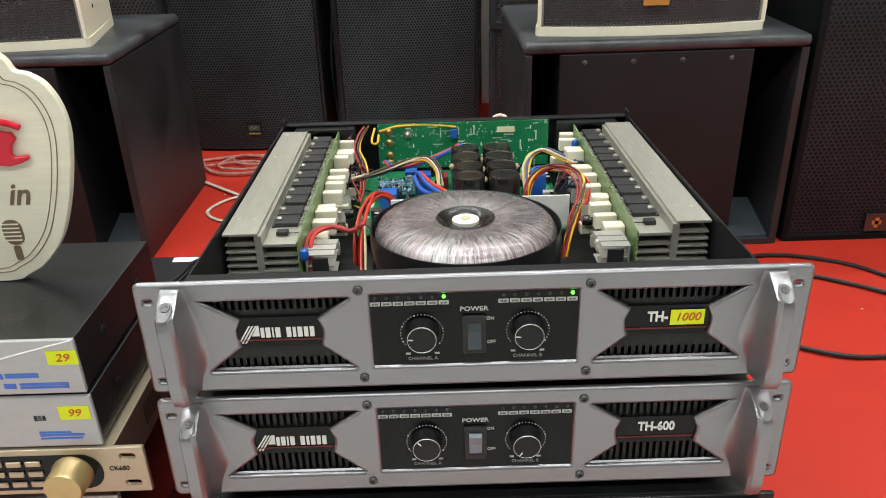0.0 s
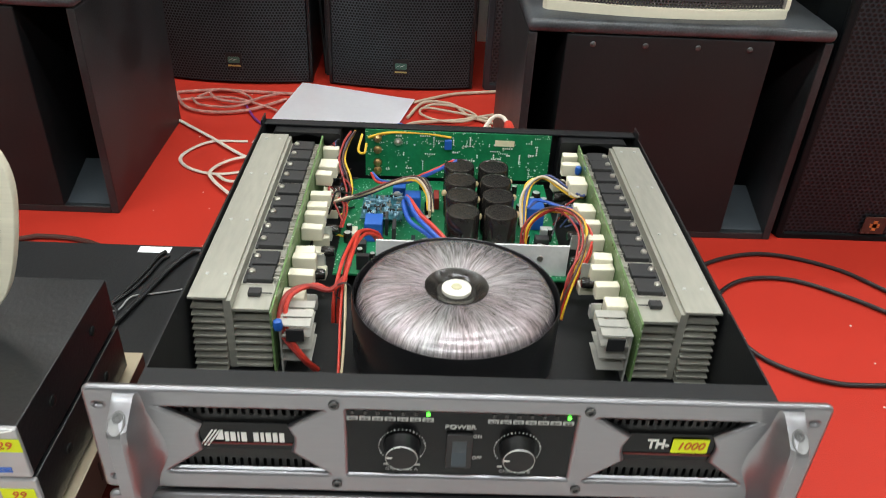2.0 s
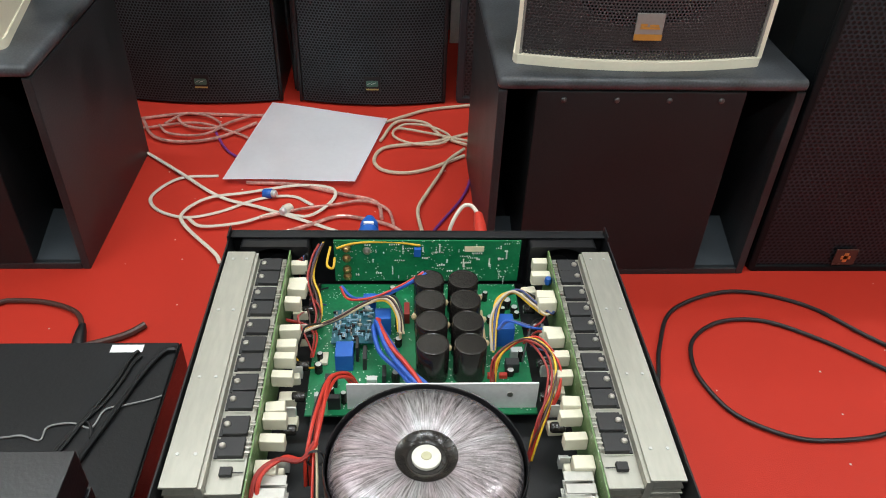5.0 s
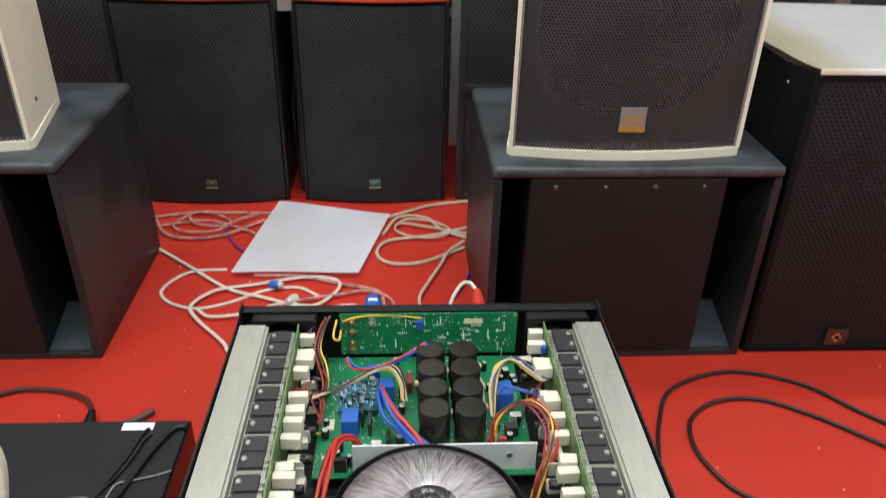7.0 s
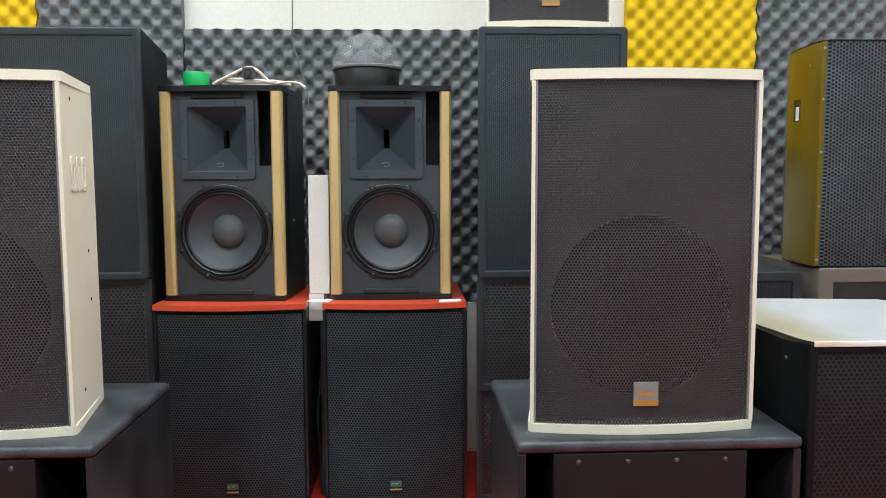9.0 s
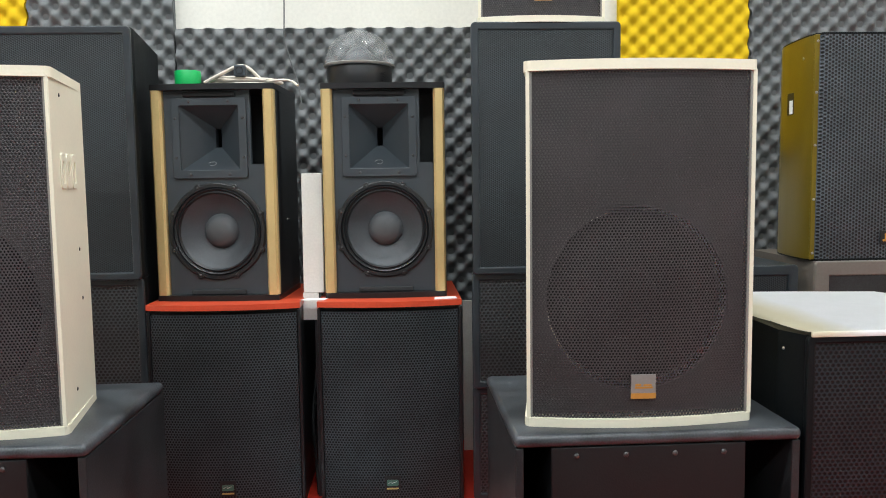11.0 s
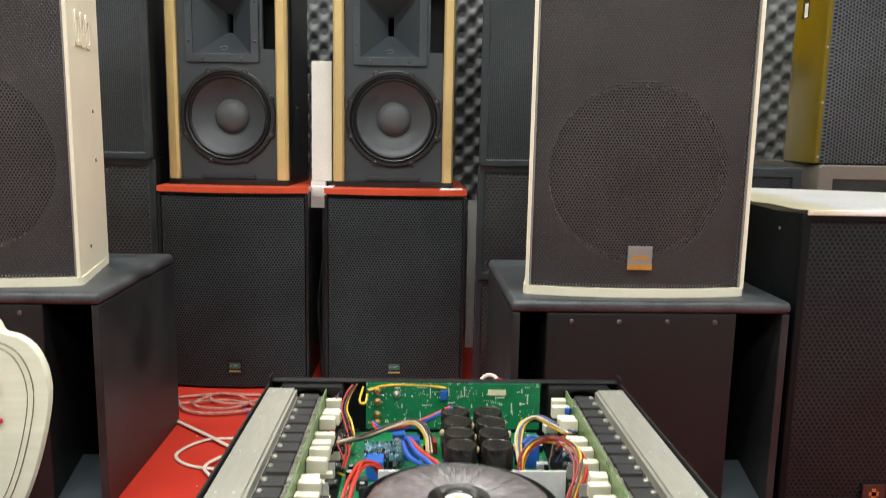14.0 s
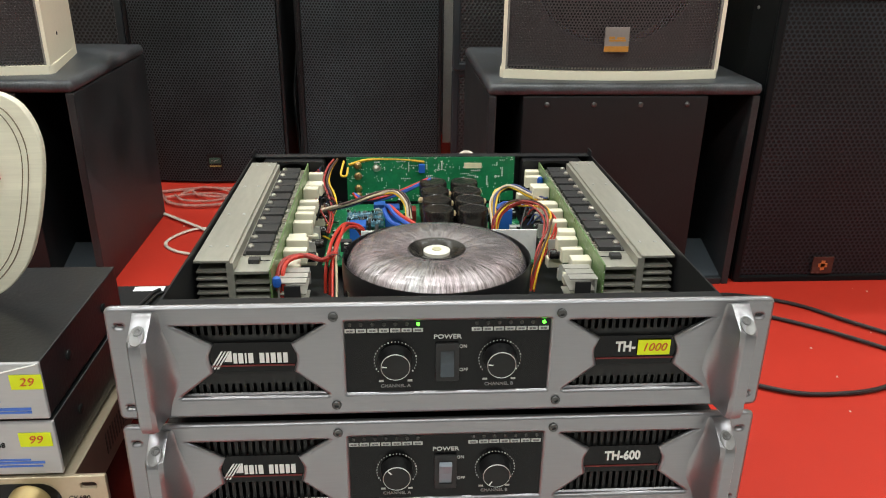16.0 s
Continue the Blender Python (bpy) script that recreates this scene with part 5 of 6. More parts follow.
relay(-0.0785, 0.3, 0.018, 0.022, 0.021)
relay(-0.0405, 0.35, 0.017, 0.017, 0.024)
relay(0.087, 0.335, 0.021, 0.024, 0.026)
relay(-0.056, 0.385, 0.014, 0.016, 0.016)
part("daughter_board", box(-0.094, -0.0505, 0.32, 0.372, 0.0285, 0.0298), mat("teal_board", (0.025, 0.12, 0.15), 0.35, var=0.6, scale=120), MAIN, "blue-green daughter board crowded with parts")
for kind, material, count in (("chip_resistor", mat("pale_blue_resistor", (0.22, 0.38, 0.48), 0.4), 46), ("diode", FET_BLACK, 22), ("small_part", TINNED, 20)):
    base = None
    for i in range(count):
        x, y = random.uniform(-0.092, -0.053), random.uniform(0.322, 0.37)
        m = pose(x, y, 0.031 + random.uniform(0, 0.002), 0, 0, random.choice((0, 90)) + random.uniform(-4, 4))
        if base is None:
            base = part(kind, box(-0.0026, 0.0026, -0.0008, 0.0008, -0.0012, 0.0014, 0.0003), material, MAIN)
            base.matrix_basis = m
        else:
            same_part(base, m, MAIN)
for x0, x1, y0, y1, count in ((-0.108, -0.02, 0.232, 0.41, 16), (0.068, 0.108, 0.275, 0.4, 14)):
    base = None
    for i in range(count):
        m = pose(random.uniform(x0, x1), random.uniform(y0, y1), 0.0204) @ Matrix.Diagonal((*[random.uniform(0.7, 1.2)] * 2, random.uniform(0.6, 1.3), 1))
        if base is None:
            base = part("electrolytic_capacitor", lathe([(0, 0), (0.004, 0), (0.0042, 0.001), (0.0042, 0.011), (0.0036, 0.012), (0, 0.0118)], 14), [CAP_SLEEVE], MAIN, "small black capacitor", True)
            base.matrix_basis = m
            lidc = part("cap_lid", lathe([(0.0034, 0.0119), (0.0033, 0.0122), (0, 0.0122)], 14), BRIGHT_ALU, MAIN)
            lidc.matrix_basis = m
        else:
            same_part(base, m, MAIN)
            same_part(lidc, m, MAIN)
for x, y, w, d, h, m_ in ((-0.085, 0.2405, 0.012, 0.006, 0.016, FET_BLACK), (-0.1, 0.245, 0.008, 0.005, 0.014, BRIGHT_ALU), (-0.1, 0.305, 0.008, 0.016, 0.004, CEMENT), (-0.058, 0.3, 0.004, 0.02, 0.016, FET_BLACK), (-0.066, 0.31, 0.003, 0.016, 0.02, FET_BLACK), (-0.09, 0.27, 0.012, 0.009, 0.012, FET_BLACK), (-0.05, 0.27, 0.01, 0.006, 0.01, BRIGHT_ALU), (0.092, 0.29, 0.014, 0.01, 0.012, FET_BLACK), (-0.038, 0.278, 0.004, 0.016, 0.012, FET_BLACK), (0.098, 0.305, 0.012, 0.008, 0.014, BRIGHT_ALU),
                          (0.07, 0.279, 0.008, 0.005, 0.005, WIRE_RED), (0.082, 0.279, 0.008, 0.005, 0.005, WIRE_RED), (0.065, 0.335, 0.003, 0.05, 0.02, GLUE), (-0.022, 0.345, 0.003, 0.04, 0.018, GLUE), (-0.015, 0.37, 0.006, 0.02, 0.014, WIRE_DRED)):
    part("small_component", box(x - w / 2, x + w / 2, y - d / 2, y + d / 2, 0.0204, 0.0204 + h, 0.0005), m_, MAIN)

# fans in the back corners
for s in (-1, 1):
    fan = part("cooling_fan", join(plate([rounded(s * 0.162 - 0.038, s * 0.162 + 0.038, 0.005, 0.077, 0.004), circle(s * 0.162, 0.041, 0.034, 28)], 0.022, 0.432)), BLACK_PLASTIC, AMP, "black cooling fan")
    part("fan_hub", lathe([(0.013, 0), (0.013, 0.012), (0.011, 0.014), (0, 0.014)], 20, axis="y"), BLACK_PLASTIC, fan, smooth=True).location = (s * 0.162, 0.449, 0.041)


def wires(name, pts, r, materials, spread, label):
    """A bundle of wires along one line."""
    for i, m in enumerate(materials):
        a = 2.4 * i
        off = Vector((spread * math.cos(a) * (0.4 + 0.3 * (i % 3)), spread * math.sin(1.7 * a) * 0.6, spread * math.sin(a) * 0.5))
        part(name, tube([Vector(p) + Vector((0, 0.006, 0.0)) + spread * 0.3 * Vector((random.uniform(-1, 1), random.uniform(-1, 1), random.uniform(-0.5, 0.5))) + off * (0.4 + 0.6 * math.sin(math.pi * j / (len(pts) - 1))) for j, p in enumerate(pts)], r, n=7, steps=5), m, AMP, label)


wires("red_wire", [(-0.066, 0.262, 0.03), (-0.072, 0.256, 0.05), (-0.087, 0.242, 0.06), (-0.0925, 0.2, 0.064), (-0.0945, 0.172, 0.06), (-0.098, 0.158, 0.048), (-0.1, 0.15, 0.026)], 0.0017, [WIRE_RED] * 4 + [WIRE_BLACK], 0.0075, "thick red wire")
wires("red_wire", [(-0.0945, 0.168, 0.06), (-0.104, 0.15, 0.06), (-0.12, 0.146, 0.066), (-0.135, 0.13, 0.066), (-0.136, 0.108, 0.05), (-0.122, 0.1, 0.03), (-0.112, 0.108, 0.01)], 0.0021, [WIRE_RED, WIRE_DRED], 0.004, "thick red wire")
wires("thin_wire", [(-0.0945, 0.166, 0.06), (-0.092, 0.13, 0.045), (-0.091, 0.09, 0.02), (-0.095, 0.06, 0.006)], 0.0012, [WIRE_CREAM, WIRE_RED, WIRE_BLACK], 0.003, "thin wire")
wires("wire_loom", [(-0.14, 0.31, 0.045), (-0.118, 0.318, 0.05), (-0.09, 0.332, 0.054), (-0.06, 0.352, 0.058), (-0.035, 0.36, 0.058), (-0.024, 0.345, 0.05), (-0.021, 0.33, 0.036)], 0.0014, [WIRE_CREAM, WIRE_BEIGE, WIRE_NAVY, WIRE_BROWN, WIRE_YELLOW, WIRE_BLACK], 0.0065, "bundled wire of a loom")
wires("wire_loom", [(-0.088, 0.395, 0.045), (-0.075, 0.378, 0.043), (-0.05, 0.376, 0.046), (-0.02, 0.385, 0.054), (0.004, 0.398, 0.063)], 0.0014, [WIRE_BLUE, WIRE_RED, WIRE_NAVY, WIRE_BLUE], 0.005, "bundled blue and red wire")
wires("thick_wire", [(-0.047, 0.338, 0.046), (-0.042, 0.322, 0.05), (-0.032, 0.296, 0.048), (-0.018, 0.268, 0.046), (0.0, 0.248, 0.04), (0.006, 0.238, 0.02)], 0.0025, [WIRE_BLUE, WIRE_BLUE, WIRE_RED, WIRE_RED, WIRE_BLUE], 0.0105, "thick red or blue wire")
wires("wire_loom", [(-0.094, 0.43, 0.072), (-0.07, 0.4335, 0.077), (-0.03, 0.435, 0.0775), (0.0, 0.432, 0.0745)], 0.0013, [WIRE_YELLOW, WIRE_YELLOW], 0.002, "yellow wire")
wires("wire_loom", [(-0.11, 0.43, 0.078), (-0.115, 0.412, 0.073), (-0.12, 0.39, 0.062), (-0.112, 0.372, 0.05), (-0.108, 0.35, 0.04), (-0.118, 0.325, 0.03)], 0.0013, [WIRE_YELLOW, WIRE_DRED, WIRE_NAVY, WIRE_BROWN], 0.006, "thin coloured wire")
wires("wire_loom", [(-0.1, 0.425, 0.078), (-0.103, 0.408, 0.066), (-0.096, 0.402, 0.066), (-0.094, 0.41, 0.074)], 0.0014, [WIRE_YELLOW], 0.001, "yellow wire")
wires("wire_loom", [(0.07, 0.262, 0.03), (0.072, 0.268, 0.055), (0.085, 0.278, 0.068), (0.103, 0.283, 0.069), (0.118, 0.272, 0.069), (0.125, 0.252, 0.064), (0.119, 0.228, 0.056), (0.11, 0.208, 0.045), (0.102, 0.194, 0.028), (0.098, 0.186, 0.01)], 0.0011, [WIRE_RED, WIRE_DRED, WIRE_YELLOW, WIRE_YELLOW, WIRE_DRED, WIRE_RED, WIRE_BROWN], 0.0085, "bundled red or yellow wire")
wires("wire_loom", [(0.0745, 0.305, 0.035), (0.076, 0.335, 0.052), (0.086, 0.358, 0.06), (0.104, 0.366, 0.062), (0.122, 0.35, 0.058), (0.134, 0.338, 0.055), (0.14, 0.345, 0.056)], 0.0014, [WIRE_YELLOW, WIRE_BEIGE, WIRE_BROWN, WIRE_NAVY, WIRE_YELLOW, WIRE_BLACK], 0.007, "bundled thin wire")
wires("wire_loom", [(0.078, 0.318, 0.05), (0.09, 0.328, 0.055), (0.112, 0.322, 0.052), (0.138, 0.318, 0.05)], 0.0013, [WIRE_NAVY, WIRE_BLUE], 0.004, "blue wire")
wires("wire_loom", [(-0.14, 0.335, 0.05), (-0.12, 0.328, 0.051), (-0.108, 0.318, 0.045), (-0.112, 0.3, 0.03)], 0.0012, [WIRE_RED, WIRE_DRED], 0.004, "thin red wire")
for k in range(9):
    a = Vector((random.uniform(-0.135, -0.12), random.uniform(0.3, 0.4), random.uniform(0.03, 0.05)))
    b = Vector((random.uniform(-0.112, -0.1), random.uniform(0.29, 0.42), random.uniform(0.02, 0.06)))
    c = (a + b) / 2 + Vector((random.uniform(-0.01, 0.01), random.uniform(-0.02, 0.02), random.uniform(0.0, 0.02)))
    part("thin_wire", tube([a, a.lerp(c, 0.6) + Vector((0, 0, 0.004)), c, b], 0.001, n=6, steps=5), (WIRE_BLACK, WIRE_DRED, WIRE_BROWN, WIRE_NAVY, WIRE_BLACK, WIRE_YELLOW)[k % 6], AMP, "thin loose wire")
for k in range(6):
    a = Vector((random.uniform(0.1, 0.118), random.uniform(0.27, 0.34), random.uniform(0.03, 0.045)))
    b = Vector((random.uniform(0.125, 0.138), random.uniform(0.26, 0.36), random.uniform(0.04, 0.055)))
    part("thin_wire", tube([a, (a + b) / 2 + Vector((0, random.uniform(-0.015, 0.015), 0.012)), b], 0.001, n=6, steps=6), (WIRE_BLACK, WIRE_NAVY, WIRE_DRED)[k % 3], AMP, "thin loose wire")
for k in range(5):
    part("fan_lead", tube([(-0.15 + 0.006 * k, 0.428, 0.02), (-0.14 + 0.004 * k, 0.422, 0.06 + 0.003 * k), (-0.128, 0.418, 0.066), (-0.118, 0.41 - 0.004 * k, 0.04)], 0.0011, n=6), (WIRE_DRED, WIRE_BLACK, WIRE_DRED, WIRE_NAVY, WIRE_BLACK)[k], AMP, "thin fan lead")
part("cable_tie", lathe([(0.0075, -0.002), (0.0082, 0), (0.0075, 0.002)], 14), WIRE_BLACK, AMP).matrix_basis = pose(-0.0935, 0.16, 0.056, 75, 0, 0)


# ---- black units under the amplifiers ----
def black_unit(at, h, label, w=0.4826, d=0.42, ears=True):
    t = thing("black_amplifier", label, "amplifier", at, group="black units in the stacks")
    part("body", box(-w / 2 + 0.02, w / 2 - 0.02, 0.006, d, 0.004, h - 0.002, 0.002), CASE_BLACK, t)
    part("front_panel", box(-w / 2, w / 2, 0.001, 0.0058, 0.002, h - 0.001, 0.001), BLACK_PLASTIC, t)
    rib = None
    for i in range(int(h / 0.011)):
        z = h - 0.008 - 0.011 * i
        if rib is None:
            rib = part("rib", box(-w / 2 + 0.03, w / 2 - 0.012, -0.006, 0.0008, -0.0028, 0.0028, 0.0008), BLACK_PLASTIC, t, "glossy black front rib")
            rib.location = (0, 0, z)
        else:
            same_part(rib, pose(0, 0, z), t)
    for x in (-w / 2 + 0.06, w / 2 - 0.06):
        part("foot", lathe([(0.012, 0.0), (0.013, 0.0042), (0, 0.0042)], 14), BLACK_PLASTIC, t).location = (x, 0.05, 0)
        part("foot", lathe([(0.012, 0.0), (0.013, 0.0042), (0, 0.0042)], 14), BLACK_PLASTIC, t).location = (x, d - 0.05, 0)
    return t


black_unit((0.003, 0.485, 0.0975), 0.0955, "black ribbed rack unit beneath the silver amplifiers")
black_unit((0.003, 0.487, 0.0), 0.0973, "black ribbed rack unit standing on the floor")

# ---- the stack on the left ----
black_unit((-0.545, 0.53, 0.0), 0.0955, "black rack unit on the floor under receivers", 0.5, 0.415)
CASE = thing("black_case", "dusty black flat case with cables lying across it", "case", (-0.545, 0.515, 0.0957))
part("body", box(-0.241, 0.2405, 0.0, 0.447, 0.003, 0.0945, 0.002), CASE_BLACK, CASE)
part("side_panel", box(0.2407, 0.243, 0.0, 0.447, 0.003, 0.0925, 0.0006), LENS_BLACK, CASE, "glossy black side that mirrors the red floor")
part("front_panel", box(-0.243, 0.243, -0.006, -0.0002, 0.003, 0.0945, 0.001), LIGHT_SILVER, CASE, "pale front panel")
for x in (-0.2, 0.2):
    for y in (0.04, 0.4):
        part("foot", lathe([(0.01, 0.0), (0.011, 0.0032), (0, 0.0032)], 12), BLACK_PLASTIC, CASE).location = (x, y, 0)
tg = thing("paper_label", "small white paper label on a black case", "label", (-0.367, 0.9505, 0.1904))
part("paper", box(-0.02, 0.02, -0.0065, 0.0065, 0, 0.0004), PAPER_WHITE, tg)

# processor with a champagne front
CK = thing("audio_processor", "champagne-coloured rack processor with a large gold knob", "processor", (-0.508, 0.499, 0.2025))
ck_holes = [rounded(s * 0.229 - 0.008, s * 0.229 + 0.006, z - 0.0035, z + 0.0035, 0.003) for s in (-1, 1) for z in (0.038, 0.0105)]
part("front_panel", plate([rounded(-0.2413, 0.2413, 0.002, 0.0465, 0.001), *ck_holes], 0.004, 0.0, 0.0006), CHAMPAGNE, CK, "champagne metal front with rack slots")
# Shade and red bounce on the case sides are put into this brown.
part("body", box(-0.2165, 0.2165, 0.0042, 0.195, 0.002, 0.0438, 0.001), mat("shaded_case_brown", (0.1, 0.06, 0.045), 0.45, var=0.15), CK, "case sides coloured dark brown for shade and red bounce")
part("lid", box(-0.2168, 0.2168, 0.0042, 0.195, 0.044, 0.0456, 0.0005), CHAMPAGNE, CK, "champagne lid")
part("black_inlay", plate([rounded(-0.12, 0.206, 0.0065, 0.0415, 0.016, 8)], 0.001, -0.0006), LENS_BLACK, CK, "black inlay round the knob and keys")
kb = part("knob", lathe([(0.0165, 0.0), (0.0165, 0.003), (0.0155, 0.0045), (0.0155, 0.019), (0.0145, 0.021), (0, 0.0213)], 48, axis="y"), GOLD_KNOB, CK, "large satin gold knob", True)
kb.location = (0.182, -0.0008, 0.024)
key = None
for ix in range(6):
    for iz in range(3):
        m = pose(0.152 - 0.0155 * ix, -0.0008, 0.0135 + 0.0105 * iz)
        if key is None:
            key = part("key", box(-0.006, 0.006, -0.002, 0, -0.0025, 0.0025, 0.0008), CHAMPAGNE, CK, "small metal key")
            key.matrix_basis = m
        else:
            same_part(key, m, CK)
part("model_text", words("CK680", 0.0062, 0.2195, -0.0003, 0.0262, wide=0.95), VENT_BLACK, CK)
part("side_vents", join(*[box(0.2163, 0.2168, 0.07 + 0.006 * i, 0.0725 + 0.006 * i, 0.014, 0.034) for i in range(14)]), VENT_BLACK, CK)
for x in (-0.2, 0.19):
    for y in (0.03, 0.17):
        part("foot", lathe([(0.01, -0.012), (0.011, 0.0), (0.011, 0.0021), (0, 0.0021)], 12), BLACK_PLASTIC, CK).location = (x, y, 0)


LID_BLACK = mat("satin_black_lid", (0.011, 0.012, 0.0135), 0.3, spec=0.6, var=0.3, scale=7, fine=260, bump=0.04)


def receiver(at, label, h, d, price, bars, tag=(0.027, 0.003)):
    """A half-width wireless receiver with a silver front and a black lid."""
    t = thing("wireless_receiver", label, "receiver", at, group="wireless receivers")
    w = 0.30
    part("body", box(-w / 2 + 0.001, w / 2 - 0.001, 0.0042, d, 0.003, h - 0.001, 0.001), LID_BLACK, t, "black sheet-metal lid and sides")
    fr = part("front_panel", box(-w / 2, w / 2, 0.0, 0.004, 0.003, h, 0.0012), LIGHT_SILVER, t, "silver front panel")
    tg = part("price_tag", bar(w / 2 - tag[0], w / 2 - tag[1], h - 0.0215, h - 0.009, -0.0006), YELLOW_TAG, t, "neon yellow price tag")
    part("price_text", words(price, 0.0098, w / 2 - (tag[0] + tag[1]) / 2, -0.0008, h - 0.0153, shear=0.2, wide=1.1), PEN_RED, tg)
    part("print", join(*[bar(w / 2 - a, w / 2 - b, z0, z1, -0.0005) for a, b, z0, z1 in bars]), BLUE_INK, fr, "blue printed bars")
    rv = None
    for y in (0.05, 0.13):
        c = part("side_screw", lathe([(0.0045, 0), (0.0045, 0.0012), (0.002, 0.002), (0, 0.002)], 14), VENT_BLACK, t)
        c.matrix_basis = pose(w / 2 - 0.001, y, h * 0.55, 0, 90, 0)
    for x in (-0.12, 0.12):
        for y in (0.02, d - 0.03):
            part("foot", lathe([(0.008, 0.0), (0.009, 0.0032), (0, 0.0032)], 12), BLACK_PLASTIC, t).location = (x, y, 0)
    return t


R2 = receiver((-0.447, 0.5, 0.2492), "silver-fronted wireless receiver between another one and the processor", 0.0511, 0.172, "99", ((0.047, 0.012, 0.0135, 0.0155), (0.047, 0.022, 0.0165, 0.018), (0.047, 0.014, 0.0105, 0.012)))
part("model_text", words("B58", 0.0068, 0.107, -0.0004, 0.031, wide=0.9), VENT_BLACK, R2)
R1 = receiver((-0.448, 0.5, 0.3004), "silver-fronted wireless receiver carrying a wooden plaque", 0.0512, 0.172, "29", ((0.067, 0.06, 0.018, 0.0225), (0.058, 0.033, 0.0185, 0.0225), (0.061, 0.052, 0.009, 0.0135), (0.049, 0.012, 0.0112, 0.0135), (0.049, 0.012, 0.0085, 0.0103)), (0.0225, -0.0005))
part("front_line", tube([(0.06, -0.0002, 0.026), (0.1, -0.0002, 0.038), (0.13, -0.0002, 0.046), (0.148, -0.0002, 0.0505)], 0.0006, n=6), WHITE_INK, R1, "bright diagonal line on the front")

# carved wooden plaque
PL = thing("wooden_plaque", "pale wood-grain plaque with red lettering and microphone emblem", "sign", (-0.446, 0.598, 0.3518))
half = [(0.0, 0.0), (0.057, 0.0002), (0.072, 0.0055), (0.089, 0.016), (0.107, 0.038), (0.12, 0.068), (0.13, 0.103), (0.1345, 0.13), (0.1325, 0.15), (0.125, 0.166), (0.114, 0.174), (0.104, 0.177), (0.099, 0.186), (0.085, 0.196), (0.05, 0.204), (0.0, 0.206)]
outline = half + [(-x, z) for x, z in half[-2:0:-1]]
dense = [(p.x, p.z) for p in smooth_path([(x, 0, z) for x, z in outline] + [(outline[0][0], 0, outline[0][1])], 4)][:-1]
part("board", plate([dense], 0.008, 0.0, 0.0008), WOOD, PL, "pale printed wood board")
inset = lambda k, dz: [Vector((x * k, -0.0002, 0.102 + (z - 0.102) * k + dz)) for x, z in outline + outline[:1]]
part("groove", join(tube(inset(0.925, 0), 0.0005, n=5, steps=4), tube(inset(0.89, 0), 0.0004, n=5, steps=4)), mat("burnt_groove", (0.22, 0.17, 0.11), 0.7), PL, "burnt double outline")
RED_LETTER = mat("red_acrylic", (0.6, 0.01, 0.03), 0.3, bump=0.0)
part("red_emblem", join(tube([(0.05, -0.003, 0.134), (0.07, -0.003, 0.139), (0.088, -0.003, 0.1388), (0.1, -0.003, 0.1345)], 0.0027, n=8, steps=6), plate([[(0.05, 0.1305), (0.083, 0.131), (0.0915, 0.1297), (0.0935, 0.126), (0.0895, 0.121), (0.087, 0.113), (0.0895, 0.1098), (0.0995, 0.1108), (0.1, 0.1095), (0.095, 0.107), (0.085, 0.1045), (0.074, 0.1055), (0.05, 0.108)]], 0.005, -0.0052, 0.001)), RED_LETTER, PL, "raised red curved lettering shape")
BURNT = mat("brown_engraving", (0.16, 0.11, 0.07), 0.7, var=0.2, bump=0.02)
part("engraved_text", words("in", 0.027, 0.0815, -0.0004, 0.0775, depth=0.0003, bold=0.0004, shear=0.35, wide=0.95), BURNT, PL, "brown engraved script letters")
mic = part("microphone_emblem", join(plate([rounded(0.061, 0.0775, 0.0335, 0.056, 0.0075)], 0.001, -0.0006), plate([rounded(0.066, 0.072, 0.019, 0.0325, 0.0018)], 0.001, -0.0006)), BURNT, PL, "engraved microphone emblem")
part("microphone_grid", join(*[bar(0.0595, 0.0755, 0.0372 + 0.0036 * i, 0.0383 + 0.0036 * i, -0.001, 0.3) for i in range(5)]), WOOD, mic)



# ---- cables and clutter on the floor ----
def floor_cable(name, label, pts, r, material, lift=0.0, flat=1.0, category="cable", steps=7):
    """A cable lying on the floor; where it crosses others it rides up."""
    t = thing(name, label, category, (pts[0][0], pts[0][1] - 0.015, 0))
    ox, oy = pts[0]
    line = [(x - ox, y - oy, r * flat + lift + 0.002 * abs(math.sin(1.9 * i))) for i, (x, y) in enumerate(pts)]
    part("sheath", tube(line, r, n=8, steps=steps, flat=flat), material, t, smooth=True)
    return t


floor_cable("white_cable", "flat white speaker cable strewn over the carpet", [(-0.582, 1.749), (-0.492, 1.666), (-0.392, 1.576), (-0.308, 1.54), (-0.237, 1.505), (-0.157, 1.466), (-0.1, 1.43)], 0.0043, WIRE_WHITE, 0.003, 0.55)
floor_cable("white_cable", "looped white cable on the red carpet", [(-0.35, 1.36), (-0.366, 1.389), (-0.435, 1.47), (-0.451, 1.515), (-0.413, 1.565), (-0.338, 1.589), (-0.239, 1.614), (-0.169, 1.606), (-0.16, 1.566), (-0.204, 1.506), (-0.271, 1.517), (-0.331, 1.483), (-0.404, 1.471), (-0.436, 1.497)], 0.0039, WIRE_WHITE, 0.005, 0.6)
floor_cable("white_cable", "looped white cable on the red carpet", [(-0.409, 1.659), (-0.487, 1.645), (-0.528, 1.58), (-0.504, 1.532), (-0.444, 1.506), (-0.383, 1.527), (-0.313, 1.57), (-0.246, 1.582), (-0.2, 1.55)], 0.0039, WIRE_WHITE, 0.0, 0.6)
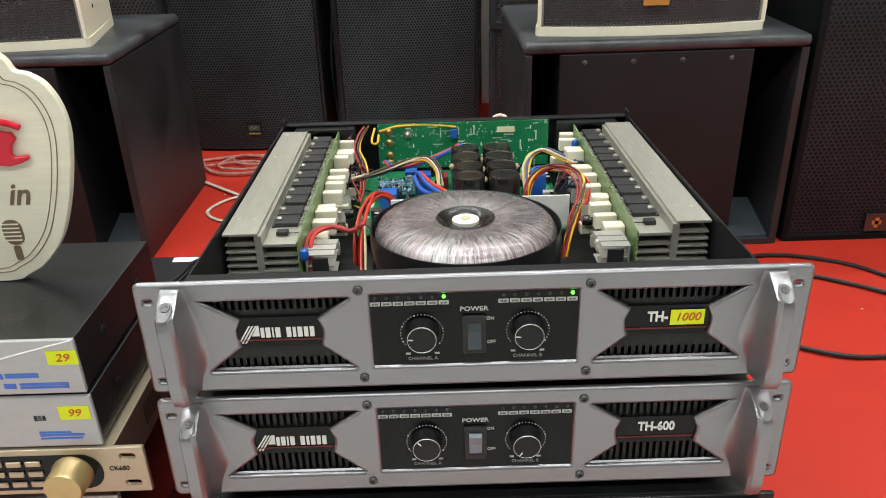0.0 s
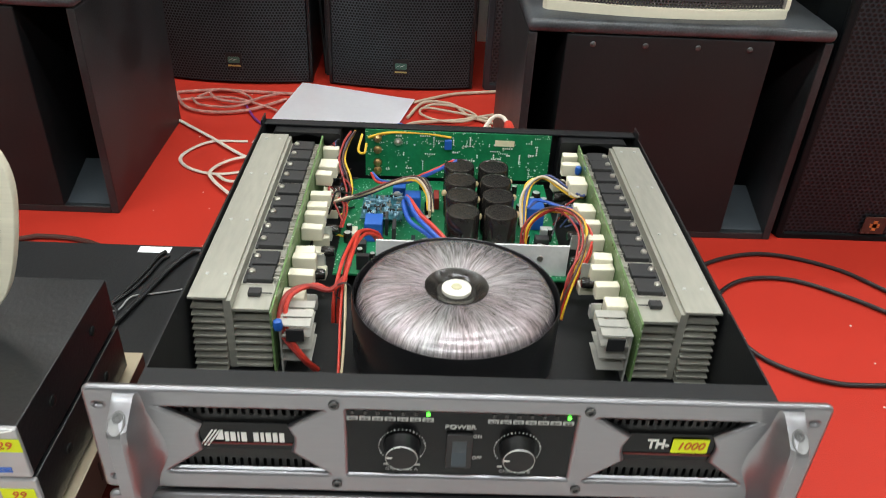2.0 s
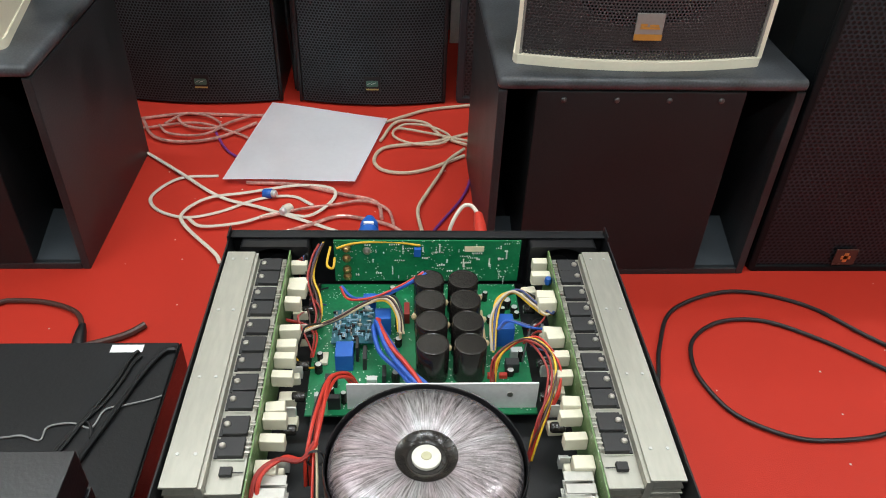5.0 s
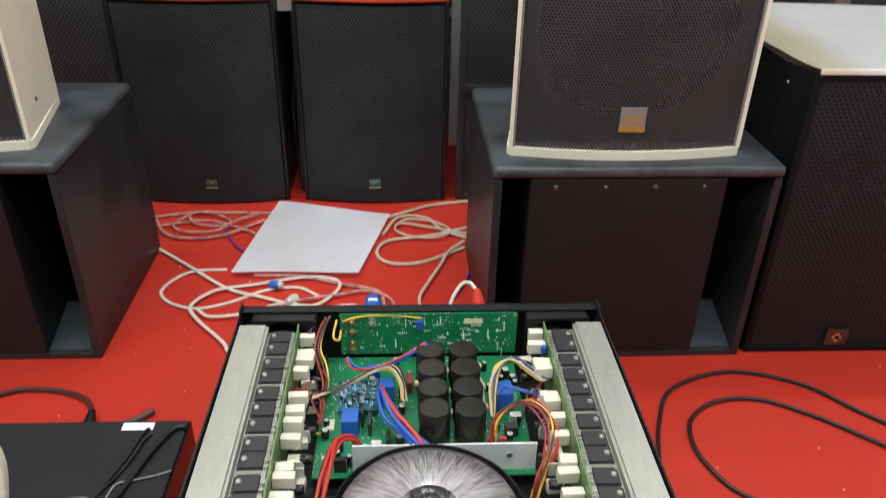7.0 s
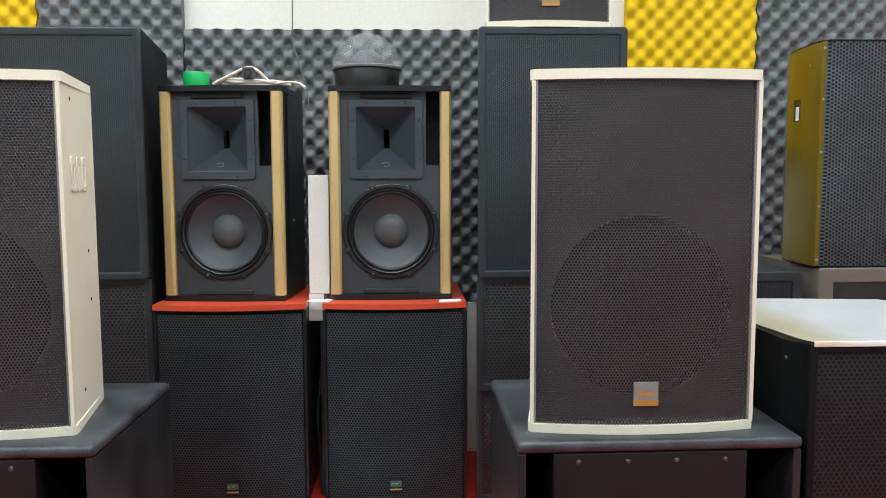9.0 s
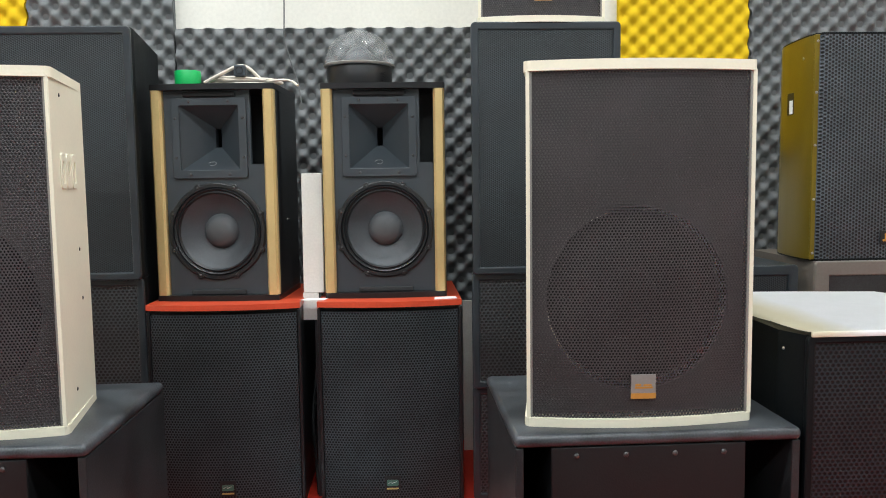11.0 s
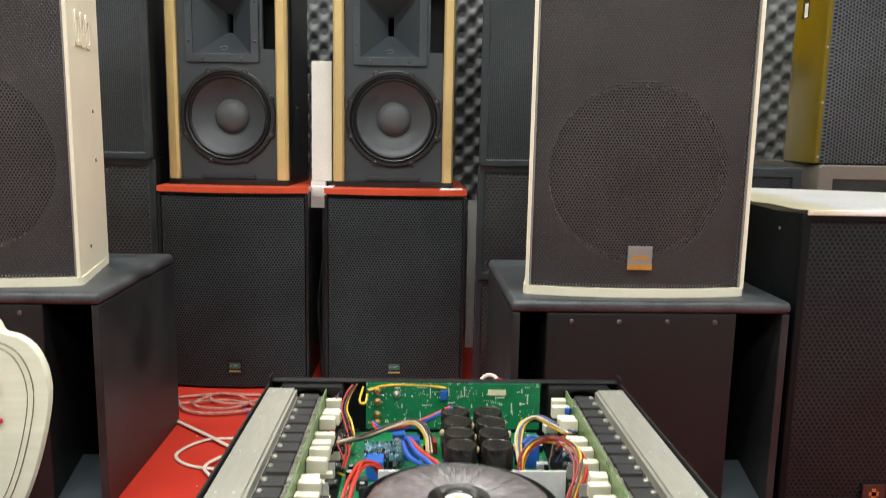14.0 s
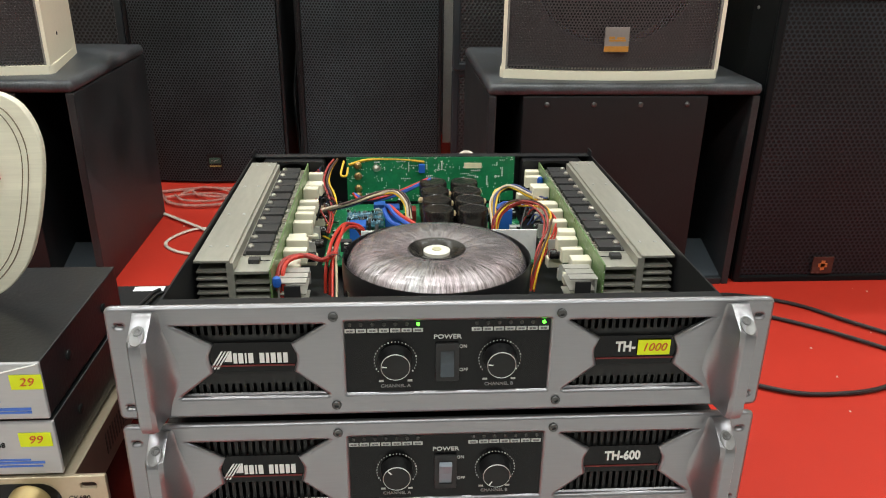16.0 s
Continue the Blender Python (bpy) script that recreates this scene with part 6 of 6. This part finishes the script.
floor_cable("beige_cable", "tangled beige cable beside a sheet of paper", [(-0.07, 1.806), (-0.033, 1.892), (0.034, 1.89), (0.072, 1.827), (0.128, 1.787)], 0.0038, WIRE_BEIGE, 0.002)
floor_cable("beige_cable", "tangled beige cable beside a sheet of paper", [(0.132, 1.843), (0.045, 1.8), (-0.057, 1.777), (-0.082, 1.721), (-0.054, 1.676), (0.018, 1.68), (0.119, 1.743)], 0.0042, WIRE_BEIGE, 0.0)
floor_cable("beige_cable", "beige cable trailing toward the amplifier", [(0.12, 1.77), (0.081, 1.717), (0.06, 1.66), (0.029, 1.584), (0.011, 1.524), (0.021, 1.44)], 0.0038, WIRE_BEIGE, 0.004)
floor_cable("beige_cable", "beige cable running in front of the floor speakers", [(-0.059, 1.898), (-0.006, 1.929), (0.049, 1.961), (0.15, 1.985)], 0.004, WIRE_BEIGE, 0.0)
floor_cable("clear_cable", "clear pinkish speaker cable coiled on the carpet", [(-0.625, 1.892), (-0.583, 1.815), (-0.521, 1.791), (-0.438, 1.811), (-0.361, 1.88)], 0.004, WIRE_CLEAR, 0.002)
floor_cable("clear_cable", "clear pinkish speaker cable along the floor speaker", [(-0.64, 1.9), (-0.539, 1.924), (-0.46, 1.924), (-0.341, 1.923), (-0.3, 1.96)], 0.004, WIRE_CLEAR, 0.0)
floor_cable("clear_cable", "clear pinkish speaker cable coiled on the carpet", [(-0.546, 1.896), (-0.518, 1.858), (-0.458, 1.848), (-0.414, 1.885), (-0.378, 1.907)], 0.0035, WIRE_CLEAR, 0.005)
floor_cable("clear_cable", "clear pinkish speaker cable by the paper", [(-0.345, 1.63), (-0.239, 1.62), (-0.144, 1.587), (-0.074, 1.56), (-0.06, 1.5)], 0.004, WIRE_CLEAR, 0.001)
floor_cable("clear_cable", "clear pinkish speaker cable behind the amplifier", [(-0.28, 1.44), (-0.202, 1.478), (-0.15, 1.508), (-0.105, 1.504), (-0.039, 1.475), (0.0, 1.43)], 0.004, WIRE_CLEAR, 0.001)
floor_cable("clear_cable", "clear pinkish speaker cable coiled by the subwoofer", [(-0.57, 1.87), (-0.53, 1.915), (-0.47, 1.9), (-0.44, 1.855), (-0.48, 1.815), (-0.55, 1.825), (-0.58, 1.86)], 0.0032, WIRE_CLEAR, 0.006)
floor_cable("clear_cable", "clear pinkish speaker cable crossing the carpet", [(-0.62, 1.85), (-0.5, 1.875), (-0.4, 1.83), (-0.36, 1.8)], 0.0032, WIRE_CLEAR, 0.004)
floor_cable("clear_cable", "clear pinkish speaker cable among white loops", [(-0.3, 1.5), (-0.22, 1.53), (-0.16, 1.545), (-0.1, 1.56), (-0.05, 1.53), (-0.035, 1.47)], 0.0032, WIRE_CLEAR, 0.004)
floor_cable("beige_cable", "tangled beige cable in a small loop", [(-0.04, 1.85), (-0.01, 1.875), (0.05, 1.865), (0.09, 1.82), (0.06, 1.785), (0.0, 1.79), (-0.04, 1.82), (-0.03, 1.855), (0.03, 1.84), (0.13, 1.8)], 0.003, WIRE_BEIGE, 0.006)
floor_cable("purple_cable", "thin purple cable on the red carpet", [(-0.455, 1.86), (-0.441, 1.823), (-0.41, 1.763), (-0.374, 1.729), (-0.33, 1.72)], 0.003, WIRE_PURPLE)
floor_cable("purple_cable", "thin purple cable beside a subwoofer", [(0.125, 1.65), (0.118, 1.619), (0.098, 1.567), (0.049, 1.479), (0.03, 1.44)], 0.003, WIRE_PURPLE)
floor_cable("black_cable", "black power cable curving over the carpet", [(0.36, 1.0), (0.385, 1.08), (0.406, 1.15), (0.454, 1.238), (0.573, 1.284), (0.692, 1.25), (0.768, 1.17), (0.86, 1.08)], 0.0036, WIRE_BLACK)
floor_cable("black_cable", "black power cable looping over the carpet", [(0.8, 1.06), (0.74, 1.113), (0.683, 1.162), (0.605, 1.207), (0.526, 1.205), (0.468, 1.166), (0.449, 1.11), (0.455, 1.06), (0.484, 1.003), (0.545, 0.963), (0.607, 0.954), (0.7, 0.965), (0.8, 1.02), (0.88, 1.06)], 0.0036, WIRE_BLACK)
floor_cable("brown_cable", "brown-black cable arching behind the case", [(-0.78, 1.22), (-0.701, 1.255), (-0.677, 1.262), (-0.619, 1.257), (-0.565, 1.233), (-0.545, 1.2), (-0.54, 1.16)], 0.0045, WIRE_BROWN)
floor_cable("brown_cable", "thick brown-black cable end on the carpet", [(-0.62, 1.14), (-0.56, 1.14), (-0.516, 1.155), (-0.467, 1.177), (-0.442, 1.2)], 0.006, WIRE_BROWN)
plug = thing("cable_plug", "black moulded cable plug leaning on the case", "plug", (-0.536, 1.155, 0.009))
part("plug_body", lathe([(0, -0.022), (0.01, -0.022), (0.011, -0.01), (0.008, 0.012), (0.005, 0.024), (0, 0.024)], 16), BLACK_PLASTIC, plug, smooth=True).matrix_basis = pose(0, 0, 0.002, -80, 0, 6)


def connector(at, color_mat, label, turn, tilt=78, size=0.75):
    t = thing("speaker_connector", label, "connector", at)
    m = pose(0, 0, 0.014 * (size - 1) , tilt, 0, turn) @ Matrix.Diagonal((size, size, size, 1))
    part("shell", lathe([(0, -0.016), (0.0125, -0.016), (0.0135, -0.01), (0.0135, 0.006), (0.011, 0.01), (0, 0.01)], 20), color_mat, t, smooth=True).matrix_basis = m
    part("collar", lathe([(0.0105, 0.0102), (0.0105, 0.018), (0.007, 0.022), (0, 0.022)], 20), mat("pale_collar", (0.6, 0.6, 0.6), 0.4, 0.3), t, smooth=True).matrix_basis = m
    return t


connector((-0.291, 1.566, 0.0145), BLUE_PLASTIC, "small blue speaker connector among white cables", 70)
connector((-0.25, 1.51, 0.0145), WIRE_WHITE, "white cable connector on the carpet", -30)
bp = thing("speaker_connector", "blue twist-lock connector plugged into the open amplifier", "connector", (-0.061, 0.9525, 0.335))
part("shell", lathe([(0, 0.0), (0.013, 0.0), (0.0135, -0.004), (0.0135, -0.05), (0.011, -0.056), (0, -0.056)], 24, axis="y"), BLUE_PLASTIC, bp, smooth=True)
part("collar", lathe([(0.0115, -0.0562), (0.011, -0.068), (0.006, -0.08), (0, -0.08)], 20, axis="y"), BLUE_PLASTIC, bp, smooth=True)
part("label", box(-0.006, 0.006, 0.052, 0.0555, 0.0105, 0.0142), PAPER_WHITE, bp, "white printed label")
rp = thing("red_plug", "red and white plug in the amplifier's back", "plug", (0.074, 0.9525, 0.349))
part("plug_body", lathe([(0, 0.0), (0.006, 0.0), (0.0078, -0.004), (0.0078, -0.045), (0.0055, -0.07), (0, -0.072)], 18, axis="y"), WIRE_RED, rp, smooth=True)
part("lead", tube([(0, 0.071, 0), (-0.008, 0.084, 0.004), (-0.02, 0.085, 0.0), (-0.034, 0.07, -0.02), (-0.04, 0.06, -0.06)], 0.0026), WIRE_WHITE, rp, "white lead", True)

# loose sheet of paper, curling at its edges
pp = thing("paper_sheet", "blank white sheet of paper lying over cables", "paper", (-0.226, 1.765, 0.0))
bm = bmesh.new()
grid = []
for j in range(11):
    v = j / 10
    row = []
    for i in range(11):
        u = i / 10
        a = Vector((-0.394, 1.613)).lerp(Vector((-0.119, 1.606)), u)
        b = Vector((-0.336, 1.955)).lerp(Vector((-0.055, 1.888)), u)
        q = a.lerp(b, v)
        z = 0.013 + 0.004 * math.sin(3.2 * u + 1.5 * v) + 0.006 * (u - 0.5) * (v - 0.4) + 0.005 * max(0, u - 0.75) * (1 - v) * 8 * 0.4
        row.append(bm.verts.new((q.x + 0.226, q.y - 1.765, z)))
    grid.append(row)
for j in range(10):
    for i in range(10):
        bm.faces.new((grid[j][i], grid[j][i + 1], grid[j + 1][i + 1], grid[j + 1][i]))
bmesh.ops.solidify(bm, geom=bm.faces[:], thickness=0.0006)
part("sheet", bm, PAPER_WHITE, pp, smooth=True)


# cables over the black case
def case_cable(label, pts, r, material, z=0.1905):
    t = thing("thin_cable", label, "cable", (pts[0][0], pts[0][1] - 0.012, z))
    part("sheath", tube([(x - pts[0][0], y - pts[0][1], r + 0.001 * abs(math.sin(2.1 * i))) for i, (x, y) in enumerate(pts)], r, n=7), material, t, smooth=True)


case_cable("thick black cable lying across the black case", [(-0.305, 0.958), (-0.319, 0.953), (-0.336, 0.915), (-0.349, 0.869), (-0.363, 0.819), (-0.376, 0.773), (-0.39, 0.73)], 0.0036, WIRE_BLACK)
case_cable("black cable with a tied knot across the black case", [(-0.351, 0.956), (-0.357, 0.942), (-0.364, 0.905), (-0.374, 0.873), (-0.386, 0.841), (-0.398, 0.811), (-0.41, 0.775)], 0.0024, WIRE_BLACK)
case_cable("black cable running beside another one on the case", [(-0.345, 0.948), (-0.3515, 0.935), (-0.358, 0.903), (-0.3685, 0.872), (-0.383, 0.843), (-0.393, 0.811), (-0.405, 0.778)], 0.002, WIRE_BLACK)
case_cable("short black wire end beside a cable knot", [(-0.384, 0.846), (-0.376, 0.842), (-0.37, 0.832), (-0.368, 0.822)], 0.0018, WIRE_BLACK)
case_cable("thin grey wire snaking over the black case", [(-0.5, 0.82), (-0.462, 0.824), (-0.444, 0.826), (-0.423, 0.82), (-0.42, 0.838), (-0.395, 0.843), (-0.372, 0.837), (-0.364, 0.862), (-0.343, 0.869), (-0.319, 0.877), (-0.304, 0.883)], 0.0011, mat("grey_wire", (0.3, 0.3, 0.3), 0.4))
cord = thing("brown_cable", "dark red-brown cable behind the receivers", "cable", (-0.42, 0.73, 0.1905))
part("sheath", tube([(-0.05, -0.03, 0.004), (-0.02, 0.0, 0.03), (0.02, 0.01, 0.034), (0.06, 0.006, 0.02), (0.085, -0.004, 0.004)], 0.0028), WIRE_BROWN, cord, smooth=True)


# ---- things on top of the speakers and behind them ----
top = 1.0635
tape = thing("tape_roll", "green tape roll lying on a black speaker", "tape roll", (-0.594, 2.09, top))
part("tape", lathe([(0.022, 0.0), (0.0315, 0.0), (0.032, 0.002), (0.032, 0.036), (0.0312, 0.038), (0.0225, 0.038), (0.022, 0.037), (0.022, 0.0)], 40), mat("green_tape", (0.01, 0.42, 0.1), 0.35, bump=0.0), tape, "green plastic tape", True)
part("core", lathe([(0.019, 0.001), (0.0218, 0.001), (0.0218, 0.037), (0.019, 0.037), (0.019, 0.001)], 32), mat("card_core", (0.4, 0.3, 0.2), 0.8), tape, "cardboard core")
coil = thing("cable_coil", "white cable coil with a grey connector on a speaker", "cable", (-0.455, 2.1, top))
turns = [(0.085 * math.cos(a) * (1 + 0.1 * math.sin(3 * a)), 0.05 * math.sin(a), 0.006 + 0.004 * k + 0.014 * max(0, math.sin(a * 0.5 + k))) for k in range(3) for a in (2 * math.pi * i / 9 + k for i in range(9))]
part("sheath", tube(turns, 0.0052, n=8, steps=4, flat=0.8), WIRE_WHITE, coil, smooth=True)
part("tail", tube([(0.06, -0.03, 0.008), (0.1, -0.035, 0.012), (0.125, -0.04, 0.008), (0.142, -0.05, -0.004)], 0.0045, flat=0.7), WIRE_WHITE, coil, smooth=True)
part("loop", tube([(-0.09, -0.04, 0.006), (-0.04, -0.045, 0.03), (-0.005, -0.045, 0.045), (0.02, -0.045, 0.04), (0.05, -0.04, 0.012)], 0.0055, flat=0.8), WIRE_WHITE, coil, smooth=True)
cn = part("connector", box(-0.012, 0.016, -0.065, -0.045, 0.018, 0.046, 0.003), DARK_PLASTIC, coil, "grey panel connector")
part("socket", lathe([(0.0095, 0.0), (0.0095, 0.002), (0.007, 0.002), (0.007, -0.001), (0, -0.001)], 20, axis="y"), BLACK_PLASTIC, cn).location = (0.002, -0.0651, 0.032)
dome = thing("disco_light", "clear-domed disco light on a black speaker", "disco light", (-0.163, 2.13, top))
part("base", lathe([(0, 0), (0.08, 0), (0.083, 0.003), (0.085, 0.046), (0.083, 0.05), (0, 0.05)], 48), BLACK_PLASTIC, dome, "black round base", True)
part("rim", lathe([(0.085, 0.0505), (0.0915, 0.0505), (0.093, 0.055), (0.09, 0.057), (0.083, 0.057)], 48), GASKET, dome, "grey rim", True)
GLASSY = mat("clear_acrylic", (0.5, 0.51, 0.51), 0.06, var=0.05, bump=0.0)
gt = GLASSY.node_tree
clear, both = gt.nodes.new("ShaderNodeBsdfTransparent"), gt.nodes.new("ShaderNodeMixShader")
both.inputs[0].default_value = 0.78
links(gt, gt.nodes["Principled BSDF"].outputs[0], both.inputs[1])
links(gt, clear.outputs[0], both.inputs[2])
links(gt, both.outputs[0], gt.nodes["Material Output"].inputs[0])
bm = bmesh.new()
bmesh.ops.create_icosphere(bm, subdivisions=3, radius=0.0905)
bmesh.ops.delete(bm, geom=[v for v in bm.verts if v.co.z < -0.002], context="VERTS")
for v in bm.verts:
    v.co.z = max(0.0, v.co.z) * 0.97 + 0.0575
part("faceted_dome", bm, GLASSY, dome, "clear faceted dome")
part("lamp_core", lathe([(0, 0.0503), (0.05, 0.0503), (0.045, 0.075), (0.02, 0.1), (0, 0.104)], 24), DARK_PLASTIC, dome, smooth=True)
part("side_grille", join(*[box(0.057 + 0.004 * i, 0.0595 + 0.004 * i, -0.0635 + 0.0036 * i, -0.056 + 0.0036 * i, 0.01 + 0.006 * j, 0.0125 + 0.006 * j) for i in range(3) for j in range(4)]), VENT_BLACK, dome)

post = thing("white_board", "white weathered board leaning between speakers", "board")
part("board", box(-0.01, 0.043, 0.0, 0.02, 0.535, 0.842, 0.002), mat("weathered_white", (0.78, 0.77, 0.72), 0.6, var=0.1, scale=8), post)
part("neck", box(-0.012, 0.027, 0.001, 0.019, 0.465, 0.5348), mat("weathered_white_low", (0.9, 0.88, 0.83), 0.6, var=0.1, scale=8), post)
part("stand", box(0.017, 0.027, 0.002, 0.018, 0.0, 0.4648), BLACK_WOOD, post, "dark lower board")
post.matrix_basis = pose(-0.305, 2.045, 0.0, -2, 0, 0)
post2 = thing("white_board", "narrow pale board standing behind a floor speaker", "board", (0.13, 2.36, 0.0))
part("board", box(-0.014, 0.014, 0.0, 0.012, 0.0, 0.46, 0.001), mat("pale_board", (0.88, 0.86, 0.78), 0.6, var=0.15, scale=8), post2)
hang = thing("hanging_wire", "thin dark wire hanging down the foam wall", "wire", (-0.4, 2.44, 1.05))
part("sheath", tube([(0.0, 0.05, 0.85), (0.0, 0.0, 0.3), (-0.002, 0.0, 0.2), (0.012, 0.0, 0.14), (0.036, 0.0, 0.06), (0.045, -0.01, 0.0)], 0.0022, n=6), mat("grey_lead", (0.12, 0.12, 0.12), 0.5), hang, smooth=True)
gap = thing("hanging_wire", "dark cable hanging between two floor speakers", "wire", (-0.3, 2.1, 0.0))
part("sheath", tube([(0.0, 0.1, 0.5), (0.006, 0.05, 0.35), (-0.004, 0.0, 0.2), (0.004, -0.02, 0.08), (0.012, -0.05, 0.004)], 0.004, n=6), WIRE_BLACK, gap, smooth=True)
for x, y, tn in ((0.045, 2.0, 12), (-0.285, 2.02, -5)):
    sc = thing("paper_scrap", "torn white paper scrap on a red top board", "paper", (x, y, 0.5234), tn)
    part("scrap", prism([(-0.03, -0.012), (0.028, -0.016), (0.034, 0.02), (-0.02, 0.02)], 0.0, 0.0008), PAPER_WHITE, sc)
